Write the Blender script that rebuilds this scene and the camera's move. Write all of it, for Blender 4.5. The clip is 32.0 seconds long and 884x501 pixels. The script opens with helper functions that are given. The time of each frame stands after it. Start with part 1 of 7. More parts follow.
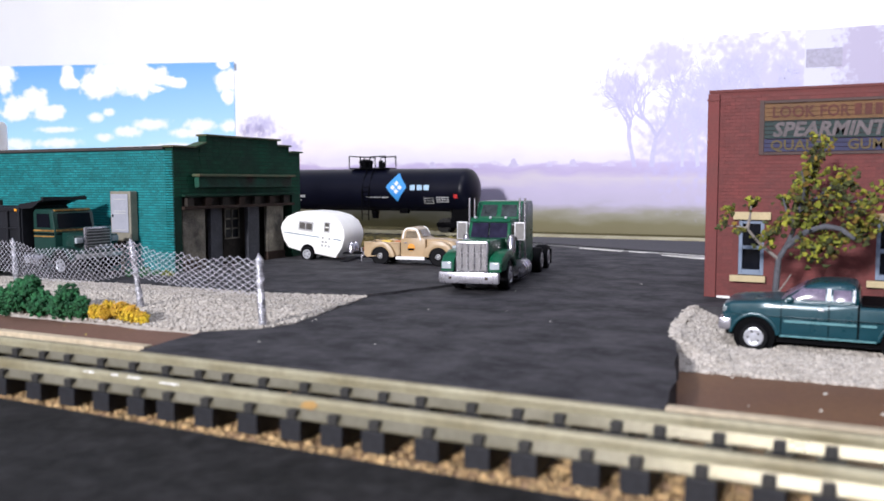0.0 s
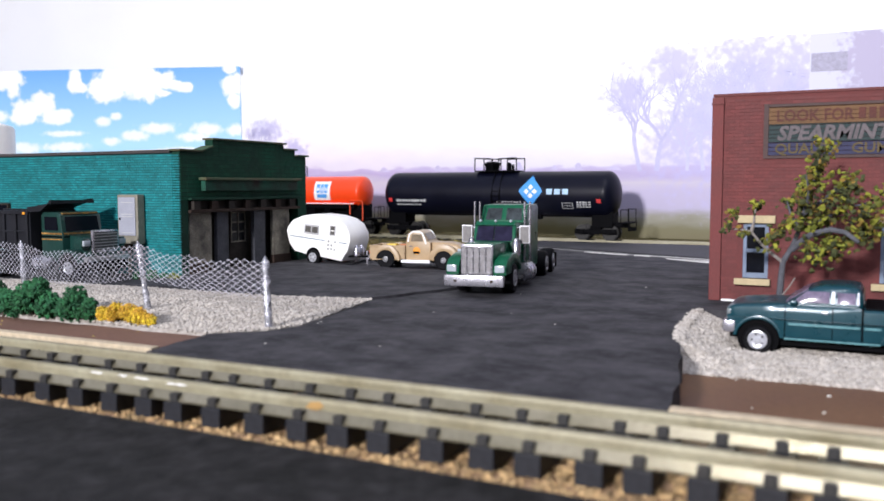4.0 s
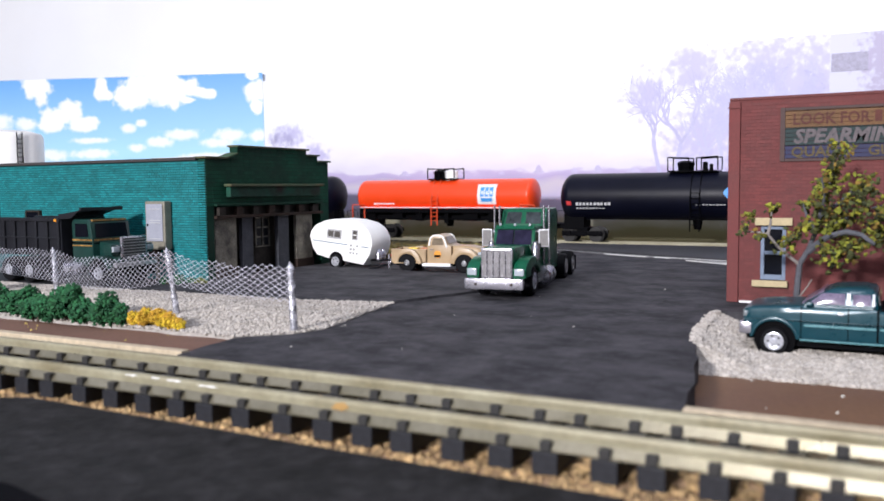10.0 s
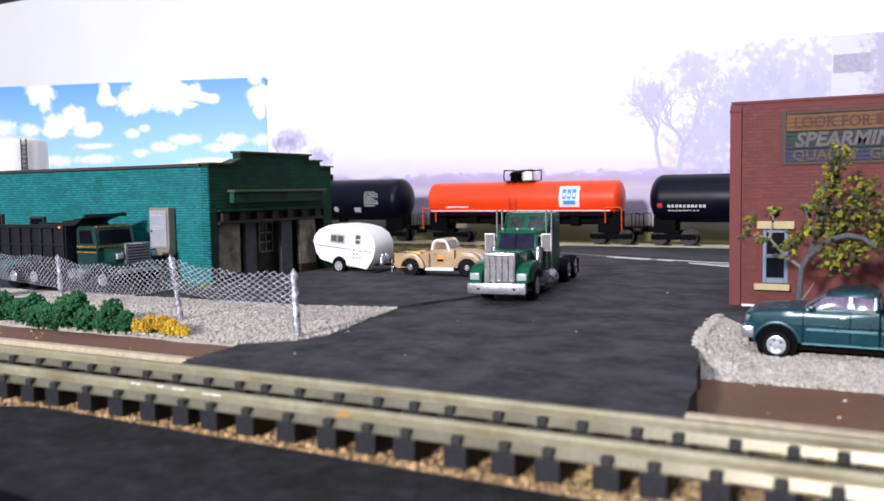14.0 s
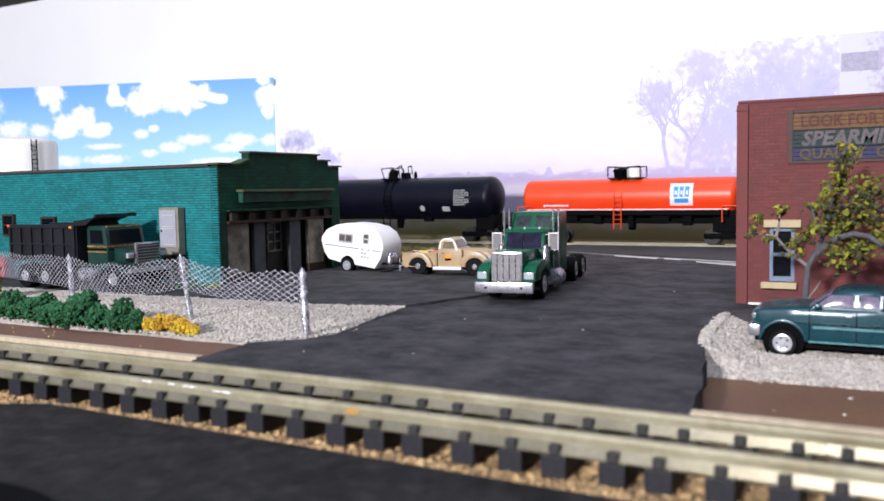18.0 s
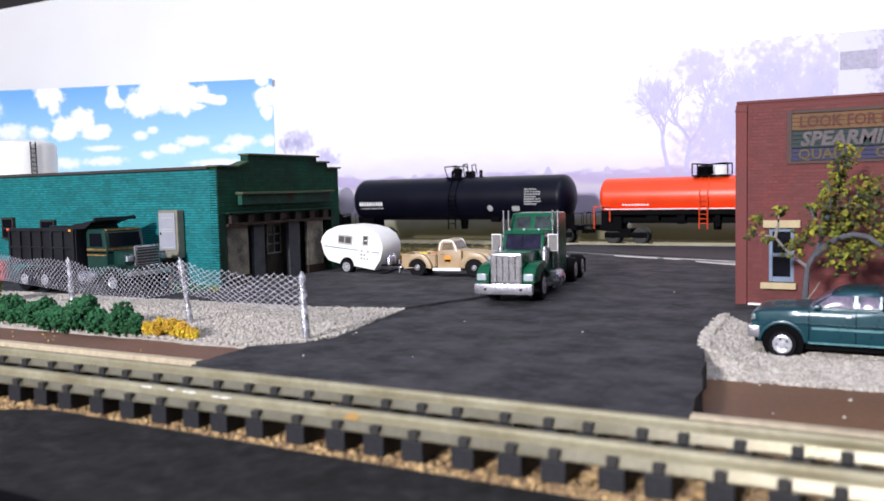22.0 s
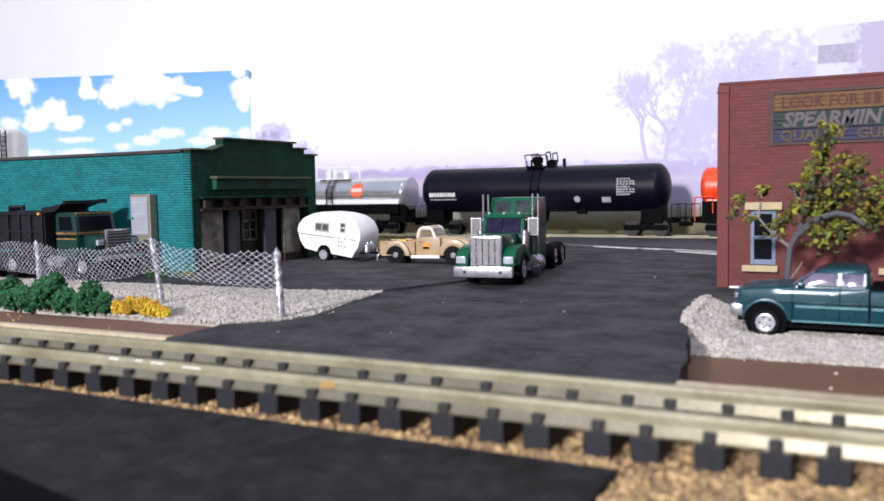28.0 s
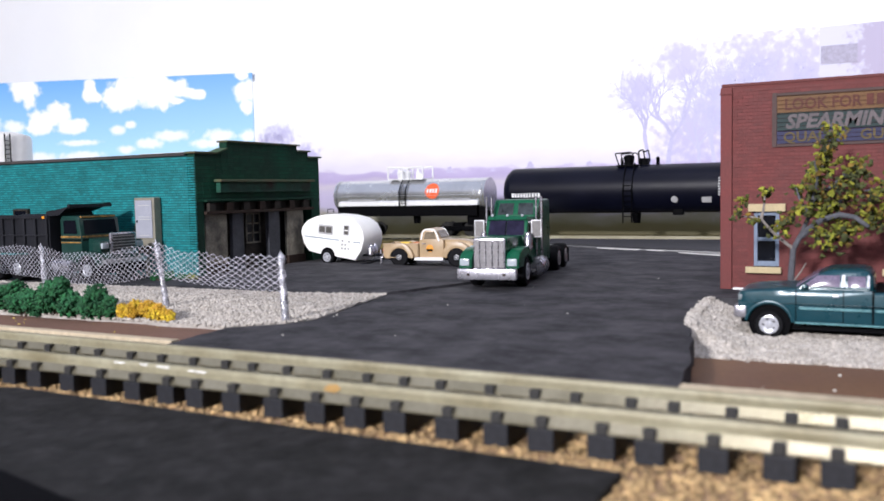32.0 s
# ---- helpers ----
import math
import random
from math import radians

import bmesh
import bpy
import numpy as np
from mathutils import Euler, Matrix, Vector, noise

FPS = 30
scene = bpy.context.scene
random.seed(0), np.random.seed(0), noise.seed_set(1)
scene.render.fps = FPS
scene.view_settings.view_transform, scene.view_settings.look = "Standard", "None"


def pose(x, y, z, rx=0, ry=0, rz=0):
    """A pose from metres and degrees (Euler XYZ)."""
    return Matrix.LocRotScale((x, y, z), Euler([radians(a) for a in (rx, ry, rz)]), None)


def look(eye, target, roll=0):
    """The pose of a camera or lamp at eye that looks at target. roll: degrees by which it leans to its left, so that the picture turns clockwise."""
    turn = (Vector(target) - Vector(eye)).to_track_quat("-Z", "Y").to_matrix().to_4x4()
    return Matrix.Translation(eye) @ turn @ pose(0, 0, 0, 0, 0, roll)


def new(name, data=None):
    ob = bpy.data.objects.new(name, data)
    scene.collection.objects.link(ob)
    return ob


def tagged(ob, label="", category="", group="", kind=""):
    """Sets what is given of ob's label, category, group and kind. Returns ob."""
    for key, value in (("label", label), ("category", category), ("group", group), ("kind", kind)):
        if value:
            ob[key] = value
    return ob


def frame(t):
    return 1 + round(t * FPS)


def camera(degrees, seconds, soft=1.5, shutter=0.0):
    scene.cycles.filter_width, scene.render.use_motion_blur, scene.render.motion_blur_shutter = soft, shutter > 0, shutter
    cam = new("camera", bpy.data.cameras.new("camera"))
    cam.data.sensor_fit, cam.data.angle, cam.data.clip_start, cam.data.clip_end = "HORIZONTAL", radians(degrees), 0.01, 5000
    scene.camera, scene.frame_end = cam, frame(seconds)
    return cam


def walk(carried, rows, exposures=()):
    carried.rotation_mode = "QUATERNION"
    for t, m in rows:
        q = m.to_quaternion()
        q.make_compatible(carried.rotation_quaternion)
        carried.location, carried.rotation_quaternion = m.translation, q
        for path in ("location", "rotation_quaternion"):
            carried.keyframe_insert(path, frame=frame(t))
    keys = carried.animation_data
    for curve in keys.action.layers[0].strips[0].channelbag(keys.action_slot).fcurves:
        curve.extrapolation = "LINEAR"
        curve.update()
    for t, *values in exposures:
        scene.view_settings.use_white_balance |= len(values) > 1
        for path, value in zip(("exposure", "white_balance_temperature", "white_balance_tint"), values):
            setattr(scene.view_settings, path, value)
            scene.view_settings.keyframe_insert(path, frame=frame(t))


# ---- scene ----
cam = camera(54.8, 32.0, 1.6)
PATH = [
    (0, pose(-0.00152, -0.00111, 0.02309, 85.355, 0, 25.775) @ pose(0, 0, 0, 0, 0, -0.121)),
    (0.5, pose(-0.00158, -0.00129, 0.02270, 85.423, 0, 25.820) @ pose(0, 0, 0, 0, 0, 0.042)),
    (1, pose(-0.00140, -0.00140, 0.02292, 85.429, 0, 25.921) @ pose(0, 0, 0, 0, 0, -0.082)),
    (1.5, pose(-0.00128, -0.00163, 0.02297, 85.483, 0, 26.056) @ pose(0, 0, 0, 0, 0, -0.094)),
    (2, pose(-0.00115, -0.00190, 0.02310, 85.505, 0, 26.141) @ pose(0, 0, 0, 0, 0, -0.101)),
    (2.5, pose(-0.00130, -0.00160, 0.02300, 85.599, 0, 25.973) @ pose(0, 0, 0, 0, 0, -0.113)),
    (3, pose(-0.00100, -0.00197, 0.02339, 85.592, 0, 26.215) @ pose(0, 0, 0, 0, 0, -0.294)),
    (3.5, pose(-0.00123, -0.00157, 0.02286, 85.648, 0, 26.036) @ pose(0, 0, 0, 0, 0, -0.072)),
    (5.5, pose(-0.00059, -0.00280, 0.02330, 85.574, 0, 26.629) @ pose(0, 0, 0, 0, 0, -0.294)),
    (6, pose(-0.00071, -0.00247, 0.02337, 85.611, 0, 26.478) @ pose(0, 0, 0, 0, 0, -0.309)),
    (6.5, pose(-0.00042, -0.00279, 0.02381, 85.844, 0, 26.622) @ pose(0, 0, 0, 0, 0, -0.577)),
    (7, pose(-0.00040, -0.00313, 0.02354, 85.799, 0, 26.761) @ pose(0, 0, 0, 0, 0, -0.410)),
    (7.5, pose(-0.00006, -0.00363, 0.02369, 85.738, 0, 27.090) @ pose(0, 0, 0, 0, 0, -0.524)),
    (8, pose(0.00039, -0.00434, 0.02378, 85.751, 0, 27.531) @ pose(0, 0, 0, 0, 0, -0.559)),
    (8.5, pose(0.00016, -0.00420, 0.02351, 85.860, 0, 27.318) @ pose(0, 0, 0, 0, 0, -0.467)),
    (9, pose(0.00006, -0.00399, 0.02340, 85.831, 0, 27.238) @ pose(0, 0, 0, 0, 0, -0.446)),
    (9.5, pose(0.00029, -0.00428, 0.02361, 85.747, 0, 27.447) @ pose(0, 0, 0, 0, 0, -0.552)),
    (10, pose(0.00042, -0.00450, 0.02360, 85.773, 0, 27.573) @ pose(0, 0, 0, 0, 0, -0.567)),
    (10.5, pose(0.00051, -0.00448, 0.02371, 85.771, 0, 27.625) @ pose(0, 0, 0, 0, 0, -0.648)),
    (11, pose(0.00030, -0.00406, 0.02370, 85.878, 0, 27.335) @ pose(0, 0, 0, 0, 0, -0.638)),
    (11.5, pose(0.00044, -0.00435, 0.02390, 85.871, 0, 27.498) @ pose(0, 0, 0, 0, 0, -0.707)),
    (12, pose(0.00035, -0.00428, 0.02400, 85.851, 0, 27.420) @ pose(0, 0, 0, 0, 0, -0.735)),
    (12.5, pose(0.00046, -0.00422, 0.02418, 85.918, 0, 27.420) @ pose(0, 0, 0, 0, 0, -0.850)),
    (13, pose(0.00010, -0.00406, 0.02358, 85.896, 0, 27.241) @ pose(0, 0, 0, 0, 0, -0.599)),
    (13.5, pose(0.00060, -0.00459, 0.02400, 86.004, 0, 27.617) @ pose(0, 0, 0, 0, 0, -0.799)),
    (14, pose(0.00081, -0.00486, 0.02434, 85.891, 0, 27.810) @ pose(0, 0, 0, 0, 0, -0.930)),
    (14.5, pose(0.00077, -0.00495, 0.02414, 85.883, 0, 27.826) @ pose(0, 0, 0, 0, 0, -0.808)),
    (16.5, pose(0.00118, -0.00562, 0.02418, 85.959, 0, 28.219) @ pose(0, 0, 0, 0, 0, -0.886)),
    (17, pose(0.00120, -0.00575, 0.02443, 85.901, 0, 28.269) @ pose(0, 0, 0, 0, 0, -1.019)),
    (17.5, pose(0.00117, -0.00570, 0.02430, 85.908, 0, 28.232) @ pose(0, 0, 0, 0, 0, -0.984)),
    (18, pose(0.00132, -0.00572, 0.02434, 85.861, 0, 28.334) @ pose(0, 0, 0, 0, 0, -1.050)),
    (18.5, pose(0.00157, -0.00599, 0.02481, 85.854, 0, 28.511) @ pose(0, 0, 0, 0, 0, -1.248)),
    (19, pose(0.00155, -0.00600, 0.02477, 85.863, 0, 28.501) @ pose(0, 0, 0, 0, 0, -1.235)),
    (19.5, pose(0.00166, -0.00607, 0.02484, 85.906, 0, 28.561) @ pose(0, 0, 0, 0, 0, -1.258)),
    (20, pose(0.00144, -0.00585, 0.02449, 85.880, 0, 28.416) @ pose(0, 0, 0, 0, 0, -1.081)),
    (20.5, pose(0.00160, -0.00604, 0.02480, 85.860, 0, 28.560) @ pose(0, 0, 0, 0, 0, -1.243)),
    (21, pose(0.00166, -0.00638, 0.02458, 85.800, 0, 28.686) @ pose(0, 0, 0, 0, 0, -1.155)),
    (21.5, pose(0.00178, -0.00621, 0.02503, 85.845, 0, 28.676) @ pose(0, 0, 0, 0, 0, -1.374)),
    (22, pose(0.00141, -0.00560, 0.02495, 85.796, 0, 28.334) @ pose(0, 0, 0, 0, 0, -1.344)),
    (22.5, pose(0.00122, -0.00529, 0.02489, 85.734, 0, 28.155) @ pose(0, 0, 0, 0, 0, -1.310)),
    (23, pose(0.00078, -0.00433, 0.02483, 85.758, 0, 27.626) @ pose(0, 0, 0, 0, 0, -1.275)),
    (23.5, pose(0.00049, -0.00394, 0.02436, 85.784, 0, 27.381) @ pose(0, 0, 0, 0, 0, -1.143)),
    (24, pose(0.00034, -0.00393, 0.02396, 85.650, 0, 27.396) @ pose(0, 0, 0, 0, 0, -1.017)),
    (24.5, pose(0.00062, -0.00460, 0.02386, 85.628, 0, 27.742) @ pose(0, 0, 0, 0, 0, -1.137)),
    (25, pose(0.00073, -0.00503, 0.02323, 85.549, 0, 27.998) @ pose(0, 0, 0, 0, 0, -1.125)),
    (25.5, pose(0.00073, -0.00502, 0.02175, 85.561, 0, 27.886) @ pose(0, 0, 0, 0, 0, -1.026)),
    (27.5, pose(0.00015, -0.00356, 0.02081, 85.718, 0, 27.107) @ pose(0, 0, 0, 0, 0, -1.059)),
    (28, pose(-0.00014, -0.00330, 0.02062, 85.901, 0, 26.837) @ pose(0, 0, 0, 0, 0, -1.009)),
    (28.5, pose(-0.00023, -0.00293, 0.02078, 85.863, 0, 26.754) @ pose(0, 0, 0, 0, 0, -1.106)),
    (29, pose(-0.00033, -0.00273, 0.02061, 85.903, 0, 26.653) @ pose(0, 0, 0, 0, 0, -1.066)),
    (29.5, pose(-0.00065, -0.00237, 0.02037, 85.964, 0, 26.368) @ pose(0, 0, 0, 0, 0, -0.952)),
    (30, pose(-0.00012, -0.00326, 0.02074, 85.884, 0, 26.872) @ pose(0, 0, 0, 0, 0, -1.100)),
    (30.5, pose(-0.00054, -0.00257, 0.02018, 85.977, 0, 26.467) @ pose(0, 0, 0, 0, 0, -0.842)),
    (31, pose(-0.00043, -0.00292, 0.02039, 86.015, 0, 26.656) @ pose(0, 0, 0, 0, 0, -0.964)),
    (31.5, pose(-0.00013, -0.00355, 0.02059, 86.085, 0, 26.981) @ pose(0, 0, 0, 0, 0, -1.053)),
    (32, pose(-0.00006, -0.00361, 0.02090, 85.988, 0, 27.054) @ pose(0, 0, 0, 0, 0, -1.203)),
]
walk(cam, PATH)
cam.data.dof.use_dof, cam.data.dof.focus_distance, cam.data.dof.aperture_fstop = True, 0.22, 46

# how far the train has rolled along its track, in centimetres, by seconds
TRAIN = [
    (0, -24.38),
    (0.5, -23.67),
    (1, -22.94),
    (1.5, -22.25),
    (2, -21.53),
    (2.5, -20.80),
    (3, -20.09),
    (3.5, -19.32),
    (5.5, -16.05),
    (6, -15.37),
    (6.5, -14.74),
    (7, -14.15),
    (7.5, -13.60),
    (8, -13.08),
    (8.5, -12.60),
    (9, -12.12),
    (9.5, -11.68),
    (10, -11.27),
    (10.5, -10.91),
    (11, -10.56),
    (11.5, -10.16),
    (12, -9.73),
    (12.5, -9.28),
    (13, -8.81),
    (13.5, -8.27),
    (14, -7.74),
    (14.5, -7.28),
    (16.5, -5.07),
    (17, -4.62),
    (17.5, -4.11),
    (18, -3.56),
    (18.5, -3.04),
    (19, -2.55),
    (19.5, -2.07),
    (20, -1.63),
    (20.5, -1.25),
    (21, -0.91),
    (21.5, -0.59),
    (22, -0.24),
    (22.5, 0.13),
    (23, 0.48),
    (23.5, 0.80),
    (24, 1.12),
    (24.5, 1.44),
    (25, 1.81),
    (25.5, 2.23),
    (27.5, 3.97),
    (28, 4.48),
    (28.5, 5.01),
    (29, 5.52),
    (29.5, 5.98),
    (30, 6.41),
    (30.5, 6.85),
    (31, 7.30),
    (31.5, 7.75),
    (32, 8.15),
]

# ---- light ----
U = 0.01  # the plan is written in centimetres of an N scale model railway (1:160)
world = bpy.data.worlds.new("room_light")
scene.world = world
world.use_nodes = True
bg = world.node_tree.nodes["Background"]
bg.inputs["Color"].default_value = (0.68, 0.75, 1.0, 1)
bg.inputs["Strength"].default_value = 0.66


def area_lamp(name, eye, target, sx, sy, watts, colour):
    data = bpy.data.lights.new(name, "AREA")
    data.shape, data.size, data.size_y, data.energy, data.color = "RECTANGLE", sx, sy, watts, colour
    ob = new(name, data)
    ob.matrix_world = look(eye, target)
    return ob


area_lamp("standing_lamp", (-0.118, -0.68, 0.27), (-0.10, 0.25, 0.02), 0.07, 0.06, 10.2, (0.97, 0.95, 1.0))
area_lamp("ceiling_lamp", (0.08, -0.12, 0.92), (0.05, -0.04, 0.0), 0.46, 0.12, 3.0, (0.92, 0.91, 1.0))
scene.view_settings.exposure = 0.17

# ---- materials ----


def mat(name, colour, rough=0.6, metal=0.0, vary=0.25, size=0.002, bump=0.2, coat=0.0, tint=None, grain=0.0003, per_piece=0.0, spec=0.5, joined=False):
    """A painted or natural surface: stains at `size` metres, grain at `grain` metres, relief by `bump`."""
    m = bpy.data.materials.new(name)
    m.use_nodes = True
    nt = m.node_tree
    b = nt.nodes["Principled BSDF"]
    b.inputs["Metallic"].default_value = metal
    b.inputs["Coat Weight"].default_value = coat
    b.inputs["Specular IOR Level"].default_value = spec
    co = nt.nodes.new("ShaderNodeTexCoord")
    big, fine = nt.nodes.new("ShaderNodeTexNoise"), nt.nodes.new("ShaderNodeTexNoise")
    big.inputs["Scale"].default_value, fine.inputs["Scale"].default_value = 1 / size, 1 / grain
    big.inputs["Detail"].default_value, fine.inputs["Detail"].default_value = 4, 2
    for n in (big, fine):
        nt.links.new(co.outputs["Object"], n.inputs["Vector"])
    ramp = nt.nodes.new("ShaderNodeMapRange")
    ramp.inputs["From Min"].default_value, ramp.inputs["From Max"].default_value = 0.3, 0.7
    nt.links.new(big.outputs["Fac"], ramp.inputs["Value"])
    mix = nt.nodes.new("ShaderNodeMix")
    mix.data_type = "RGBA"
    dark = tint or tuple(c * (1 - vary) for c in colour)
    mix.inputs["A"].default_value, mix.inputs["B"].default_value = (*dark, 1), (*colour, 1)
    nt.links.new(ramp.outputs["Result"], mix.inputs["Factor"])
    hsv = nt.nodes.new("ShaderNodeHueSaturation")
    nt.links.new(mix.outputs["Result"], hsv.inputs["Color"])
    val = nt.nodes.new("ShaderNodeMapRange")
    val.inputs["From Min"].default_value, val.inputs["From Max"].default_value = 0.25, 0.75
    val.inputs["To Min"].default_value, val.inputs["To Max"].default_value = 1 - vary * 0.8, 1 + vary * 0.5
    nt.links.new(fine.outputs["Fac"], val.inputs["Value"])
    last = val.outputs["Result"]
    if per_piece:
        info = nt.nodes.new("ShaderNodeNewGeometry" if joined else "ShaderNodeObjectInfo")
        pr = nt.nodes.new("ShaderNodeMapRange")
        pr.inputs["To Min"].default_value, pr.inputs["To Max"].default_value = 1 - per_piece, 1 + per_piece
        nt.links.new(info.outputs["Random Per Island" if joined else "Random"], pr.inputs["Value"])
        mul = nt.nodes.new("ShaderNodeMath")
        mul.operation = "MULTIPLY"
        nt.links.new(last, mul.inputs[0]), nt.links.new(pr.outputs["Result"], mul.inputs[1])
        last = mul.outputs["Value"]
    nt.links.new(last, hsv.inputs["Value"])
    nt.links.new(hsv.outputs["Color"], b.inputs["Base Color"])
    rr = nt.nodes.new("ShaderNodeMapRange")
    rr.inputs["To Min"].default_value, rr.inputs["To Max"].default_value = max(rough - 0.1, 0.03), min(rough + 0.1, 1)
    nt.links.new(big.outputs["Fac"], rr.inputs["Value"])
    nt.links.new(rr.outputs["Result"], b.inputs["Roughness"])
    if bump:
        bp = nt.nodes.new("ShaderNodeBump")
        bp.inputs["Strength"].default_value, bp.inputs["Distance"].default_value = bump, grain * 0.5
        nt.links.new(fine.outputs["Fac"], bp.inputs["Height"])
        nt.links.new(bp.outputs["Normal"], b.inputs["Normal"])
    return m


ROAD = mat("near_road", (0.0175, 0.0165, 0.0175), 0.8, vary=0.9, size=0.0035, grain=0.0014, bump=0.3, spec=0.3)
CROSSING = mat("crossing_rubber", (0.035, 0.035, 0.04), 0.7, vary=0.4, size=0.01, grain=0.0006)
EARTH_TAN = mat("tan_earth_paint", (0.165, 0.086, 0.044), 0.6, vary=0.3, size=0.014, grain=0.0004, tint=(0.125, 0.060, 0.034))
EARTH = mat("brown_earth_paint", (0.165, 0.083, 0.055), 0.8, vary=0.25, size=0.012, grain=0.0006)
BALLAST = mat("tan_ballast", (0.42, 0.27, 0.15), 0.9, vary=0.45, size=0.002, grain=0.0006, tint=(0.22, 0.13, 0.07))
GRAVEL = mat("white_gravel", (0.42, 0.39, 0.36), 0.9, vary=0.3, size=0.003, grain=0.0005, tint=(0.28, 0.26, 0.23))
WOOD_STRIP = mat("basswood", (0.52, 0.43, 0.30), 0.7, vary=0.25, size=0.01, grain=0.001)
PLASTER_GLINT = mat("pale_plaster_glint", (0.78, 0.77, 0.74), 0.35, vary=0.3, size=0.006, coat=0.6)
TURF = mat("dry_turf", (0.120, 0.096, 0.034), 0.95, vary=0.4, size=0.006, grain=0.0006, tint=(0.085, 0.078, 0.034), bump=0.6, spec=0.2)
WHITE_BOARD = mat("white_board", (0.86, 0.86, 0.86), 0.6, vary=0.04, size=0.05)
TIE = mat("tie_plastic", (0.015, 0.016, 0.021), 0.6, vary=0.5, size=0.004, grain=0.0005, spec=0.3)
SPIKE = mat("spike_plastic", (0.030, 0.029, 0.028), 0.6, vary=0.5, size=0.003, grain=0.0004, spec=0.3)
RAIL = mat("rail_nickel", (0.33, 0.31, 0.215), 0.55, 0.2, vary=0.2, size=0.009, grain=0.0008, tint=(0.195, 0.17, 0.10), bump=0.08)
# the garage front's shade is put into this darker green
GREEN_DARK = mat("shaded_green_paint", (0.005, 0.048, 0.027), 0.7, vary=0.35, size=0.008, tint=(0.005, 0.027, 0.016), spec=0.2)
BRICK = mat("red_brick_paint", (0.140, 0.030, 0.028), 0.75, vary=0.22, size=0.006, grain=0.0004, per_piece=0.1)
MORTAR = mat("mortar_recess", (0.135, 0.034, 0.032), 0.85, vary=0.2)
GREEN_BRICK = mat("green_painted_brick", (0.007, 0.205, 0.22), 0.45, vary=0.3, size=0.005, grain=0.0004, per_piece=0.3)
ROOFING = mat("roof_black", (0.05, 0.045, 0.045), 0.85, vary=0.4, size=0.006)
BLACK_TANK = mat("satin_black_tank", (0.0028, 0.0034, 0.011), 0.40, vary=0.3, size=0.01, bump=0.03, spec=0.17)
ORANGE_TANK = mat("orange_tank_paint", (0.85, 0.060, 0.008), 0.35, vary=0.08, size=0.01, bump=0.03)
SILVER_TANK = mat("silver_tank_paint", (0.66, 0.67, 0.69), 0.25, 0.8, vary=0.12, size=0.008, bump=0.03)
BLACK = mat("black_plastic", (0.0020, 0.0020, 0.0030), 0.6, vary=0.4, size=0.003, spec=0.05)
CHROME = mat("silver_plating", (0.48, 0.47, 0.52), 0.27, 0.85, vary=0.12, bump=0.05, grain=0.0009)
RIM = mat("silver_rim", (0.50, 0.51, 0.55), 0.3, 0.45, vary=0.06, bump=0.05)
RUBBER = mat("tyre_rubber", (0.0035, 0.0035, 0.005), 0.7, vary=0.3, spec=0.15)
SEMI_GREEN = mat("semi_green_paint", (0.004, 0.085, 0.040), 0.30, vary=0.15, bump=0.06, grain=0.001, spec=0.22)
TEAL = mat("teal_metallic_paint", (0.001, 0.043, 0.060), 0.30, 0.1, vary=0.12, coat=0.12, bump=0.03)
CREAM = mat("cream_white_paint", (0.90, 0.89, 0.86), 0.35, vary=0.05, bump=0.03)
TAN = mat("tan_paint", (0.40, 0.28, 0.155), 0.4, vary=0.12, coat=0.2, bump=0.04)
GREY_BOX = mat("grey_metal_paint", (0.22, 0.205, 0.16), 0.5, vary=0.2)



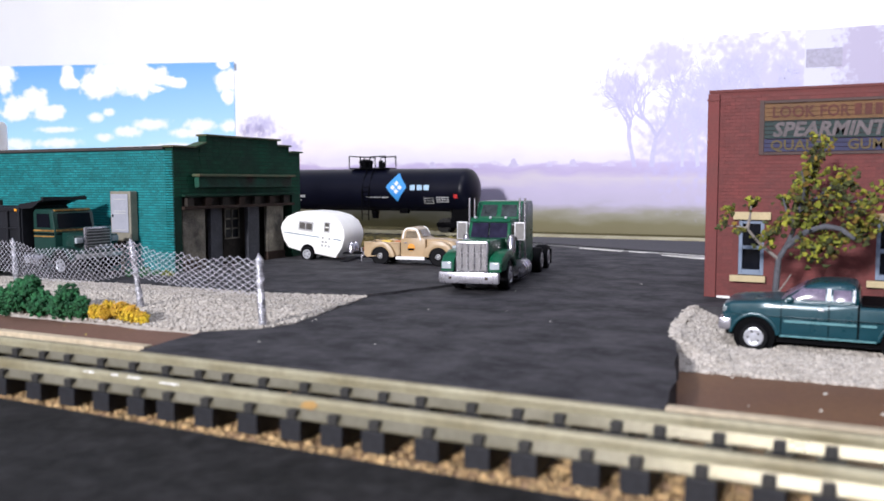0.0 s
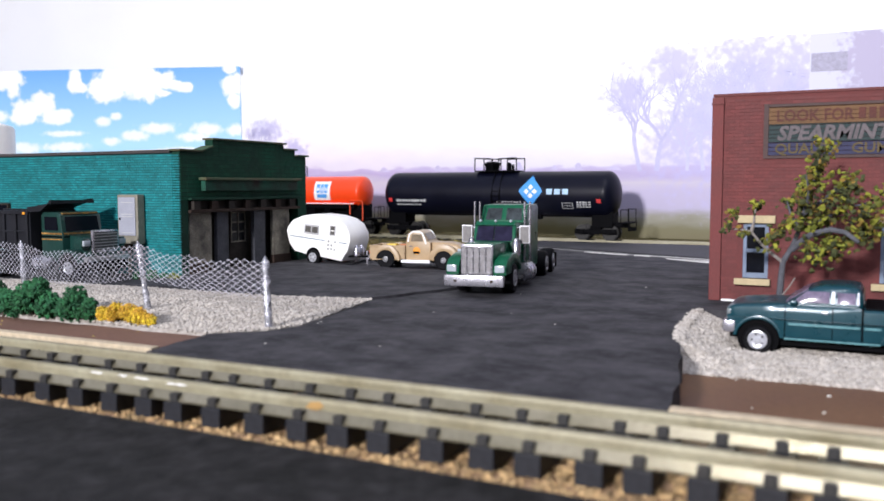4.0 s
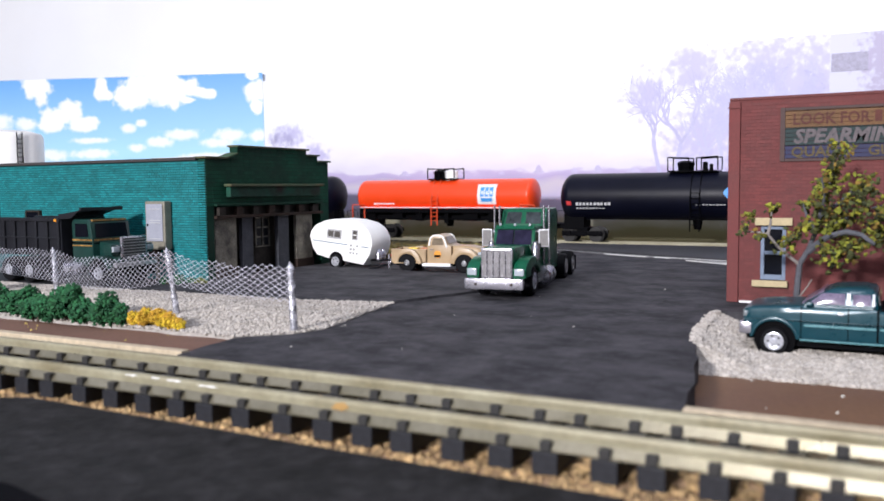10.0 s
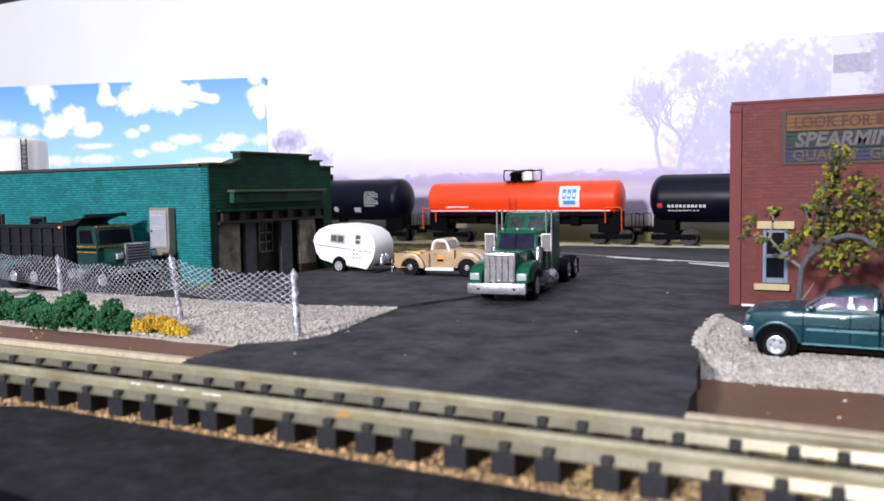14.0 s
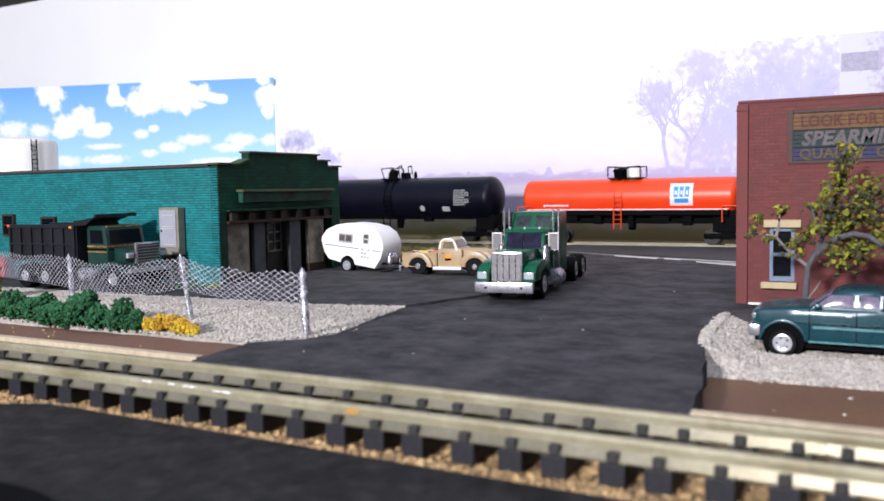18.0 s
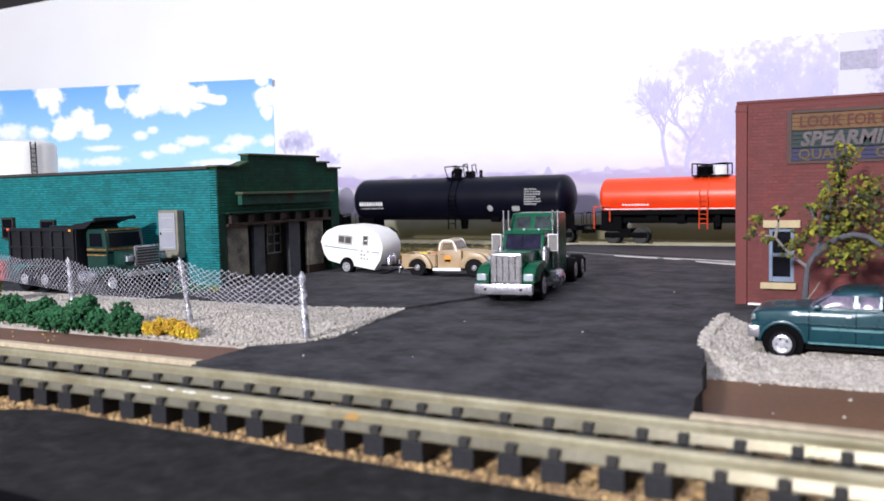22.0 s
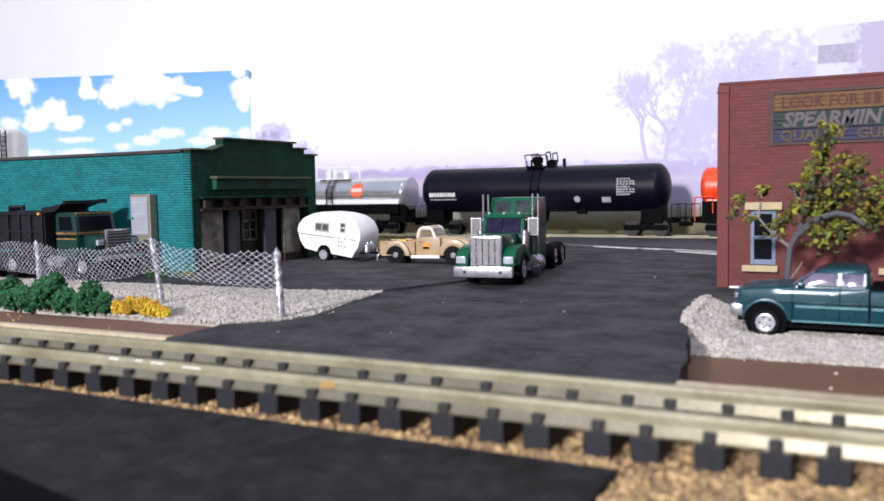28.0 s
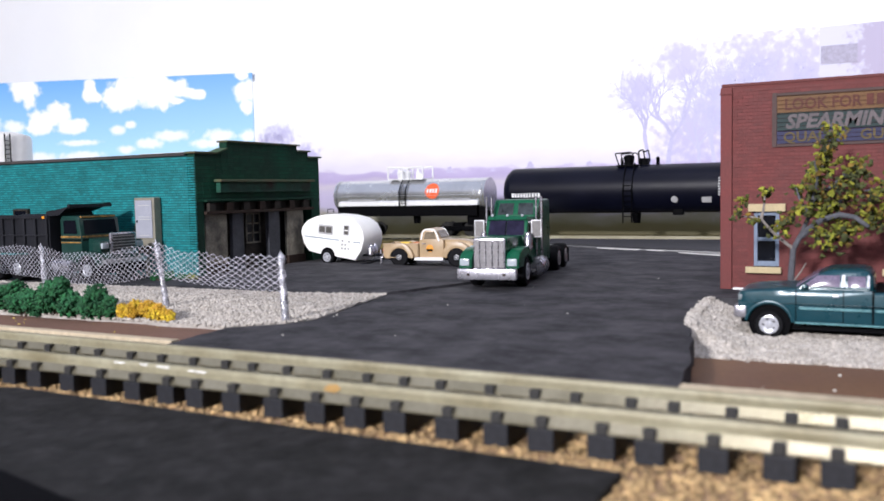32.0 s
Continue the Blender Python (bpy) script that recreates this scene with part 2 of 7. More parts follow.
def asphalt(name, dark, pale):
    """Worn painted asphalt: wide patches, streaks along the drive, fine mottling and a few pale scuffs."""
    m = bpy.data.materials.new(name)
    m.use_nodes = True
    nt = m.node_tree
    b = nt.nodes["Principled BSDF"]
    co = nt.nodes.new("ShaderNodeTexCoord")

    def noise(scale, detail, stretch=(1, 1, 1), turn=0.0):
        mp = nt.nodes.new("ShaderNodeMapping")
        mp.inputs["Scale"].default_value, mp.inputs["Rotation"].default_value = stretch, (0, 0, radians(turn))
        nt.links.new(co.outputs["Object"], mp.inputs["Vector"])
        n = nt.nodes.new("ShaderNodeTexNoise")
        n.inputs["Scale"].default_value, n.inputs["Detail"].default_value, n.inputs["Roughness"].default_value = scale, detail, 0.62
        nt.links.new(mp.outputs["Vector"], n.inputs["Vector"])
        return n.outputs["Fac"]

    def ramp(fac, lo, hi, a, c):
        r = nt.nodes.new("ShaderNodeMapRange")
        for k, v in (("From Min", lo), ("From Max", hi), ("To Min", a), ("To Max", c)):
            r.inputs[k].default_value = v
        nt.links.new(fac, r.inputs["Value"])
        return r.outputs["Result"]

    def mixed_colour(fac, a, c):
        x = nt.nodes.new("ShaderNodeMix")
        x.data_type = "RGBA"
        nt.links.new(fac, x.inputs["Factor"])
        for key, v in (("A", a), ("B", c)):
            if isinstance(v, tuple):
                x.inputs[key].default_value = (*v, 1)
            else:
                nt.links.new(v, x.inputs[key])
        return x.outputs["Result"]

    wide, streak, fine, scuff = noise(110, 7), noise(400, 7, (0.8, 1, 1), 35), noise(900, 3), noise(420, 4, (0.5, 1, 1), -30)
    mid = tuple((a + c) / 2 for a, c in zip(dark, pale))
    c1 = mixed_colour(ramp(wide, 0.40, 0.60, 0, 1), dark, mid)
    c2 = mixed_colour(ramp(streak, 0.48, 0.66, 0, 0.75), c1, pale)
    c3 = mixed_colour(ramp(fine, 0.35, 0.7, 0, 0.45), c2, dark)
    c4 = mixed_colour(ramp(scuff, 0.68, 0.76, 0, 0.5), c3, tuple(c * 2.2 for c in pale))
    nt.links.new(c4, b.inputs["Base Color"])
    b.inputs["Specular IOR Level"].default_value = 0.25
    nt.links.new(ramp(wide, 0.35, 0.65, 0.9, 0.68), b.inputs["Roughness"])
    bp = nt.nodes.new("ShaderNodeBump")
    bp.inputs["Strength"].default_value, bp.inputs["Distance"].default_value = 0.35, 0.0005
    nt.links.new(fine, bp.inputs["Height"])
    nt.links.new(bp.outputs["Normal"], b.inputs["Normal"])
    return m


ASPHALT = asphalt("asphalt", (0.019, 0.0185, 0.022), (0.070, 0.067, 0.074))

# ---- mesh helpers (centimetres) ----


def thing(name, x=0, y=0, z=0, turn=0, label="", category="", group="", kind=""):
    ob = new(name)
    ob.empty_display_size = 0.002
    ob.matrix_basis = pose(x * U, y * U, z * U, 0, 0, turn)
    return tagged(ob, label, category, group, kind)


def mesh_of(name, bm, material, smooth=False):
    me = bpy.data.meshes.new(name)
    bmesh.ops.recalc_face_normals(bm, faces=bm.faces[:])
    bmesh.ops.scale(bm, vec=(U, U, U), verts=bm.verts[:])
    if smooth:
        for f in bm.faces:
            f.smooth = True
    bm.to_mesh(me)
    bm.free()
    if smooth:
        me.set_sharp_from_angle(angle=radians(38))
    me.materials.append(material)
    return me


def part(name, bm, material, parent=None, label="", smooth=False, at=None, **tags):
    ob = new(name, mesh_of(name, bm, material, smooth))
    if at is not None:
        ob.matrix_basis = Matrix.Translation(Vector(at) * U) if not isinstance(at, Matrix) else at
    if parent is not None:
        ob.parent = parent
    return tagged(ob, label, **tags)


def box(bm, x0, x1, y0, y1, z0, z1, bev=0.0):
    vs = [bm.verts.new((x, y, z)) for x in (x0, x1) for y in (y0, y1) for z in (z0, z1)]
    fs = [bm.faces.new([vs[i] for i in q]) for q in ((0, 1, 3, 2), (4, 6, 7, 5), (0, 4, 5, 1), (2, 3, 7, 6), (0, 2, 6, 4), (1, 5, 7, 3))]
    if bev:
        es = list({e for f in fs for e in f.edges})
        bmesh.ops.bevel(bm, geom=es, offset=bev, segments=2, affect="EDGES", profile=0.6)
    return bm


def B(*a):
    return box(bmesh.new(), *a)


def cyl(bm, p, q, r, r2=None, seg=16):
    p, q = Vector(p), Vector(q)
    d = q - p
    m = Matrix.Translation((p + q) / 2) @ d.to_track_quat("Z", "Y").to_matrix().to_4x4()
    bmesh.ops.create_cone(bm, cap_ends=True, segments=seg, radius1=r, radius2=r if r2 is None else r2, depth=d.length, matrix=m)
    return bm


def C(*a, **k):
    return cyl(bmesh.new(), *a, **k)


def tube(bm, pts, r, seg=6):
    for a, b in zip(pts, pts[1:]):
        cyl(bm, a, b, r, seg=seg)
    return bm


def prism(poly, y0, y1, bev=0.0, axis="y", seg=2):
    """A side outline (x, z) drawn out from y0 to y1; axis z: an outline (x, y) drawn out upwards; axis x: (y, z)."""
    bm = bmesh.new()
    put = {"y": lambda u, v, w: (u, w, v), "z": lambda u, v, w: (u, v, w), "x": lambda u, v, w: (w, u, v)}[axis]
    a = [bm.verts.new(put(u, v, y0)) for u, v in poly]
    b = [bm.verts.new(put(u, v, y1)) for u, v in poly]
    bm.faces.new(a), bm.faces.new(b[::-1])
    n = len(poly)
    for i in range(n):
        bm.faces.new((a[i], b[i], b[(i + 1) % n], a[(i + 1) % n]))
    if bev:
        bmesh.ops.recalc_face_normals(bm, faces=bm.faces[:])
        ends = [e for e in bm.edges if (e.verts[0] in a) == (e.verts[1] in a)]
        bmesh.ops.bevel(bm, geom=ends, offset=bev, segments=seg, affect="EDGES", profile=0.6)
    return bm


def lathe(prof, seg=24, axis="x"):
    """Rings of (along, radius) turned about an axis."""
    bm = bmesh.new()
    rings = []
    for u, r in prof:
        ring = []
        for i in range(seg):
            c, s = math.cos(2 * math.pi * i / seg) * r, math.sin(2 * math.pi * i / seg) * r
            ring.append(bm.verts.new({"x": (u, c, s), "y": (c, u, s), "z": (c, s, u)}[axis]))
        rings.append(ring)
    for a, b in zip(rings, rings[1:]):
        for i in range(seg):
            bm.faces.new((a[i], a[(i + 1) % seg], b[(i + 1) % seg], b[i]))
    bm.faces.new(rings[0]), bm.faces.new(rings[-1][::-1])
    return bm


def loft(rings):
    """A skin over rings of as many points each, closed at both ends."""
    bm = bmesh.new()
    vs = [[bm.verts.new(p) for p in ring] for ring in rings]
    n = len(rings[0])
    for a, b in zip(vs, vs[1:]):
        for i in range(n):
            bm.faces.new((a[i], a[(i + 1) % n], b[(i + 1) % n], b[i]))
    bm.faces.new(vs[0]), bm.faces.new(vs[-1][::-1])
    return bm


def shift(bm, x=0, y=0, z=0):
    bmesh.ops.translate(bm, vec=(x, y, z), verts=bm.verts[:])
    return bm


def joined(name, verts, faces, material, parent=None, label="", smooth=False, **tags):
    """One mesh of many small pieces, from arrays in centimetres."""
    me = bpy.data.meshes.new(name)
    me.from_pydata((np.asarray(verts) * U).tolist(), [], faces)
    me.materials.append(material)
    if smooth:
        me.polygons.foreach_set("use_smooth", [True] * len(me.polygons))
    ob = new(name, me)
    if parent is not None:
        ob.parent = parent
    return tagged(ob, label, **tags)


PHI = (1 + 5 ** 0.5) / 2
ICO_V = np.array([(-1, PHI, 0), (1, PHI, 0), (-1, -PHI, 0), (1, -PHI, 0), (0, -1, PHI), (0, 1, PHI), (0, -1, -PHI), (0, 1, -PHI), (PHI, 0, -1), (PHI, 0, 1), (-PHI, 0, -1), (-PHI, 0, 1)]) / 1.9
ICO_F = np.array([(0, 11, 5), (0, 5, 1), (0, 1, 7), (0, 7, 10), (0, 10, 11), (1, 5, 9), (5, 11, 4), (11, 10, 2), (10, 7, 6), (7, 1, 8), (3, 9, 4), (3, 4, 2), (3, 2, 6), (3, 6, 8), (3, 8, 9), (4, 9, 5), (2, 4, 11), (6, 2, 10), (8, 6, 7), (9, 8, 1)])


def grains(name, points, size, material, seed, rough=0.35, flat=0.8, **tags):
    """Stones or foam crumbs at the points: small uneven lumps in one mesh."""
    rng = np.random.default_rng(seed)
    pts = np.asarray(points)
    n = len(pts)
    v = ICO_V[None] * (1 + rough * rng.uniform(-1, 1, (n, 12, 1))) * (size * rng.uniform(0.55, 1.25, (n, 1, 1))) * rng.uniform(0.7, 1.25, (n, 1, 3))
    v[:, :, 2] *= flat
    a = rng.uniform(0, 2 * math.pi, n)
    c, s = np.cos(a)[:, None], np.sin(a)[:, None]
    v = np.stack((v[..., 0] * c - v[..., 1] * s, v[..., 0] * s + v[..., 1] * c, v[..., 2]), -1) + pts[:, None]
    f = (ICO_F[None] + 12 * np.arange(n)[:, None, None]).reshape(-1, 3)
    return joined(name, v.reshape(-1, 3), f.tolist(), material, **tags)


def inside(poly, x, y):
    hit = False
    for (x0, y0), (x1, y1) in zip(poly, poly[1:] + poly[:1]):
        if (y0 > y) != (y1 > y) and x < (x1 - x0) * (y - y0) / (y1 - y0) + x0:
            hit = not hit
    return hit


def scatter(poly, n, z, seed, zvar=0.0):
    rng = random.Random(seed)
    xs, ys = [p[0] for p in poly], [p[1] for p in poly]
    out = []
    while len(out) < n:
        x, y = rng.uniform(min(xs), max(xs)), rng.uniform(min(ys), max(ys))
        if inside(poly, x, y):
            out.append((x, y, z + rng.uniform(0, zvar)))
    return out


def bricks(rows):
    """Box arrays for bricks given as (x0, x1, y0, y1, z0, z1)."""
    b = np.asarray(rows)
    v = np.stack([np.stack((b[:, i], b[:, 2 + j], b[:, 4 + k]), -1) for i in (0, 1) for j in (0, 1) for k in (0, 1)], 1)
    q = np.array([(0, 1, 3, 2), (4, 6, 7, 5), (0, 4, 5, 1), (2, 3, 7, 6), (0, 2, 6, 4), (1, 5, 7, 3)])
    f = (q[None] + 8 * np.arange(len(b))[:, None, None]).reshape(-1, 4)
    return v.reshape(-1, 3), f.tolist()


def letters(name, text, size, m, material, parent, shear=0.0, stretch=1.0, thick=0.006, bold=0.0):
    """Words cut from the built-in font, laid by the pose m (text runs along its x, up its y)."""
    cu = bpy.data.curves.new(name, "FONT")
    cu.body, cu.size, cu.shear, cu.extrude = text, size * U, shear, thick * U
    cu.resolution_u, cu.offset = 2, bold * size * U
    tmp = new(name, cu)
    me = bpy.data.meshes.new_from_object(tmp.evaluated_get(bpy.context.evaluated_depsgraph_get()))
    bpy.data.objects.remove(tmp)
    for v in me.vertices:
        v.co.x *= stretch
    # each letter becomes a piece of its own
    bm = bmesh.new()
    bm.from_mesh(me)
    bmesh.ops.remove_doubles(bm, verts=bm.verts[:], dist=1e-7)
    left = set(bm.verts)
    while left:
        seed = left.pop()
        isle, todo = [seed], [seed]
        while todo:
            for e in todo.pop().link_edges:
                for v in e.verts:
                    if v in left:
                        left.remove(v)
                        isle.append(v)
                        todo.append(v)
        at = {v: i for i, v in enumerate(isle)}
        shape = bpy.data.meshes.new(name)
        shape.from_pydata([tuple(v.co) for v in isle], [], [[at[v] for v in f.verts] for f in {f for v in isle for f in v.link_faces}])
        shape.materials.append(material)
        ob = new(name, shape)
        ob.matrix_basis = m
        ob.parent = parent
    bm.free()


WHEEL_SLOT = mat("wheel_slot_shadow", (0.10, 0.10, 0.11), 0.5, 0.3, vary=0.3)


def wheel(parent, x, y, z, r, w, rim_mat, rim=0.58, out=-1):
    """A tyre with its rim; out: the side (+1 or -1 along y) that the hub faces."""
    h = w / 2
    prof = [(-h, r * 0.6), (-h, r * 0.9), (-h * 0.7, r), (h * 0.7, r), (h, r * 0.9), (h, r * 0.6)]
    ty = part("tyre", lathe(prof, 20, "y"), RUBBER, parent, smooth=True, at=(x, y, z))
    s = out
    prof = [(s * h * 0.5, r * rim), (s * h * 1.06, r * rim), (s * h * 1.12, r * rim * 0.86), (s * h * 1.02, r * rim * 0.74), (s * h * 1.03, r * rim * 0.35), (s * h * 1.16, r * rim * 0.25), (s * h * 1.16, r * rim * 0.05)]
    part("rim", lathe(prof, 16, "y"), rim_mat, ty, "bright wheel rim", smooth=True)
    for i in range(5):
        a = 2 * math.pi * i / 5
        part("wheel_slot", shift(B(-r * 0.085, r * 0.085, min(s * h * 0.7, s * h * 1.06), max(s * h * 0.7, s * h * 1.06), -r * 0.075, r * 0.075, r * 0.02), r * rim * 0.58 * math.cos(a), 0, r * rim * 0.58 * math.sin(a)), WHEEL_SLOT, ty)
    return ty


def plate(pts, depth):
    """A thin solid panel through the points (one flat polygon), thickened along its normal by depth."""
    bm = bmesh.new()
    pts = [Vector(p) for p in pts]
    n = (pts[1] - pts[0]).cross(pts[2] - pts[0]).normalized() * depth
    a, b = [bm.verts.new(p) for p in pts], [bm.verts.new(p + n) for p in pts]
    bm.faces.new(a[::-1]), bm.faces.new(b)
    for i in range(len(a)):
        j = (i + 1) % len(a)
        bm.faces.new((a[i], a[j], b[j], b[i]))
    return bm


GLASS_DARK = mat("dark_glazing", (0.005, 0.006, 0.010), 0.2, vary=0.2, bump=0.02, spec=0.06)
GLASS_PALE = mat("clear_plastic_glazing", (0.20, 0.16, 0.24), 0.17, vary=0.5, size=0.003, bump=0.02, spec=0.9)
GLASS_BLUE = mat("windshield_plastic", (0.020, 0.018, 0.040), 0.2, vary=0.3, bump=0.03, grain=0.002, spec=0.10, size=0.002)
WHITE = mat("white_ink", (0.80, 0.80, 0.80), 0.5, vary=0.06)
BLUE_INK = mat("blue_ink", (0.05, 0.30, 0.72), 0.5, vary=0.08)
ORANGE_INK = mat("orange_ink", (0.85, 0.12, 0.03), 0.5, vary=0.08)
RED_INK = mat("red_ink", (0.55, 0.03, 0.03), 0.5, vary=0.1)
YELLOW_INK = mat("yellow_ink", (0.75, 0.50, 0.06), 0.6, vary=0.15)
GREY_INK = mat("grey_ink", (0.45, 0.45, 0.45), 0.5, vary=0.1)
# ---- ground ----
tagged(part("ground", B(-75, 45, -30, 37.4, -1.6, -0.345), EARTH_TAN), "brown painted layout base board", "ground", kind="structure")
tagged(part("near_road", prism([(-9.6, 6.60), (-1.85, 6.42), (-1.85, 2.2), (-14, 2.2), (-14, 4.4)], -0.34, -0.25, 0.02, axis="z"), ROAD), "dark grey painted road beside the front track", "road", kind="structure")
# thin sheet, much darker than the road, along its near side
tagged(part("near_road_shoulder", prism([(-12, 4.45), (-6.8, 4.35), (-1.9, 3.3), (-1.9, 1.0), (-16, 1.0)], -0.33, -0.245, axis="z"), mat("near_road_black", (0.0035, 0.0035, 0.005), 0.85, vary=0.4, size=0.01, spec=0.06)), "near-black sheet over the near side of the front road", "road", kind="structure")
for x0, x1, y0 in ((-70, -3.3, 8.79), (-3.3, 40, 16.4)):
    tagged(part("yard_board", B(x0, x1, y0, 37.0, -0.35, -0.04), EARTH), "brown painted board under the yard", "ground", kind="structure")
rng = random.Random(4)


def ragged(poly, step=0.35, amp=0.05):
    """The outline with small uneven bites along its edges."""
    out = []
    for (x0, y0), (x1, y1) in zip(poly, poly[1:] + poly[:1]):
        n = max(1, min(60, int(math.hypot(x1 - x0, y1 - y0) / step)))
        for i in range(n):
            k = amp if i else 0
            out.append((x0 + (x1 - x0) * i / n + rng.uniform(-k, k), y0 + (y1 - y0) * i / n + rng.uniform(-k, k)))
    return out


YARD = [(-8.96, 8.52), (-1.82, 8.48), (-1.93, 9.8), (-2.05, 10.4), (-2.63, 13.5), (-2.76, 16.0), (40, 16.0), (40, 26.4), (-4.2, 26.5), (-11, 29.7), (-13, 29.7), (-13.4, 23.6), (-60, 23.6), (-60, 13.6), (-11.3, 13.9), (-8.86, 14.4), (-8.3, 11.2), (-8.5, 10.6), (-9.15, 10.0)]
tagged(part("yard_asphalt", prism(ragged(YARD), -0.35, 0.0, axis="z"), ASPHALT), "worn dark asphalt yard and driveway", "pavement", kind="structure")
# the seam and a thin overlay sheet in the yard
tagged(part("asphalt_overlay", prism(ragged([(-8.9, 14.5), (-8.6, 15.1), (-8.25, 16.1), (-7.9, 17.6), (-8.6, 18.8), (-9.9, 20.0), (-13.2, 20.2), (-13.5, 22.5), (-15.4, 22.5), (-15.3, 14.1), (-11.3, 13.95)], 0.4, 0.07), -0.02, 0.055, axis="z"), ASPHALT), "slightly raised asphalt sheet with a broken edge", "pavement", kind="structure")
tagged(part("field", prism([(-60, 23.6), (-13.4, 23.6), (-13, 29.7), (-11, 33.9), (40, 34.2), (40, 36.85), (-60, 36.85)], -0.06, 0.0, axis="z"), TURF), "olive and tan turf along the far track", "grass", kind="structure")
tagged(part("crossing_pad", prism([(-11.0, 29.75), (-4.1, 26.75), (40, 26.75), (40, 33.9), (-11.3, 33.9), (-12, 31.5)], -0.05, 0.06, axis="z"), CROSSING), "dark grade crossing pad over the far track", "road", kind="structure")
GREY_STRIP = mat("worn_grey_strip", (0.20, 0.195, 0.19), 0.7, vary=0.5, size=0.004)
# white pieces along the grey strip paint the glints of rails set there
for poly, m in (([(-11.4, 29.68), (-7.4, 27.75), (-5.4, 27.0), (-4.2, 26.5), (-1, 26.4), (-1, 26.8), (-4.3, 26.9), (-5.4, 27.3), (-7.2, 28.0), (-11.1, 29.72)], GREY_STRIP), ([(-8.6, 28.2), (-7.9, 27.85), (-7.0, 27.5), (-6.9, 27.62), (-7.8, 28.0), (-8.5, 28.3)], PLASTER_GLINT), ([(-6.7, 27.45), (-5.6, 27.1), (-4.6, 26.75), (-1, 26.6), (-1, 26.8), (-4.5, 26.95), (-5.5, 27.28), (-6.6, 27.55)], PLASTER_GLINT), ([(-5.5, 26.6), (-4.8, 26.1), (-4.2, 25.75), (-1, 25.6), (-1, 26.3), (-4.3, 26.35)], PLASTER_GLINT), ([(-9.5, 33.92), (20, 33.92), (20, 34.5), (-7.4, 34.15)], PLASTER_GLINT), ([(-12.6, 30.0), (-11.1, 29.9), (-12.0, 31.6), (-11.4, 33.8), (-13.6, 33.8), (-13.9, 31)], PLASTER_GLINT)):
    tagged(part("pale_strip", prism(ragged(poly, 0.22, 0.05), -0.05, 0.02 if m is GREY_STRIP else 0.028, axis="z"), m), "broken pale strip beside the crossing", "pavement", kind="structure")
for x0, x1, y0, y1 in ((-60, -8.97, 8.62, 8.78), (-1.80, 40, 8.46, 8.62)):
    tagged(part("wood_strip", B(x0, x1, y0, y1, -0.3, 0.03, 0.01), WOOD_STRIP), "light wood strip edging the front track", "trim", kind="structure")



def edge(y):
    """The driveway's broken edge."""
    return -2.05 - (y - 10.4) * 0.187 if y < 13.5 else -2.63 - (y - 13.5) * 0.052


GRAVEL_J = mat("white_gravel_stones", (0.44, 0.405, 0.365), 0.9, vary=0.3, size=0.004, grain=0.0003, tint=(0.38, 0.345, 0.30), per_piece=0.24, joined=True)
LOT = [(-34, 9.95), (-9.2, 9.95), (-8.5, 10.65), (-8.3, 11.2), (-8.86, 14.45), (-11.3, 14.0), (-34, 13.65)]
BED = [(-2.0, 11.95), (6, 12.1), (6, 16.1), (-2.8, 16.1), (-2.7, 13.5), (-2.25, 12.0)]
tagged(part("gravel_lot", prism(ragged(LOT), -0.04, 0.012, axis="z"), GRAVEL), "white gravel lot behind the fence", "gravel", kind="structure")
tagged(part("gravel_bed", prism(ragged(BED), -0.36, -0.340, axis="z"), GRAVEL), "white gravel bed under the teal pickup", "gravel", kind="structure")
near_lot = [(-24, 9.95), (-9.2, 9.95), (-8.5, 10.65), (-8.3, 11.2), (-8.86, 14.45), (-11.3, 14.0), (-24, 13.7)]
grains("gravel", scatter(near_lot, 38000, 0.01, 1, 0.02), 0.032, GRAVEL_J, 1, label="pale crushed stone covering the lot", category="gravel", kind="stuff")
near_bed = [(-2.25, 11.9), (2.6, 12.05), (2.6, 16.0), (-2.76, 16.0), (-2.6, 13.5)]
grains("gravel", scatter(near_bed, 19000, -0.350, 2, 0.02), 0.042, GRAVEL_J, 2, label="pale crushed stone heaped beside the driveway", category="gravel", kind="stuff")
def mound_top(x, y):
    """Height of the stones heaped against the driveway's edge."""
    return -0.02 - max(x - edge(y), 0) * 0.40 - max(12.45 - y, 0) * 0.55


GRAVEL_MOUND = loft([[(edge(y) + d, y, max(mound_top(edge(y) + d, y) - 0.02, -0.352)) for d in (0.02, 0.2, 0.5, 0.8)] + [(edge(y) + 0.8, y, -0.36), (edge(y) + 0.02, y, -0.36)] for y in (11.98, 12.2, 12.45, 13.3, 14.0, 14.7, 15.3, 15.85)])
tagged(part("gravel_mound", GRAVEL_MOUND, GRAVEL), "gravel heaped against the driveway edge", "gravel", kind="structure")
rise = [(x, y, mound_top(x, y) + z) for x, y, z in scatter([(-2.4, 11.92), (-1.55, 11.92), (-1.75, 13.5), (-1.95, 15.9), (-2.85, 15.9), (-2.72, 13.5)], 15000, -0.02, 3, 0.035) if edge(y) - 0.03 < x < edge(y) + 0.8]
rise += [(edge(y) - 0.09 + 0.16 * k, y, -0.02 + z) for (_, y, z), k in zip(scatter([(0, 12.6), (1, 12.6), (1, 15.95), (0, 15.95)], 420, 0.0, 31, 0.02), np.random.default_rng(5).uniform(0, 1, 420) ** 0.6)]
grains("gravel", rise, 0.042, GRAVEL_J, 3, label="pale stones heaped on the driveway edge", category="gravel", kind="stuff")
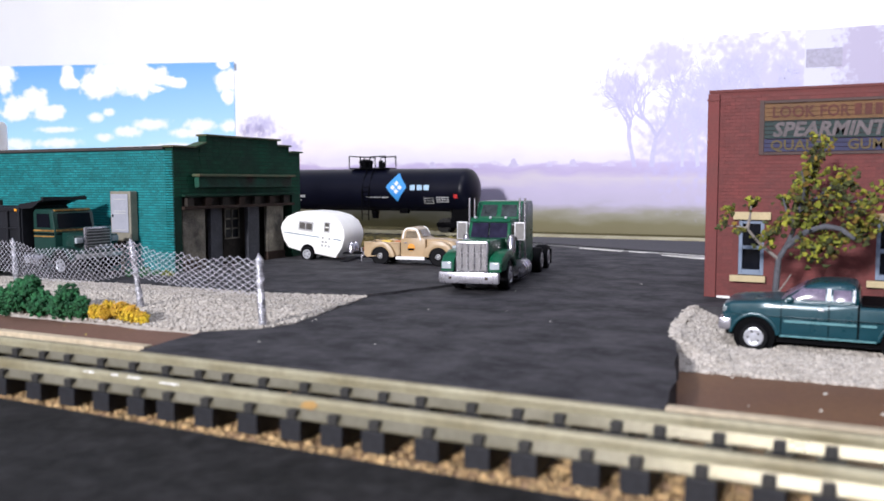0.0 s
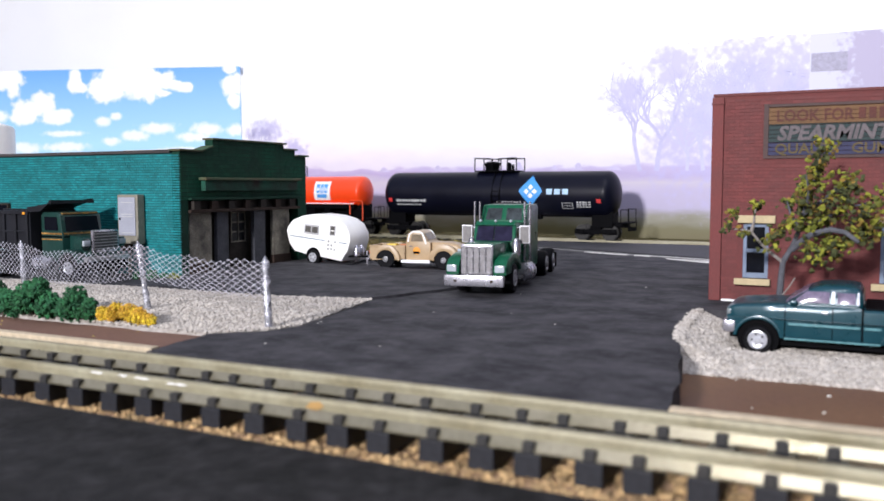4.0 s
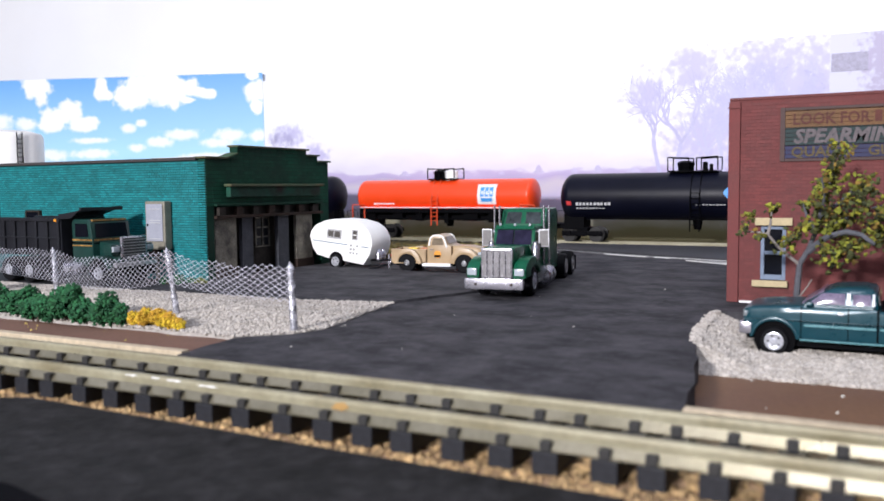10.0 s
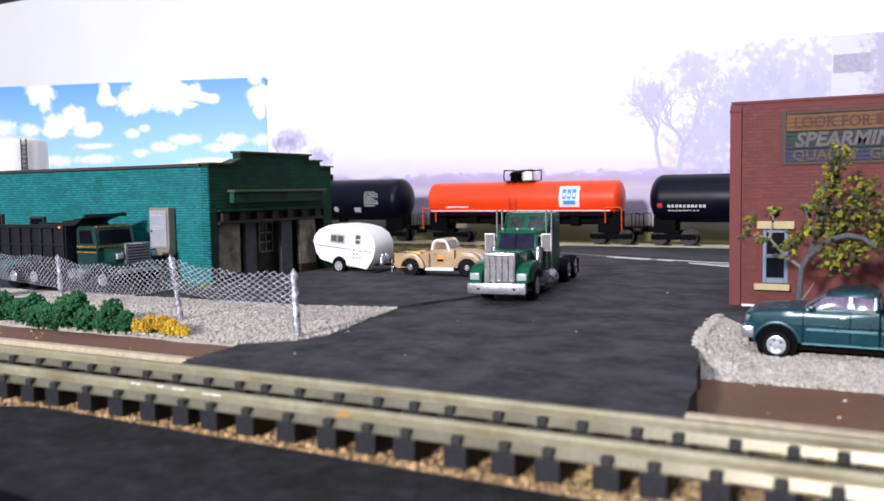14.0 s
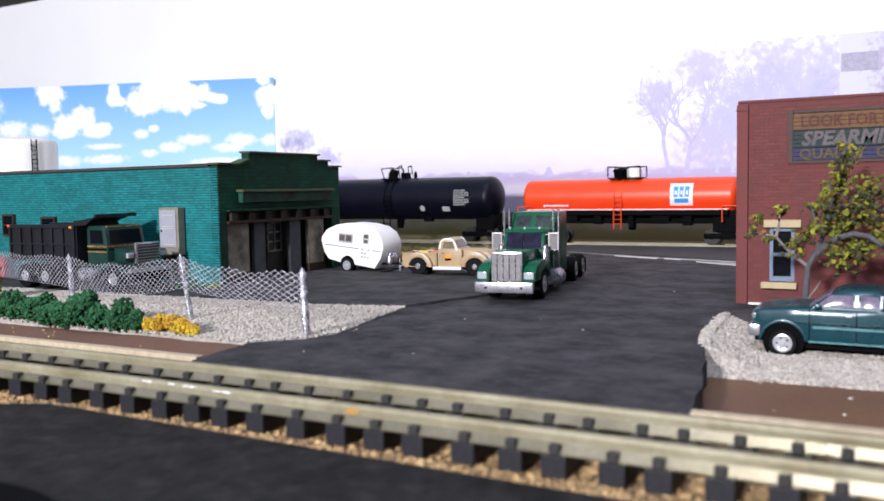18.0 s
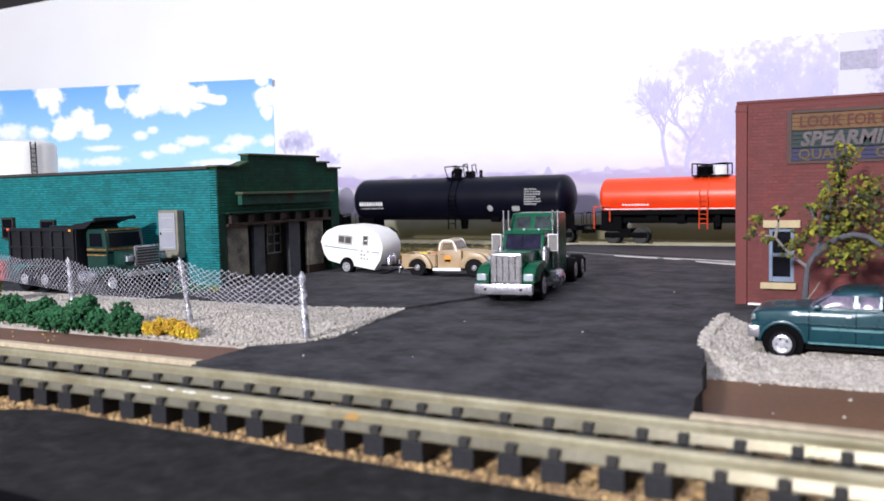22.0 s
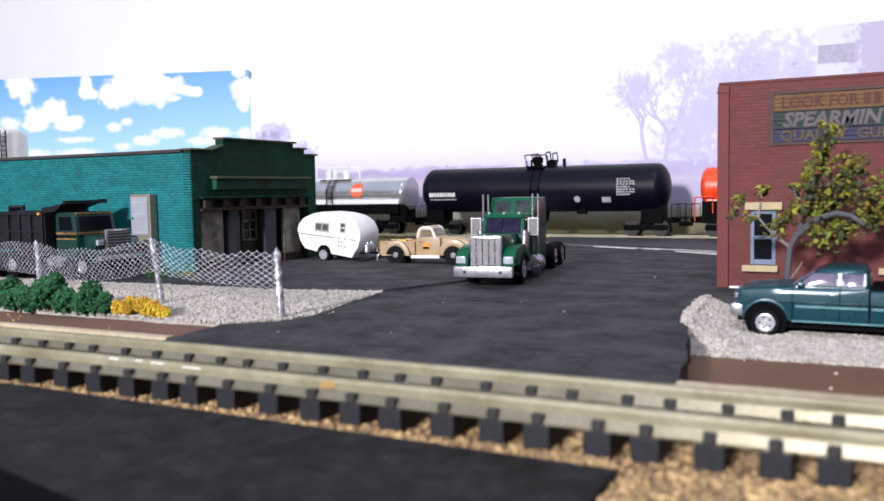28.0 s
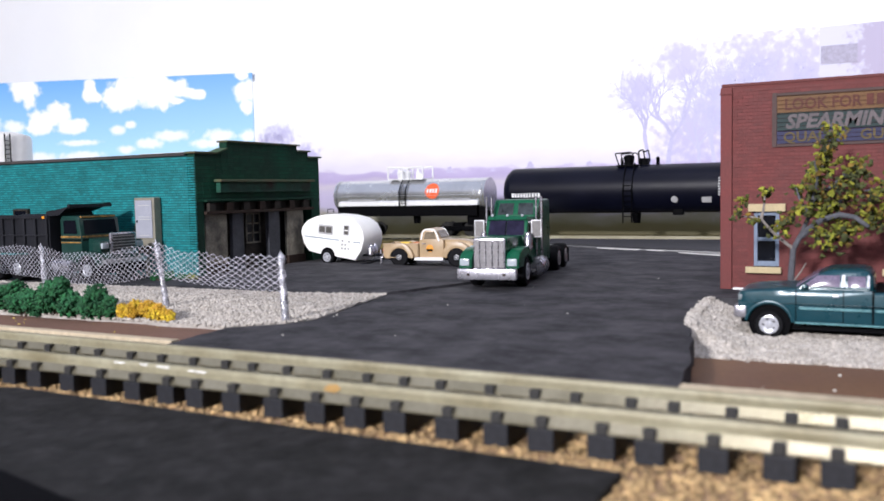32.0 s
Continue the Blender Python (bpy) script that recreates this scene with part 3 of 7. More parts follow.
BALLAST_J = mat("tan_grit", (0.48, 0.33, 0.155), 0.9, vary=0.3, size=0.003, grain=0.0002, tint=(0.24, 0.15, 0.07), per_piece=0.55, joined=True)
tagged(part("ballast", B(-60, 30, 2.0, 8.6, -0.345, -0.325), BALLAST), "tan grit ballast under the front track", "ballast", kind="structure")
grit = scatter([(-16, 6.35), (-9.7, 6.5), (-1.85, 6.38), (-1.8, 4.2), (3.5, 4.2), (3.5, 8.3), (-16, 8.4)], 17000, -0.325, 5, 0.02) + scatter([(-16, 4.5), (-13.8, 4.6), (-9.75, 6.6), (-16, 6.9)], 2500, -0.31, 6, 0.05)
grains("ballast_grit", grit, 0.030, BALLAST_J, 5, label="loose tan grit between the ties", category="ballast", kind="stuff")
STRAW = mat("static_grass", (0.22, 0.155, 0.045), 0.95, vary=0.4, size=0.004, tint=(0.11, 0.10, 0.03), per_piece=0.4, joined=True)
grains("dry_grass", scatter([(-20, 24.2), (-13.2, 24.0), (-11.6, 27.5), (-13, 29.0), (-20, 27.5)], 2600, 0.0, 7, 0.16), 0.11, STRAW, 7, label="tufts of dry olive and straw grass", category="grass", kind="stuff")
grains("asphalt_specks", scatter([(-8.8, 9.0), (-2.0, 9.0), (-2.9, 15), (-4, 20), (-8, 15)], 9, 0.0, 8), 0.02, mat("pale_specks", (0.6, 0.58, 0.52), 0.9), 8, label="few pale grit specks on the asphalt", category="grit", kind="stuff")

grains("crumbs", scatter([(-16, 8.95), (-10.2, 8.95), (-10.2, 9.8), (-16, 9.8)], 11, -0.035, 81, 0.01), 0.022, mat("yellow_crumbs", (0.55, 0.42, 0.12), 0.9, vary=0.5, per_piece=0.5, joined=True), 81, label="yellow foam crumbs fallen beside the bushes", category="crumbs", kind="stuff")
grains("grit_specks", scatter([(-1.6, 8.9), (3, 8.9), (3, 11.8), (-1.9, 11.8)], 16, -0.34, 82, 0.01), 0.022, bpy.data.materials["pale_specks"], 82, label="few pale grit specks on the brown paint", category="grit", kind="stuff")

# ---- backdrop ----


def node_blobs(nt, vec, blobs, soft, wobble, noise_size):
    """A mask of soft uneven patches: ellipses (x, z, rx, rz) whose rims a noise bends."""
    noi = nt.nodes.new("ShaderNodeTexNoise")
    noi.inputs["Scale"].default_value, noi.inputs["Detail"].default_value = 1 / (noise_size * U), 8
    nt.links.new(vec, noi.inputs["Vector"])
    sep = nt.nodes.new("ShaderNodeSeparateXYZ")
    nt.links.new(vec, sep.inputs["Vector"])

    def op(kind, a, b):
        n = nt.nodes.new("ShaderNodeMath")
        n.operation = kind
        for i, v in enumerate((a, b)):
            if isinstance(v, (int, float)):
                n.inputs[i].default_value = v
            else:
                nt.links.new(v, n.inputs[i])
        return n.outputs["Value"]

    best = None
    bend = op("MULTIPLY", op("SUBTRACT", noi.outputs["Fac"], 0.5), wobble)
    for x, z, rx, rz in blobs:
        dx = op("MULTIPLY", op("SUBTRACT", sep.outputs["X"], x * U), 1 / (rx * U))
        dz = op("MULTIPLY", op("SUBTRACT", sep.outputs["Z"], z * U), 1 / (rz * U))
        d = op("SUBTRACT", 1.0, op("SQRT", op("ADD", op("MULTIPLY", dx, dx), op("MULTIPLY", dz, dz)), 0.0))
        best = d if best is None else op("MAXIMUM", best, d)
    r = nt.nodes.new("ShaderNodeMapRange")
    r.interpolation_type = "SMOOTHSTEP"
    r.inputs["From Min"].default_value, r.inputs["From Max"].default_value = -soft, soft
    nt.links.new(op("ADD", best, bend), r.inputs["Value"])
    return r.outputs["Result"]


def mixed(nt, fac, a, b):
    n = nt.nodes.new("ShaderNodeMix")
    n.data_type = "RGBA"
    if isinstance(fac, (int, float)):
        n.inputs["Factor"].default_value = fac
    else:
        nt.links.new(fac, n.inputs["Factor"])
    for key, v in (("A", a), ("B", b)):
        if isinstance(v, tuple):
            n.inputs[key].default_value = (*v, 1)
        else:
            nt.links.new(v, n.inputs[key])
    return n.outputs["Result"]


def print_mat(name, build):
    m = bpy.data.materials.new(name)
    m.use_nodes = True
    nt = m.node_tree
    co = nt.nodes.new("ShaderNodeTexCoord")
    b = nt.nodes["Principled BSDF"]
    b.inputs["Roughness"].default_value = 0.55
    nt.links.new(build(nt, co.outputs["Object"]), b.inputs["Base Color"])
    return m


def sky_ink(nt, vec):
    sep = nt.nodes.new("ShaderNodeSeparateXYZ")
    nt.links.new(vec, sep.inputs["Vector"])
    r = nt.nodes.new("ShaderNodeMapRange")
    r.inputs["From Min"].default_value, r.inputs["From Max"].default_value = 4.6 * U, 8.7 * U
    nt.links.new(sep.outputs["Z"], r.inputs["Value"])
    blue = mixed(nt, r.outputs["Result"], (0.38, 0.66, 0.86), (0.13, 0.36, 0.71))
    heaps = [(-13.45, 8.3, 0.85, 0.75), (-13.2, 7.75, 0.45, 0.55), (-11.9, 6.6, 1.25, 0.55), (-11.4, 6.95, 0.8, 0.5), (-10.7, 6.15, 0.9, 0.45), (-12.6, 6.2, 1.0, 0.5), (-9.5, 8.05, 0.4, 0.6), (-9.15, 7.7, 0.4, 0.3), (-7.6, 7.6, 1.15, 0.75), (-6.6, 8.2, 1.7, 0.85), (-5.6, 7.75, 1.2, 0.75), (-4.6, 8.05, 1.0, 0.45), (-5.15, 7.25, 0.3, 0.45), (-3.9, 7.8, 0.6, 0.35), (-3.15, 7.65, 0.45, 0.28), (-4.35, 7.33, 0.5, 0.16), (-0.35, 7.7, 0.75, 0.6), (-0.6, 8.6, 0.35, 0.3), (-0.35, 6.95, 0.35, 0.45)]
    wisps = [(-4.8, 5.45, 0.95, 0.3), (-6.1, 5.05, 0.75, 0.28), (-7.45, 4.74, 0.5, 0.2), (-2.0, 5.35, 0.8, 0.32), (-2.7, 4.95, 0.8, 0.25), (-0.35, 5.3, 0.45, 0.3), (-7.9, 5.85, 0.42, 0.26), (-7.15, 6.1, 0.3, 0.2), (-10.2, 4.45, 1.2, 0.25), (-12.6, 4.4, 0.9, 0.3), (-14.2, 6.2, 0.6, 0.35), (-16.0, 6.3, 1.0, 0.45), (-10.2, 5.2, 1.1, 0.16), (-18.4, 7.6, 1.6, 0.7), (-21, 6.5, 2, 0.6), (-3.3, 4.2, 1.5, 0.2)]
    clouds = node_blobs(nt, vec, heaps, 0.22, 1.6, 0.6)
    thin = node_blobs(nt, vec, wisps, 0.45, 1.5, 0.4)
    blue = mixed(nt, thin, blue, (0.78, 0.83, 0.88))
    return mixed(nt, clouds, blue, (0.80, 0.83, 0.86))


def land_ink(nt, vec):
    sep = nt.nodes.new("ShaderNodeSeparateXYZ")
    nt.links.new(vec, sep.inputs["Vector"])
    ns = nt.nodes.new("ShaderNodeTexNoise")
    ns.inputs["Scale"].default_value, ns.inputs["Detail"].default_value = 130, 6
    mp = nt.nodes.new("ShaderNodeMapping")
    mp.inputs["Scale"].default_value = (0.45, 1, 1.3)
    nt.links.new(vec, mp.inputs["Vector"]), nt.links.new(mp.outputs["Vector"], ns.inputs["Vector"])
    add = nt.nodes.new("ShaderNodeMath")
    add.operation = "MULTIPLY_ADD"
    nt.links.new(ns.outputs["Fac"], add.inputs[0])
    add.inputs[1].default_value = 0.9 * U
    nt.links.new(sep.outputs["Z"], add.inputs[2])
    r = nt.nodes.new("ShaderNodeMapRange")
    r.inputs["From Min"].default_value, r.inputs["From Max"].default_value = 0.0, 9.0 * U
    nt.links.new(add.outputs["Value"], r.inputs["Value"])
    ramp = nt.nodes.new("ShaderNodeValToRGB")
    cr = ramp.color_ramp
    stops = [(0.0, (0.13, 0.108, 0.043)), (0.09, (0.15, 0.135, 0.063)), (0.15, (0.25, 0.24, 0.19)), (0.20, (0.43, 0.39, 0.53)), (0.27, (0.47, 0.42, 0.58)), (0.32, (0.54, 0.49, 0.57)), (0.36, (0.44, 0.37, 0.58)), (0.388, (0.50, 0.43, 0.64)), (0.402, (0.70, 0.66, 0.75)), (0.52, (0.84, 0.81, 0.83)), (0.7, (0.88, 0.90, 0.92))]
    while len(cr.elements) < len(stops):
        cr.elements.new(0.5)
    for e, (p, c) in zip(cr.elements, stops):
        e.position, e.color = p, (*c, 1)
    nt.links.new(r.outputs["Result"], ramp.inputs["Fac"])
    haze = node_blobs(nt, vec, [(-3.4, 6.3, 2.7, 2.5), (-5.6, 5.2, 1.9, 2.3), (-7.0, 4.3, 1.2, 1.5), (-9.3, 6.3, 0.8, 0.9), (-7.4, 7.2, 1.1, 0.9), (-28.8, 5.2, 0.9, 0.45), (-26.9, 4.2, 0.6, 0.35)], 0.75, 3.4, 0.33)
    half = nt.nodes.new("ShaderNodeMath")
    half.operation = "MULTIPLY"
    half.inputs[1].default_value = 0.84
    nt.links.new(haze, half.inputs[0])
    return mixed(nt, half.outputs["Value"], ramp.outputs["Color"], (0.46, 0.43, 0.68))


def wood_ink(nt, vec):
    dark = node_blobs(nt, vec, [(0.0, 7.1, 0.9, 1.6), (0.6, 6.3, 1.2, 0.9)], 0.35, 2.4, 0.25)
    return mixed(nt, dark, (0.62, 0.62, 0.76), (0.44, 0.40, 0.55))


tagged(part("white_backboard", B(-75, 45, 37.1, 37.6, -0.3, 15.2), WHITE_BOARD), "tall white backboard behind the layout", "backdrop", kind="structure")
ROOM_PAINT = mat("room_wall_paint", (0.05, 0.045, 0.04), 0.8)
tagged(part("room_wall", B(-140, 140, 60, 62, -90, 78), ROOM_PAINT), "dim room wall beyond the backboard", "wall", kind="structure")
# unseen walls and floor, added to dim low ambient light and reflections
ROOM_PALE = mat("room_side_paint", (0.30, 0.28, 0.27), 0.8, vary=0.1, size=0.3)
for x0, x1, y0, y1 in ((-142, -140, -140, 62), (140, 142, -140, 62), (-140, 140, -142, -140)):
    tagged(part("room_wall", B(x0, x1, y0, y1, -90, 78), ROOM_PALE), "plain unseen wall added round the layout to dim side light", "wall", kind="structure")
tagged(part("room_floor", B(-140, 140, -140, 60, -92, -90), mat("room_floor_paint", (0.10, 0.08, 0.065), 0.6, vary=0.2, size=0.2)), "plain unseen floor added below the layout", "floor", kind="structure")
tagged(part("landscape_print", B(-30.4, -2.1, 36.86, 36.9, 0, 8.25), print_mat("landscape_ink", land_ink)), "faded printed landscape of bare trees and fields", "backdrop", kind="structure")
tagged(part("grey_house_print", B(-2.1, 6, 36.84, 36.88, 2.0, 8.2), print_mat("wood_ink", wood_ink)), "pale printed sheet with a dark tree and house", "backdrop", kind="structure")
tagged(part("printed_house", B(-2.05, -0.75, 36.82, 36.835, 6.75, 7.45), mat("printed_roof_ink", (0.46, 0.44, 0.57), 0.6)), "printed pale grey roof on the backdrop", "backdrop", kind="structure")
tagged(part("sky_print", B(-26, 0, 0, 0.05, 3.0, 8.7), print_mat("sky_ink", sky_ink), at=pose(-30.35 * U, 36.8 * U, 0, 0, 0, 19)), "printed blue sky with white clouds", "backdrop", kind="structure")


def ink_strokes(name, strokes, ink, y, label):
    """Flat tapered strokes of ink: each a chain of (x, z) with a width at its start and end."""
    verts, faces = [], []
    for n, (pts, w0, w1) in enumerate(strokes):
        k = len(verts)
        for i, (px, pz) in enumerate(pts):
            ax, az = pts[max(i - 1, 0)]
            bx, bz = pts[min(i + 1, len(pts) - 1)]
            d = math.hypot(bx - ax, bz - az) or 1
            h = (w0 + (w1 - w0) * i / (len(pts) - 1)) / 2
            nx, nz = (bz - az) / d * h, -(bx - ax) / d * h
            yy = y - 0.000002 * n
            verts.extend([(px - nx, yy, min(pz - nz, 8.22)), (px + nx, yy, min(pz + nz, 8.22))])
        faces.extend((k + 2 * i, k + 2 * i + 1, k + 2 * i + 3, k + 2 * i + 2) for i in range(len(pts) - 1))
    return joined(name, verts, faces, ink, label=label, category="backdrop", kind="structure")


def printed_tree(x, z, height, lean, seed, ink, spread=0.52, y=36.845, depth=5):
    """A bare spreading tree in flat ink: a stout trunk, curved limbs and clumps of fine twigs."""
    rr = random.Random(seed)
    out = []

    def grow(px, pz, ang, length, w, level):
        bend = (rr.uniform(-0.10, 0.10) if level else 0.0) - 0.05 * ang
        pts = [(px, pz)]
        for _ in range(6):
            ang += bend + rr.uniform(-0.12, 0.12) * (1 if level else 0.4)
            pts.append((pts[-1][0] + math.sin(ang) * length / 6, pts[-1][1] + math.cos(ang) * length / 6))
        out.append((pts, w, w * 0.7))
        if level < depth:
            n = rr.choice((2, 3, 3)) if level < 2 else rr.choice((2, 2, 3))
            for j in range(n):
                at = pts[-1] if j < 2 else pts[rr.choice((3, 4))]
                side = (-1, 1, rr.choice((-1, 1)))[j]
                grow(*at, ang + side * rr.uniform(0.2, spread), length * rr.uniform(0.66, 0.9), w * 0.68, level + 1)

    grow(x, z, lean, height * 0.24, height * 0.042, 0)
    return ink_strokes("printed_tree", out, ink, y, "pale lavender bare tree printed on the backdrop")


INK_TREE = mat("pale_violet_ink", (0.54, 0.52, 0.75), 0.6, vary=0.14, size=0.006)
INK_FAR = mat("paler_violet_ink", (0.57, 0.56, 0.79), 0.6, vary=0.12, size=0.006)
for k, (x, z, h, lean, seed, ink) in enumerate(((-8.75, 2.9, 4.6, -0.22, 3, INK_TREE), (-8.02, 2.9, 5.4, 0.06, 5, INK_TREE), (-6.75, 2.9, 3.6, 0.05, 8, INK_FAR), (-6.1, 2.9, 4.2, -0.1, 9, INK_FAR), (-5.2, 2.9, 4.9, 0.05, 11, INK_FAR), (-4.3, 2.9, 5.4, 0.1, 12, INK_FAR), (-3.5, 2.9, 5.4, -0.08, 15, INK_FAR), (-2.9, 2.9, 5.2, -0.15, 17, INK_FAR), (-4.7, 4.2, 3.9, -0.2, 18, INK_FAR), (-28.9, 4.2, 1.4, 0.1, 21, INK_TREE), (-29.6, 4.3, 1.2, -0.1, 22, INK_TREE))):
    printed_tree(x, z, h, lean, seed, ink, y=36.8585 - 0.0012 * k)


def printed_conifer(x, w, h, seed, z=2.95):
    """A small far conifer standing over the horizon, in ragged flat ink."""
    rr = random.Random(seed)
    left = [(x - w / 2 * (1 - i / 7) ** 0.5 * rr.uniform(0.6, 1.1), z + h * i / 7) for i in range(8)]
    v = [(a, 36.857, c) for a, c in left] + [(2 * x - a + rr.uniform(-0.03, 0.03), 36.857, c) for a, c in left]
    joined("printed_shrub", v, [(i, i + 8, i + 9, i + 1) for i in range(7)], INK_SHRUB, label="violet grey conifer printed over the horizon", category="backdrop", kind="structure")


INK_SHRUB = mat("shrub_violet_ink", (0.58, 0.53, 0.74), 0.6, vary=0.15, size=0.006)
for x, w, h, seed in ((-14.33, 0.55, 0.42, 1), (-11.51, 0.5, 0.34, 2), (-12.62, 0.4, 0.26, 3), (-18.5, 0.6, 0.3, 4), (-9.9, 0.7, 0.2, 5), (-21.5, 0.7, 0.25, 6), (-16.2, 0.4, 0.16, 7)):
    printed_conifer(x, w, h, seed)

# ---- front track ----
RAIL_FOOT = mat("rail_foot_bright", (0.39, 0.35, 0.25), 0.30, 0.80, vary=0.15, size=0.010, grain=0.0006, tint=(0.27, 0.24, 0.155), bump=0.08)


def front_track():
    t = thing("front_track", label="N scale track with black ties and weathered rails", category="railway track", kind="structure")
    head = [(-0.050, -0.02), (0.050, -0.02), (0.046, 0.03), (0.052, 0.055), (0.055, 0.10), (0.048, 0.118), (0.03, 0.125), (-0.03, 0.125), (-0.048, 0.118), (-0.055, 0.10), (-0.052, 0.055), (-0.046, 0.03)]
    foot = [(-0.135, -0.085), (0.135, -0.085), (0.135, -0.066), (0.05, 0.012), (-0.05, 0.012), (-0.135, -0.066)]
    for y in (6.98, 7.97):
        r = part("rail", shift(prism(head, -45, 30, axis="x"), 0, y, 0), RAIL, t, "dull nickel rail with grime", smooth=True)
        part("rail_foot", shift(prism(foot, -45, 30, axis="x"), 0, y, 0), RAIL_FOOT, r, "pale shiny rail foot")
    tie = mesh_of("tie", B(-0.125, 0.125, 6.80, 8.15, -0.30, -0.088, 0.012), TIE)
    spike = mesh_of("spike", B(-0.056, 0.056, -0.046, 0.046, -0.09, 0.012, 0.014), SPIKE)
    x, xs = -2.19, []
    while x > -40:
        xs.append(x)
        x -= 0.495 + 0.0075 * min(max(-x - 2, 0), 8)
    xs = xs[::-1] + [-2.19 + 0.49 * (i + 1) for i in range(30)]
    rr = random.Random(9)
    for x in xs:
        ob = new("tie", tie)
        ob.matrix_basis = pose((x + rr.uniform(-0.015, 0.015)) * U, 0, 0, 0, 0, rr.uniform(-0.4, 0.4))
        ob.parent = t
        for y in (6.98 - 0.115, 6.98 + 0.115, 7.97 - 0.115, 7.97 + 0.115):
            sp = new("spike", spike)
            sp.location = (0, y * U, 0)
            sp.parent = ob
    part("rust_patch", shift(prism([(-0.11, -0.03), (-0.05, 0.035), (0.06, 0.05), (0.12, 0.0), (0.03, -0.045)], 0, 0.003, axis="y"), -5.05, 6.922, 0.055), mat("orange_rust", (0.40, 0.24, 0.08), 0.8, vary=0.3), t, "orange rust spot on the near rail")
    # thin white plates paint the glints along the near rail's head
    for x, w, z in ((-8.13, 0.10, 0.10), (-7.72, 0.07, 0.105), (-7.42, 0.12, 0.10), (-6.9, 0.16, 0.085)):
        part("paint_chip", shift(prism([(-w, -0.006), (-w * 0.6, 0.012), (-w * 0.1, 0.006), (w * 0.5, 0.013), (w, 0.002), (w * 0.3, -0.010), (-w * 0.2, -0.004)], 0, 0.003, axis="y"), x, 6.9225, z), WHITE, t, "white painted glint on the near rail")
    return t


front_track()


def far_track():
    t = thing("far_track", label="far track with dark rails set in the crossing", category="railway track", kind="structure")
    for y in (32.65, 33.55):
        part("rail", shift(prism([(-0.05, 0), (0.05, 0), (0.04, 0.12), (-0.04, 0.12)], -60, 30, axis="x"), 0, y, 0), RAIL, t)
    tie = mesh_of("tie", B(-0.12, 0.12, 32.2, 34.0, -0.05, 0.03), TIE)
    for i in range(90):
        ob = new("tie", tie)
        ob.location = ((-58 + i * 0.52) * U, 0, 0)
        ob.parent = t


far_track()

# ---- green building ----
WEATHERED = mat("weathered_panel", (0.27, 0.245, 0.195), 0.85, vary=0.5, size=0.004, tint=(0.08, 0.074, 0.064), spec=0.2)
PLANK = mat("dark_plank", (0.042, 0.036, 0.031), 0.85, vary=0.5, size=0.004, spec=0.15)
RUSTY = mat("rusty_beam", (0.05, 0.033, 0.026), 0.8, vary=0.5, size=0.003, spec=0.15)
SOOT_GREEN = mat("sooty_green_paint", (0.012, 0.085, 0.055), 0.7, vary=0.6, size=0.007, tint=(0.022, 0.020, 0.014), spec=0.2)
GREEN_COPE = mat("worn_green_coping", (0.035, 0.085, 0.04), 0.7, vary=0.6, size=0.005, tint=(0.09, 0.07, 0.03))


def small_window(parent, x0, x1, z0, z1, y, frame_mat, bars=1):
    w = part("window", B(x0, x1, y - 0.02, y + 0.05, z0, z1), GLASS_DARK, parent, "dark window")
    f = 0.05
    for a in ((x0 - f, x0, z0 - f, z1 + f), (x1, x1 + f, z0 - f, z1 + f), (x0, x1, z1, z1 + f), (x0, x1, z0 - f, z0)):
        part("window_frame", B(a[0], a[1], y - 0.05, y + 0.05, a[2], a[3]), frame_mat, w)
    for i in range(bars):
        zz = z0 + (z1 - z0) * (i + 1) / (bars + 1)
        part("glazing_bar", B(x0, x1, y - 0.045, y, zz - 0.02, zz + 0.02), frame_mat, w)
    return w


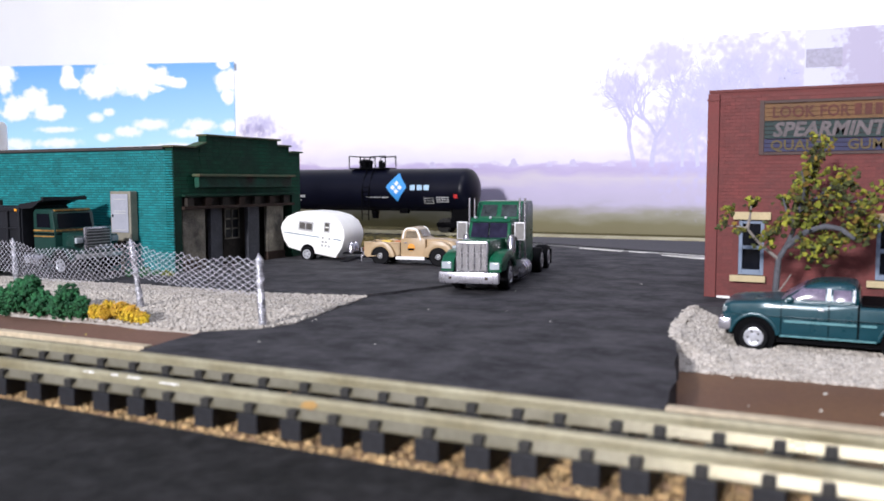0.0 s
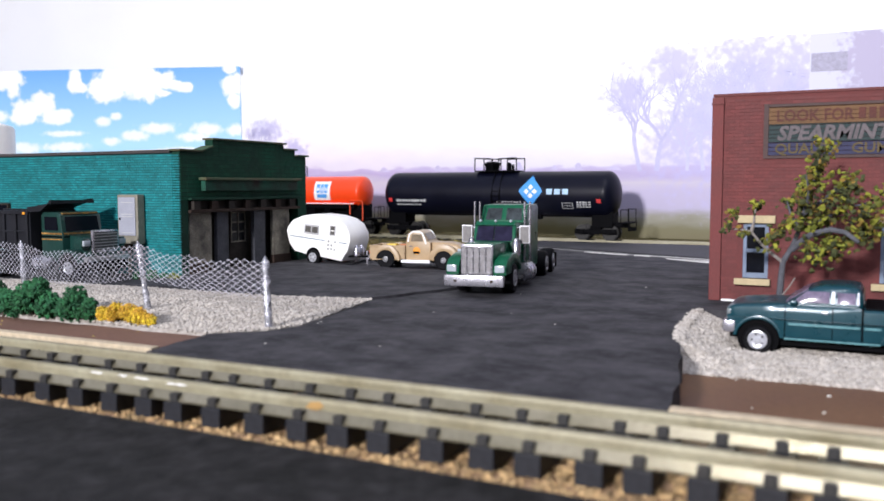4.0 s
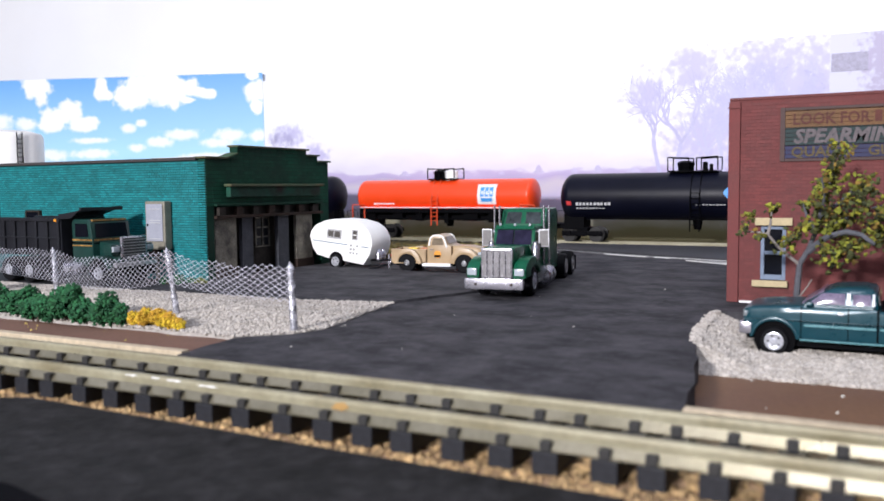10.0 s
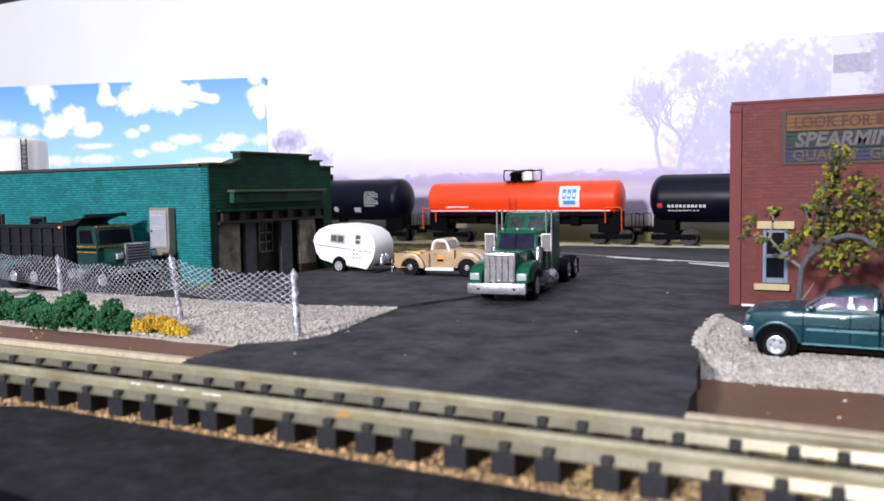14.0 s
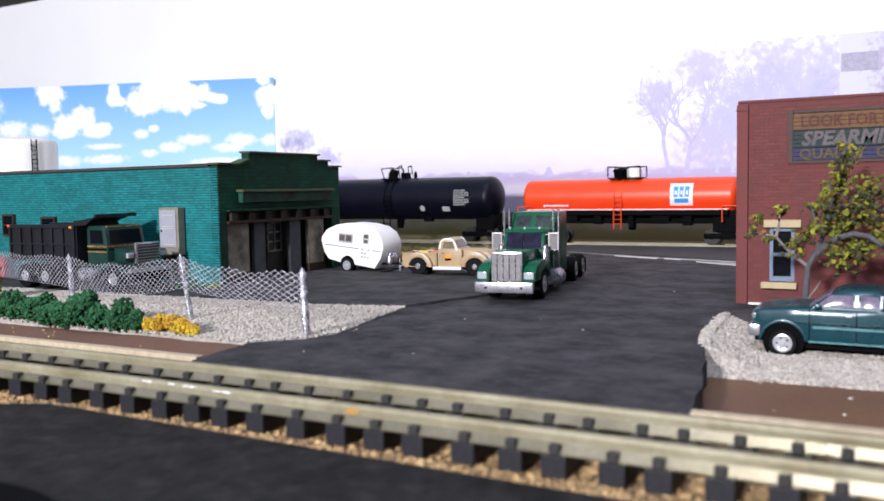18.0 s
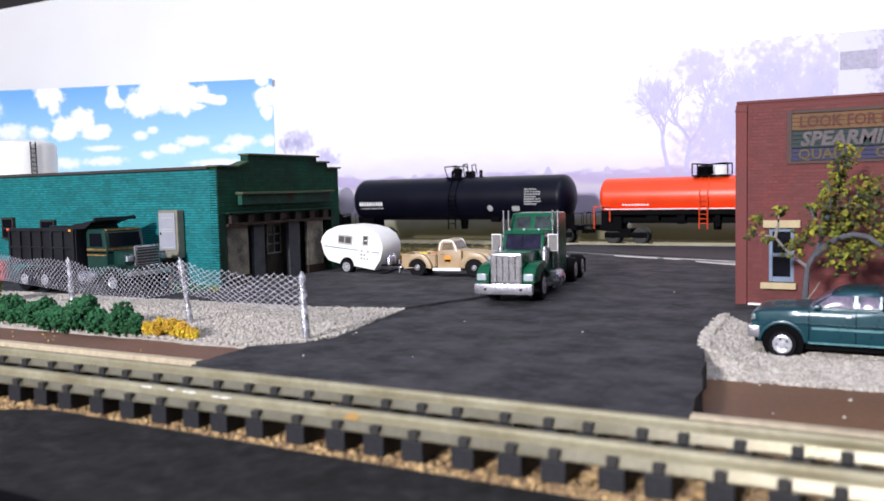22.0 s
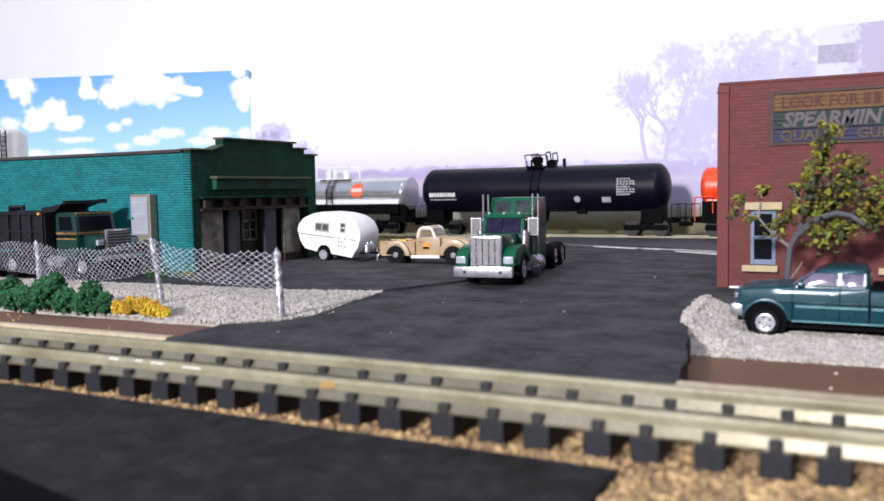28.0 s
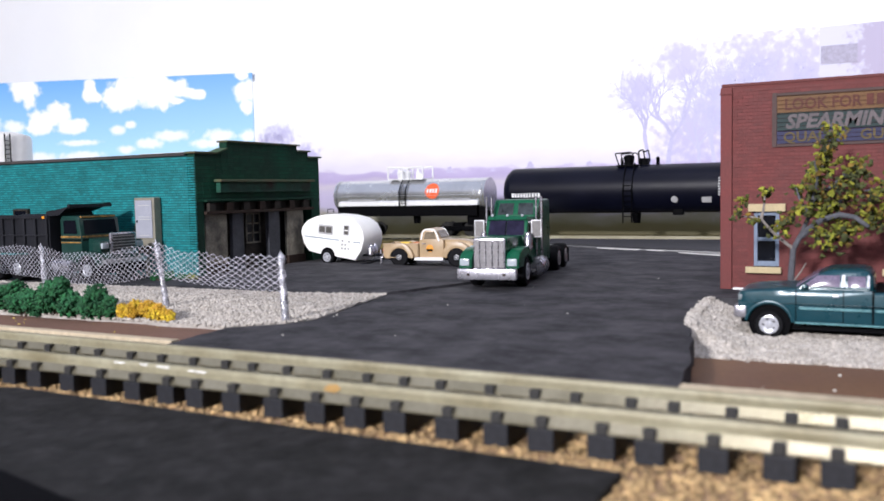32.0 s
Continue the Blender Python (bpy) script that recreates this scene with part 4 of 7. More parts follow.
def green_building():
    t = thing("green_building", label="teal painted brick garage with a stepped stained front darkened for shade", category="building")
    side = part("side_wall", B(-42, -15.75, 16.22, 16.5, -0.04, 3.12), mat("green_mortar", (0.004, 0.105, 0.112), 0.7, vary=0.2), t, "teal painted brick side wall")
    # the front: piers, parapet and the wall over the shop front
    x0, x1 = -15.75, -15.5
    par = [(16.24, 1.9), (16.24, 3.16), (16.95, 3.16), (17.45, 3.30), (17.45, 3.50), (20.55, 3.50), (20.55, 3.34), (21.1, 3.34), (21.1, 3.17), (21.65, 3.17), (21.65, 1.9)]
    front = part("front_wall", prism(par, x0, x1, axis="x"), GREEN_DARK, t, "dark green brick parapet wall with shade in its colour")
    part("pier", B(x0, x1, 16.24, 16.5, -0.04, 1.9), GREEN_DARK, t)
    part("pier", B(x0, x1, 21.22, 21.65, -0.04, 1.9), GREEN_DARK, t)
    rows = []
    cz = 1.93
    rr = random.Random(31)
    while cz < 3.46:
        h = 0.085
        lo, hi = 16.25, 21.64
        if cz + h > 3.14:
            lo, hi = 17.2, 21.09
        if cz + h > 3.30:
            lo, hi = 17.47, 20.53
        y = lo
        while y < hi:
            e = min(y + rr.uniform(0.2, 0.28), hi)
            rows.append((x1 - 0.005, x1 + 0.009 + rr.uniform(0, 0.004), y, e - 0.008, cz, cz + h))
            y = e
        cz += 0.105
    v, f = bricks(rows)
    # front bricks are darker than the side wall's to carry the front's shade
    joined("brickwork", v, f, mat("shaded_green_brick", (0.006, 0.070, 0.038), 0.7, vary=0.4, size=0.01, tint=(0.006, 0.04, 0.022), spec=0.2, per_piece=0.15, joined=True), front, kind="stuff")
    for a, b, z in ((16.15, 16.95, 3.17), (17.4, 20.6, 3.5), (20.55, 21.13, 3.34), (21.08, 21.7, 3.17)):
        part("coping", B(x0 - 0.04, x1 + 0.09, a, b, z, z + 0.05, 0.01), GREEN_COPE, t, "worn green coping strip")
    part("coping", plate([(x0 - 0.04, 16.95, 3.17), (x1 + 0.09, 16.95, 3.17), (x1 + 0.09, 17.4, 3.31), (x0 - 0.04, 17.4, 3.31)], 0.04), GREEN_COPE, t)
    # sign board over the doors
    sb = part("sign_board", B(x1, x1 + 0.16, 16.98, 21.0, 2.16, 2.44, 0.02), SOOT_GREEN, t, "blank sooty green sign board")
    part("ledge", B(x1, x1 + 0.26, 16.9, 21.08, 2.44, 2.51, 0.015), GREEN_COPE, sb)
    part("ledge", B(x1, x1 + 0.12, 16.5, 21.2, 1.93, 1.98, 0.01), GREEN_DARK, t)
    # beam with its blocks
    beam = part("beam", B(x0, x1 + 0.10, 16.5, 21.22, 1.60, 1.68, 0.01), RUSTY, t, "rusty iron beam over the shop front")
    part("beam_back", B(x0, x1 - 0.06, 16.5, 21.22, 1.68, 1.9), PLANK, beam)
    for i in range(7):
        y = 16.62 + i * 0.68
        part("bracket", B(x1 - 0.05, x1 + 0.09, y, y + 0.24, 1.68, 1.9, 0.015), RUSTY if i % 2 else PLANK, beam, "stained bracket block")
    # recessed shop front
    part("recess_wall", B(x0 - 0.3, x0 - 0.2, 16.3, 21.5, -0.04, 1.7), PLANK, t)
    part("recess_floor", B(x0 - 0.2, x1, 16.5, 21.22, -0.04, 0.03), PLANK, t)
    for a, b in ((16.56, 17.38), (20.0, 20.8)):
        part("panel", B(x1 - 0.12, x1 - 0.02, a, b, 0.25, 1.6, 0.01), WEATHERED, t, "stained grey plaster panel")
        part("plinth", B(x1 - 0.14, x1 + 0.02, a - 0.02, b + 0.02, 0.0, 0.28, 0.015), RUSTY, t)
    for a, b in ((17.62, 18.06), (19.16, 19.66)):
        part("post", B(x1 - 0.16, x1 - 0.03, a, b, 0.0, 1.6, 0.015), mat("slate_post", (0.075, 0.078, 0.09), 0.8, vary=0.4, size=0.004, spec=0.2) if a < 18 else bpy.data.materials["slate_post"], t, "weathered grey post")
    door = part("door", B(x0 - 0.12, x0 - 0.04, 18.42, 19.1, 0.02, 1.6), PLANK, t, "dark plank door with small panes")
    for z0 in (0.78, 1.05, 1.32):
        for y0 in (18.5, 18.79):
            part("pane", B(x0 - 0.04, x0 - 0.03, y0, y0 + 0.22, z0, z0 + 0.2), GLASS_DARK, door)
    for y0 in (18.44, 18.735, 19.03):
        part("muntin", B(x0 - 0.04, x0 - 0.01, y0, y0 + 0.04, 0.72, 1.58), WEATHERED, door)
    for z0 in (0.72, 0.99, 1.26, 1.53):
        part("muntin", B(x0 - 0.04, x0 - 0.012, 18.44, 19.07, z0, z0 + 0.04), WEATHERED, door)
    for y0 in (18.12, 18.26):
        part("board", B(x0 - 0.1, x0 - 0.02, y0, y0 + 0.11, 0.0, 1.6), PLANK, t)
    for y0 in (19.72, 19.86):
        part("board", B(x0 - 0.1, x0 - 0.02, y0, y0 + 0.11, 0.0, 1.6), PLANK, t)
    part("roof", B(-42, x0, 16.5, 21.4, 2.95, 3.05), ROOFING, t, "flat black roof")
    part("roof_edge", B(-42, x0, 16.14, 16.5, 3.12, 3.20, 0.015), ROOFING, t, "dark roof edging with pale wear")
    part("flashing", B(-17.3, x0, 16.12, 16.3, 3.202, 3.212), PLASTER_GLINT, t, "strip of pale worn flashing")
    part("back_wall", B(-42, x0, 21.35, 21.6, -0.04, 2.95), GREEN_DARK, t)
    for a in ((-24.18, -23.74, 1.29, 1.84), (-22.38, -21.86, 1.22, 1.76)):
        small_window(t, *a, 16.17, PLANK)
    return t, side


GREEN, GREEN_SIDE = green_building()


def utility_box():
    t = thing("utility_cabinet", -17.0, 15.95, 0, 0, "tall grey metal utility cabinet on the teal wall", "cabinet")
    part("body", B(-0.36, 0.34, -0.02, 0.22, 0.80, 2.07, 0.025), GREY_BOX, t)
    d = part("door", B(-0.31, 0.27, -0.045, -0.02, 1.02, 2.0, 0.012), mat("pale_grey_door", (0.31, 0.32, 0.37), 0.45, vary=0.1), t, "pale grey louvred door")
    for z in (1.08, 1.5, 1.56, 1.86):
        part("louvre", B(-0.2, 0.2, -0.055, -0.045, z, z + 0.018), GREY_INK, d)
    part("latch", B(-0.27, -0.23, -0.06, -0.045, 1.42, 1.48), BLACK, d)
    part("meter", B(-0.25, 0.05, -0.06, 0.1, 0.62, 0.8, 0.02), RUSTY, t, "rusty meter under the cabinet")
    part("conduit", C((-0.1, 0.1, 0.0), (-0.1, 0.1, 0.64), 0.05, seg=10), GREY_BOX, t)
    return t


utility_box()

# ---- brick building ----
STONE = mat("cream_stone", (0.48, 0.39, 0.23), 0.8, vary=0.15)
SASH = mat("blue_grey_sash", (0.16, 0.21, 0.30), 0.6, vary=0.2)
SIGN_YELLOW = mat("faded_ochre_paint", (0.163, 0.085, 0.037), 0.8, vary=0.3, size=0.004)
SIGN_GREEN = mat("faded_green_paint", (0.025, 0.044, 0.044), 0.8, vary=0.3, size=0.004)
SIGN_BLUE = mat("faded_blue_paint", (0.037, 0.038, 0.089), 0.8, vary=0.3, size=0.004)
SIGN_EDGE = mat("faded_grey_paint", (0.082, 0.050, 0.046), 0.8, vary=0.3, size=0.004)
SIGN_WORD = mat("faded_white_letters", (0.145, 0.122, 0.128), 0.8, vary=0.35, size=0.003)
SIGN_RED = mat("faded_red_letters", (0.100, 0.030, 0.022), 0.8, vary=0.3, size=0.003)
SIGN_GOLD = mat("faded_gold_letters", (0.118, 0.085, 0.037), 0.8, vary=0.35, size=0.003)


def brick_building():
    t = thing("brick_building", label="red brick building with a faded painted advertisement", category="building")
    WIN = [(-2.17, -1.70), (0.24, 0.71), (2.65, 3.12)]
    xs = [-2.78, *(v for w in WIN for v in w), 8.0]
    wall = part("front_wall", B(-2.78, 8, 17.46, 17.8, 1.55, 4.02), MORTAR, t, "red brick wall")
    part("wall_below", B(-2.78, 8, 17.46, 17.8, 0.0, 0.46), MORTAR, t)
    for a, b in zip(xs[::2], xs[1::2]):
        part("wall_pier", B(a, b, 17.46, 17.8, 0.46, 1.55), MORTAR, t)
    part("side_wall", B(-2.78, -2.5, 17.8, 25.5, 0.0, 4.05), MORTAR, t)
    part("back_wall", B(-2.5, 8, 25.2, 25.5, 0.0, 4.05), MORTAR, t)
    part("side_wall", B(7.7, 8, 17.8, 25.2, 0.0, 4.05), MORTAR, t)
    part("roof", B(-2.5, 7.7, 17.8, 25.2, 3.7, 3.8), ROOFING, t, "flat black roof")
    part("pilaster", B(-2.80, -2.58, 17.40, 17.5, 0.0, 4.0, 0.012), BRICK, t, "smooth red corner pilaster")
    part("coping", B(-2.79, 8, 17.445, 17.86, 4.02, 4.075, 0.012), BRICK, t, "red brick coping")
    part("pilaster_cap", B(-2.815, -2.57, 17.385, 17.5, 3.86, 3.9, 0.01), BRICK, t)
    # white strip paints the light in the gap under the wall
    part("base_strip", B(-2.55, -2.30, 17.36, 17.45, 0.0, 0.035), WHITE, t, "thin white strip painting gap light at the wall foot")
    for a, b in WIN:
        w = thing("window", kind="")
        w.parent = t
        part("glass", B(a + 0.05, b - 0.05, 17.56, 17.58, 0.5, 1.52), GLASS_DARK, w, "dark window glass")
        for q in ((a, a + 0.07, 0.47, 1.55), (b - 0.07, b, 0.47, 1.55), (a + 0.07, b - 0.07, 1.47, 1.55), (a + 0.07, b - 0.07, 0.47, 0.57), (a + 0.07, b - 0.07, 0.97, 1.04)):
            part("sash", B(q[0], q[1], 17.47, 17.56, q[2], q[3], 0.008), SASH, w, "blue grey sash bar")
        part("lintel", B(a - 0.1, b + 0.12, 17.36, 17.5, 1.55, 1.70, 0.012), STONE, w, "cream stone lintel")
        part("sill", B(a - 0.14, b + 0.05, 17.32, 17.5, 0.34, 0.46, 0.012), STONE, w, "cream stone sill")
    # the painted advertisement, course by course over the bricks
    ad = thing("painted_advertisement", 0, 0, 0, 0, "", "")
    ad.parent = t
    for z0, z1, m in ((2.80, 2.86, SIGN_EDGE), (2.86, 3.11, SIGN_BLUE), (3.11, 3.45, SIGN_GREEN), (3.45, 3.78, SIGN_YELLOW), (3.78, 3.84, SIGN_EDGE)):
        rows = []
        z = z0
        while z < z1 - 0.01:
            e = min(z + 0.079, z1)
            rows.append((-1.75, 1.42, 17.425, 17.46, z, e - 0.009))
            z = e
        v, f = bricks(rows)
        joined("painted_band", v, f, m, ad, "faded painted band over the bricks")
    for a, b in ((-1.84, -1.755), (1.425, 1.5)):
        part("painted_border", B(a, b, 17.425, 17.46, 2.80, 3.84), SIGN_EDGE, ad)
    up = pose(0, 0, 0, 90, 0, 0)
    def place(x, z):
        return Matrix.Translation((x * U, 17.421 * U, z * U)) @ up
    letters("letter", "LOOK FOR", 0.30, place(-1.62, 3.505), SIGN_RED, ad, stretch=0.90, bold=0.022)
    for i in range(8):
        part("word_bar", B(-0.20 + i * 0.17, -0.08 + i * 0.17, 17.417, 17.425, 3.51, 3.72), SIGN_RED, ad)
    letters("letter", "SPEARMINT", 0.37, place(-1.60, 3.15), SIGN_WORD, ad, shear=0.22, stretch=1.0, bold=0.035)
    letters("letter", "QUALITY  GUM", 0.27, place(-1.64, 2.89), SIGN_GOLD, ad, stretch=1.05, bold=0.02)
    return t, wall


BRICKS, BRICK_WALL = brick_building()

# ---- storage tank behind the garage ----


def storage_tank():
    t = thing("storage_tank", -34.2, 23.8, 0, 0, "white cylindrical storage tank with a ladder", "storage tank")
    part("shell", lathe([(0, 1.7), (4.7, 1.7), (4.85, 1.62), (4.98, 1.2), (5.02, 0.1)], 40, "z"), CREAM, t, smooth=True)
    a = radians(-12)
    c, s = math.cos(a), math.sin(a)
    lad = None
    for k in (-0.11, 0.11):
        x, y = 1.76 * c - k * s, 1.76 * s + k * c
        o = part("ladder_rail" if lad else "ladder", C((x, y, 0), (x, y, 4.85), 0.03, seg=6), BLACK, lad or t, "" if lad else "thin dark ladder")
        lad = lad or o
    for i in range(24):
        part("rung", C((1.76 * c + 0.11 * s, 1.76 * s - 0.11 * c, 0.2 + i * 0.19), (1.76 * c - 0.11 * s, 1.76 * s + 0.11 * c, 0.2 + i * 0.19), 0.02, seg=5), BLACK, lad)
    part("vent", C((-0.9, -0.6, 4.8), (-0.9, -0.6, 5.12), 0.08, seg=10), GREY_BOX, t)


storage_tank()

# ---- fence ----
GALV = mat("galvanised_wire", (0.80, 0.79, 0.86), 0.35, 0.4, vary=0.5, size=0.0015, grain=0.0004, bump=0.3)
POST = mat("silver_post_paint", (0.66, 0.66, 0.72), 0.26, 0.5, vary=0.6, size=0.001, grain=0.0004, bump=1.0)


def fence():
    t = thing("chain_link_fence", label="sagging silver chain-link fence on rough posts", category="fence")
    posts = [((-23.5, 14.6), (-23.5, 14.6), 1.1), ((-16.95, 12.81), (-16.95, 12.75), 1.09), ((-11.85, 11.44), (-11.98, 11.35), 1.30), ((-8.57, 10.75), (-8.70, 10.85), 1.17)]
    rr = random.Random(2)
    for (bx, by), (tx, ty), h in posts:
        bm = lathe([(h * i / 12, 0.001 if i == 12 else rr.uniform(0.044, 0.068)) for i in range(13)], 10, "z")
        for v in bm.verts:
            k = v.co.z / h
            v.co += Vector((bx + (tx - bx) * k, by + (ty - by) * k, 0))
        part("post", bm, POST, t, "lumpy silver painted post", smooth=True)
    r = 0.0055
    for (A, a, ha), (Bp, b, hb), sag_t, sag_b, lo_a, lo_b in ((posts[0], posts[1], 0.06, 0.0, 0.3, 0.3), (posts[1], posts[2], 0.17, -0.16, 0.30, 0.62), (posts[2], posts[3], 0.10, -0.05, 0.62, 0.50)):
        L = math.hypot(Bp[0] - A[0], Bp[1] - A[1])
        def pos(u, w):
            """Place on the panel: u along, w from its foot (0) to its top (1)."""
            s = 4 * u * (1 - u)
            zt = (ha * (1 - u) + hb * u) - 0.06 - sag_t * s + 0.03 * math.sin(u * 17)
            zb = lo_a * (1 - u) + lo_b * u + sag_b * s
            bulge = -0.10 * s * math.sin(w * 2.6)
            return Vector((a[0] + (b[0] - a[0]) * u, a[1] + (b[1] - a[1]) * u - 0.06 + bulge, zb + (zt - zb) * w))
        cell = 0.195
        n = int(L / cell)
        rows_n = 12
        verts, faces = [], []
        for sgn in (1, -1):
            for i in range(-rows_n, n + rows_n):
                pts = []
                for j in range(rows_n + 1):
                    u = (i + sgn * j * 0.5 + (0 if sgn > 0 else rows_n * 0.5)) / n
                    if -0.001 <= u <= 1.001:
                        pts.append(pos(min(max(u, 0), 1), j / rows_n) + Vector((0, 0.008 * sgn, 0)))
                for p, q in zip(pts, pts[1:]):
                    d = (q - p).normalized()
                    s1 = d.cross(Vector((0, 1, 0))).normalized() * r
                    s2 = Vector((0, r, 0))
                    k = len(verts)
                    for e in (p, q):
                        verts.extend([e + s1, e + s2, e - s1, e - s2])
                    faces.extend((k + c, k + (c + 1) % 4, k + 4 + (c + 1) % 4, k + 4 + c) for c in range(4))
        joined("wire_mesh", [tuple(v) for v in verts], faces, GALV, t, "diamond wire mesh panel")
    return t


fence()

# ---- planting ----
BUSH = mat("dark_green_foam", (0.016, 0.100, 0.030), 0.95, vary=0.3, size=0.002, per_piece=0.5, joined=True, tint=(0.010, 0.075, 0.03))
YELLOW = mat("yellow_foam", (0.62, 0.47, 0.03), 0.95, vary=0.3, size=0.002, per_piece=0.35, joined=True, tint=(0.50, 0.25, 0.03))
LIME = mat("yellow_green_leaf", (0.21, 0.195, 0.016), 0.9, vary=0.3, size=0.003, per_piece=0.65, joined=True, tint=(0.11, 0.135, 0.018))
OCHRE = mat("ochre_leaf", (0.20, 0.125, 0.020), 0.9, vary=0.3, size=0.003, per_piece=0.4, joined=True)
DARK_LEAF = mat("dark_olive_leaf", (0.060, 0.065, 0.015), 0.9, vary=0.4, size=0.002, per_piece=0.6, joined=True, tint=(0.035, 0.045, 0.014))
STEM = mat("brown_stem", (0.06, 0.045, 0.03), 0.9)


def bush(name, x, y, lobes, material, n, size, seed, label, category):
    """A foam bush: a short stem and crumbs over several uneven lobes (dx, dy, z, r)."""
    t = thing(name, x, y, 0, 0, label, category)
    rng = np.random.default_rng(seed)
    pts = []
    for dx, dy, z, r in lobes:
        d = rng.normal(size=(n, 3))
        d /= np.linalg.norm(d, axis=1)[:, None]
        knob = rng.normal(size=(14, 3))
        knob /= np.linalg.norm(knob, axis=1)[:, None]
        bulge = 0.60 + 0.40 * np.clip((d @ knob.T).max(axis=1) * 3.2 - 2.2, 0, 1)
        p = d * r * rng.uniform(0.6, 1.06, (n, 1)) * bulge[:, None] + (dx, dy, z)
        pts.append(p[p[:, 2] > 0.0])
        part("stem", C((dx * 0.6, dy * 0.6, -0.05), (dx, dy, z), 0.03, 0.015, seg=6), STEM, t)
    ob = grains("foliage", np.concatenate(pts), size, material, seed, rough=0.5, flat=0.9)
    ob.parent = t
    return t


GREEN_LABEL = "dark green foam bush in front of the fence"
bush("bush", -15.35, 10.15, [(0, 0, 0.30, 0.30), (0.25, 0, 0.2, 0.24), (-0.3, 0.05, 0.25, 0.28)], BUSH, 620, 0.031, 11, GREEN_LABEL, "bush")
bush("bush", -14.55, 10.1, [(0, 0, 0.26, 0.28), (0.22, 0.05, 0.36, 0.22)], BUSH, 620, 0.031, 12, GREEN_LABEL, "bush")
bush("bush", -13.1, 9.98, [(0, 0, 0.34, 0.34), (-0.42, 0, 0.22, 0.26), (0.40, -0.02, 0.24, 0.25), (0.12, 0, 0.5, 0.22)], BUSH, 620, 0.031, 13, GREEN_LABEL, "bush")
bush("bush", -13.95, 9.95, [(0, 0, 0.22, 0.24), (0.2, 0, 0.3, 0.18)], BUSH, 620, 0.031, 16, GREEN_LABEL, "bush")
bush("bush", -12.05, 10.0, [(0, 0, 0.30, 0.30), (-0.2, 0, 0.2, 0.22), (0.28, 0, 0.22, 0.2)], BUSH, 620, 0.031, 14, GREEN_LABEL, "bush")
bush("yellow_bush", -11.0, 10.12, [(-0.5, 0, 0.12, 0.16), (-0.25, 0, 0.17, 0.18), (0.05, 0, 0.17, 0.18), (0.3, 0, 0.14, 0.17), (0.5, -0.02, 0.08, 0.14)], YELLOW, 900, 0.017, 15, "low yellow orange foam bush by the driveway", "bush")
bush("yellow_green_bush", -18.65, 11.9, [(0, 0, 0.35, 0.3), (-0.1, 0, 0.75, 0.26), (-0.3, 0, 0.3, 0.3)], LIME, 260, 0.05, 17, "tall yellow green foam bush by the fence", "bush")
bush("weeds", -15.6, 15.3, [(-0.5, 0, 0.08, 0.13), (0, 0, 0.12, 0.15), (0.3, 0.1, 0.08, 0.12)], BUSH, 80, 0.035, 18, "green weeds at the foot of the teal wall", "weeds")
bush("weeds", -14.9, 15.4, [(0, 0, 0.06, 0.1), (-0.25, 0.1, 0.08, 0.1)], LIME, 60, 0.03, 19, "yellow green weeds at the wall corner", "weeds")


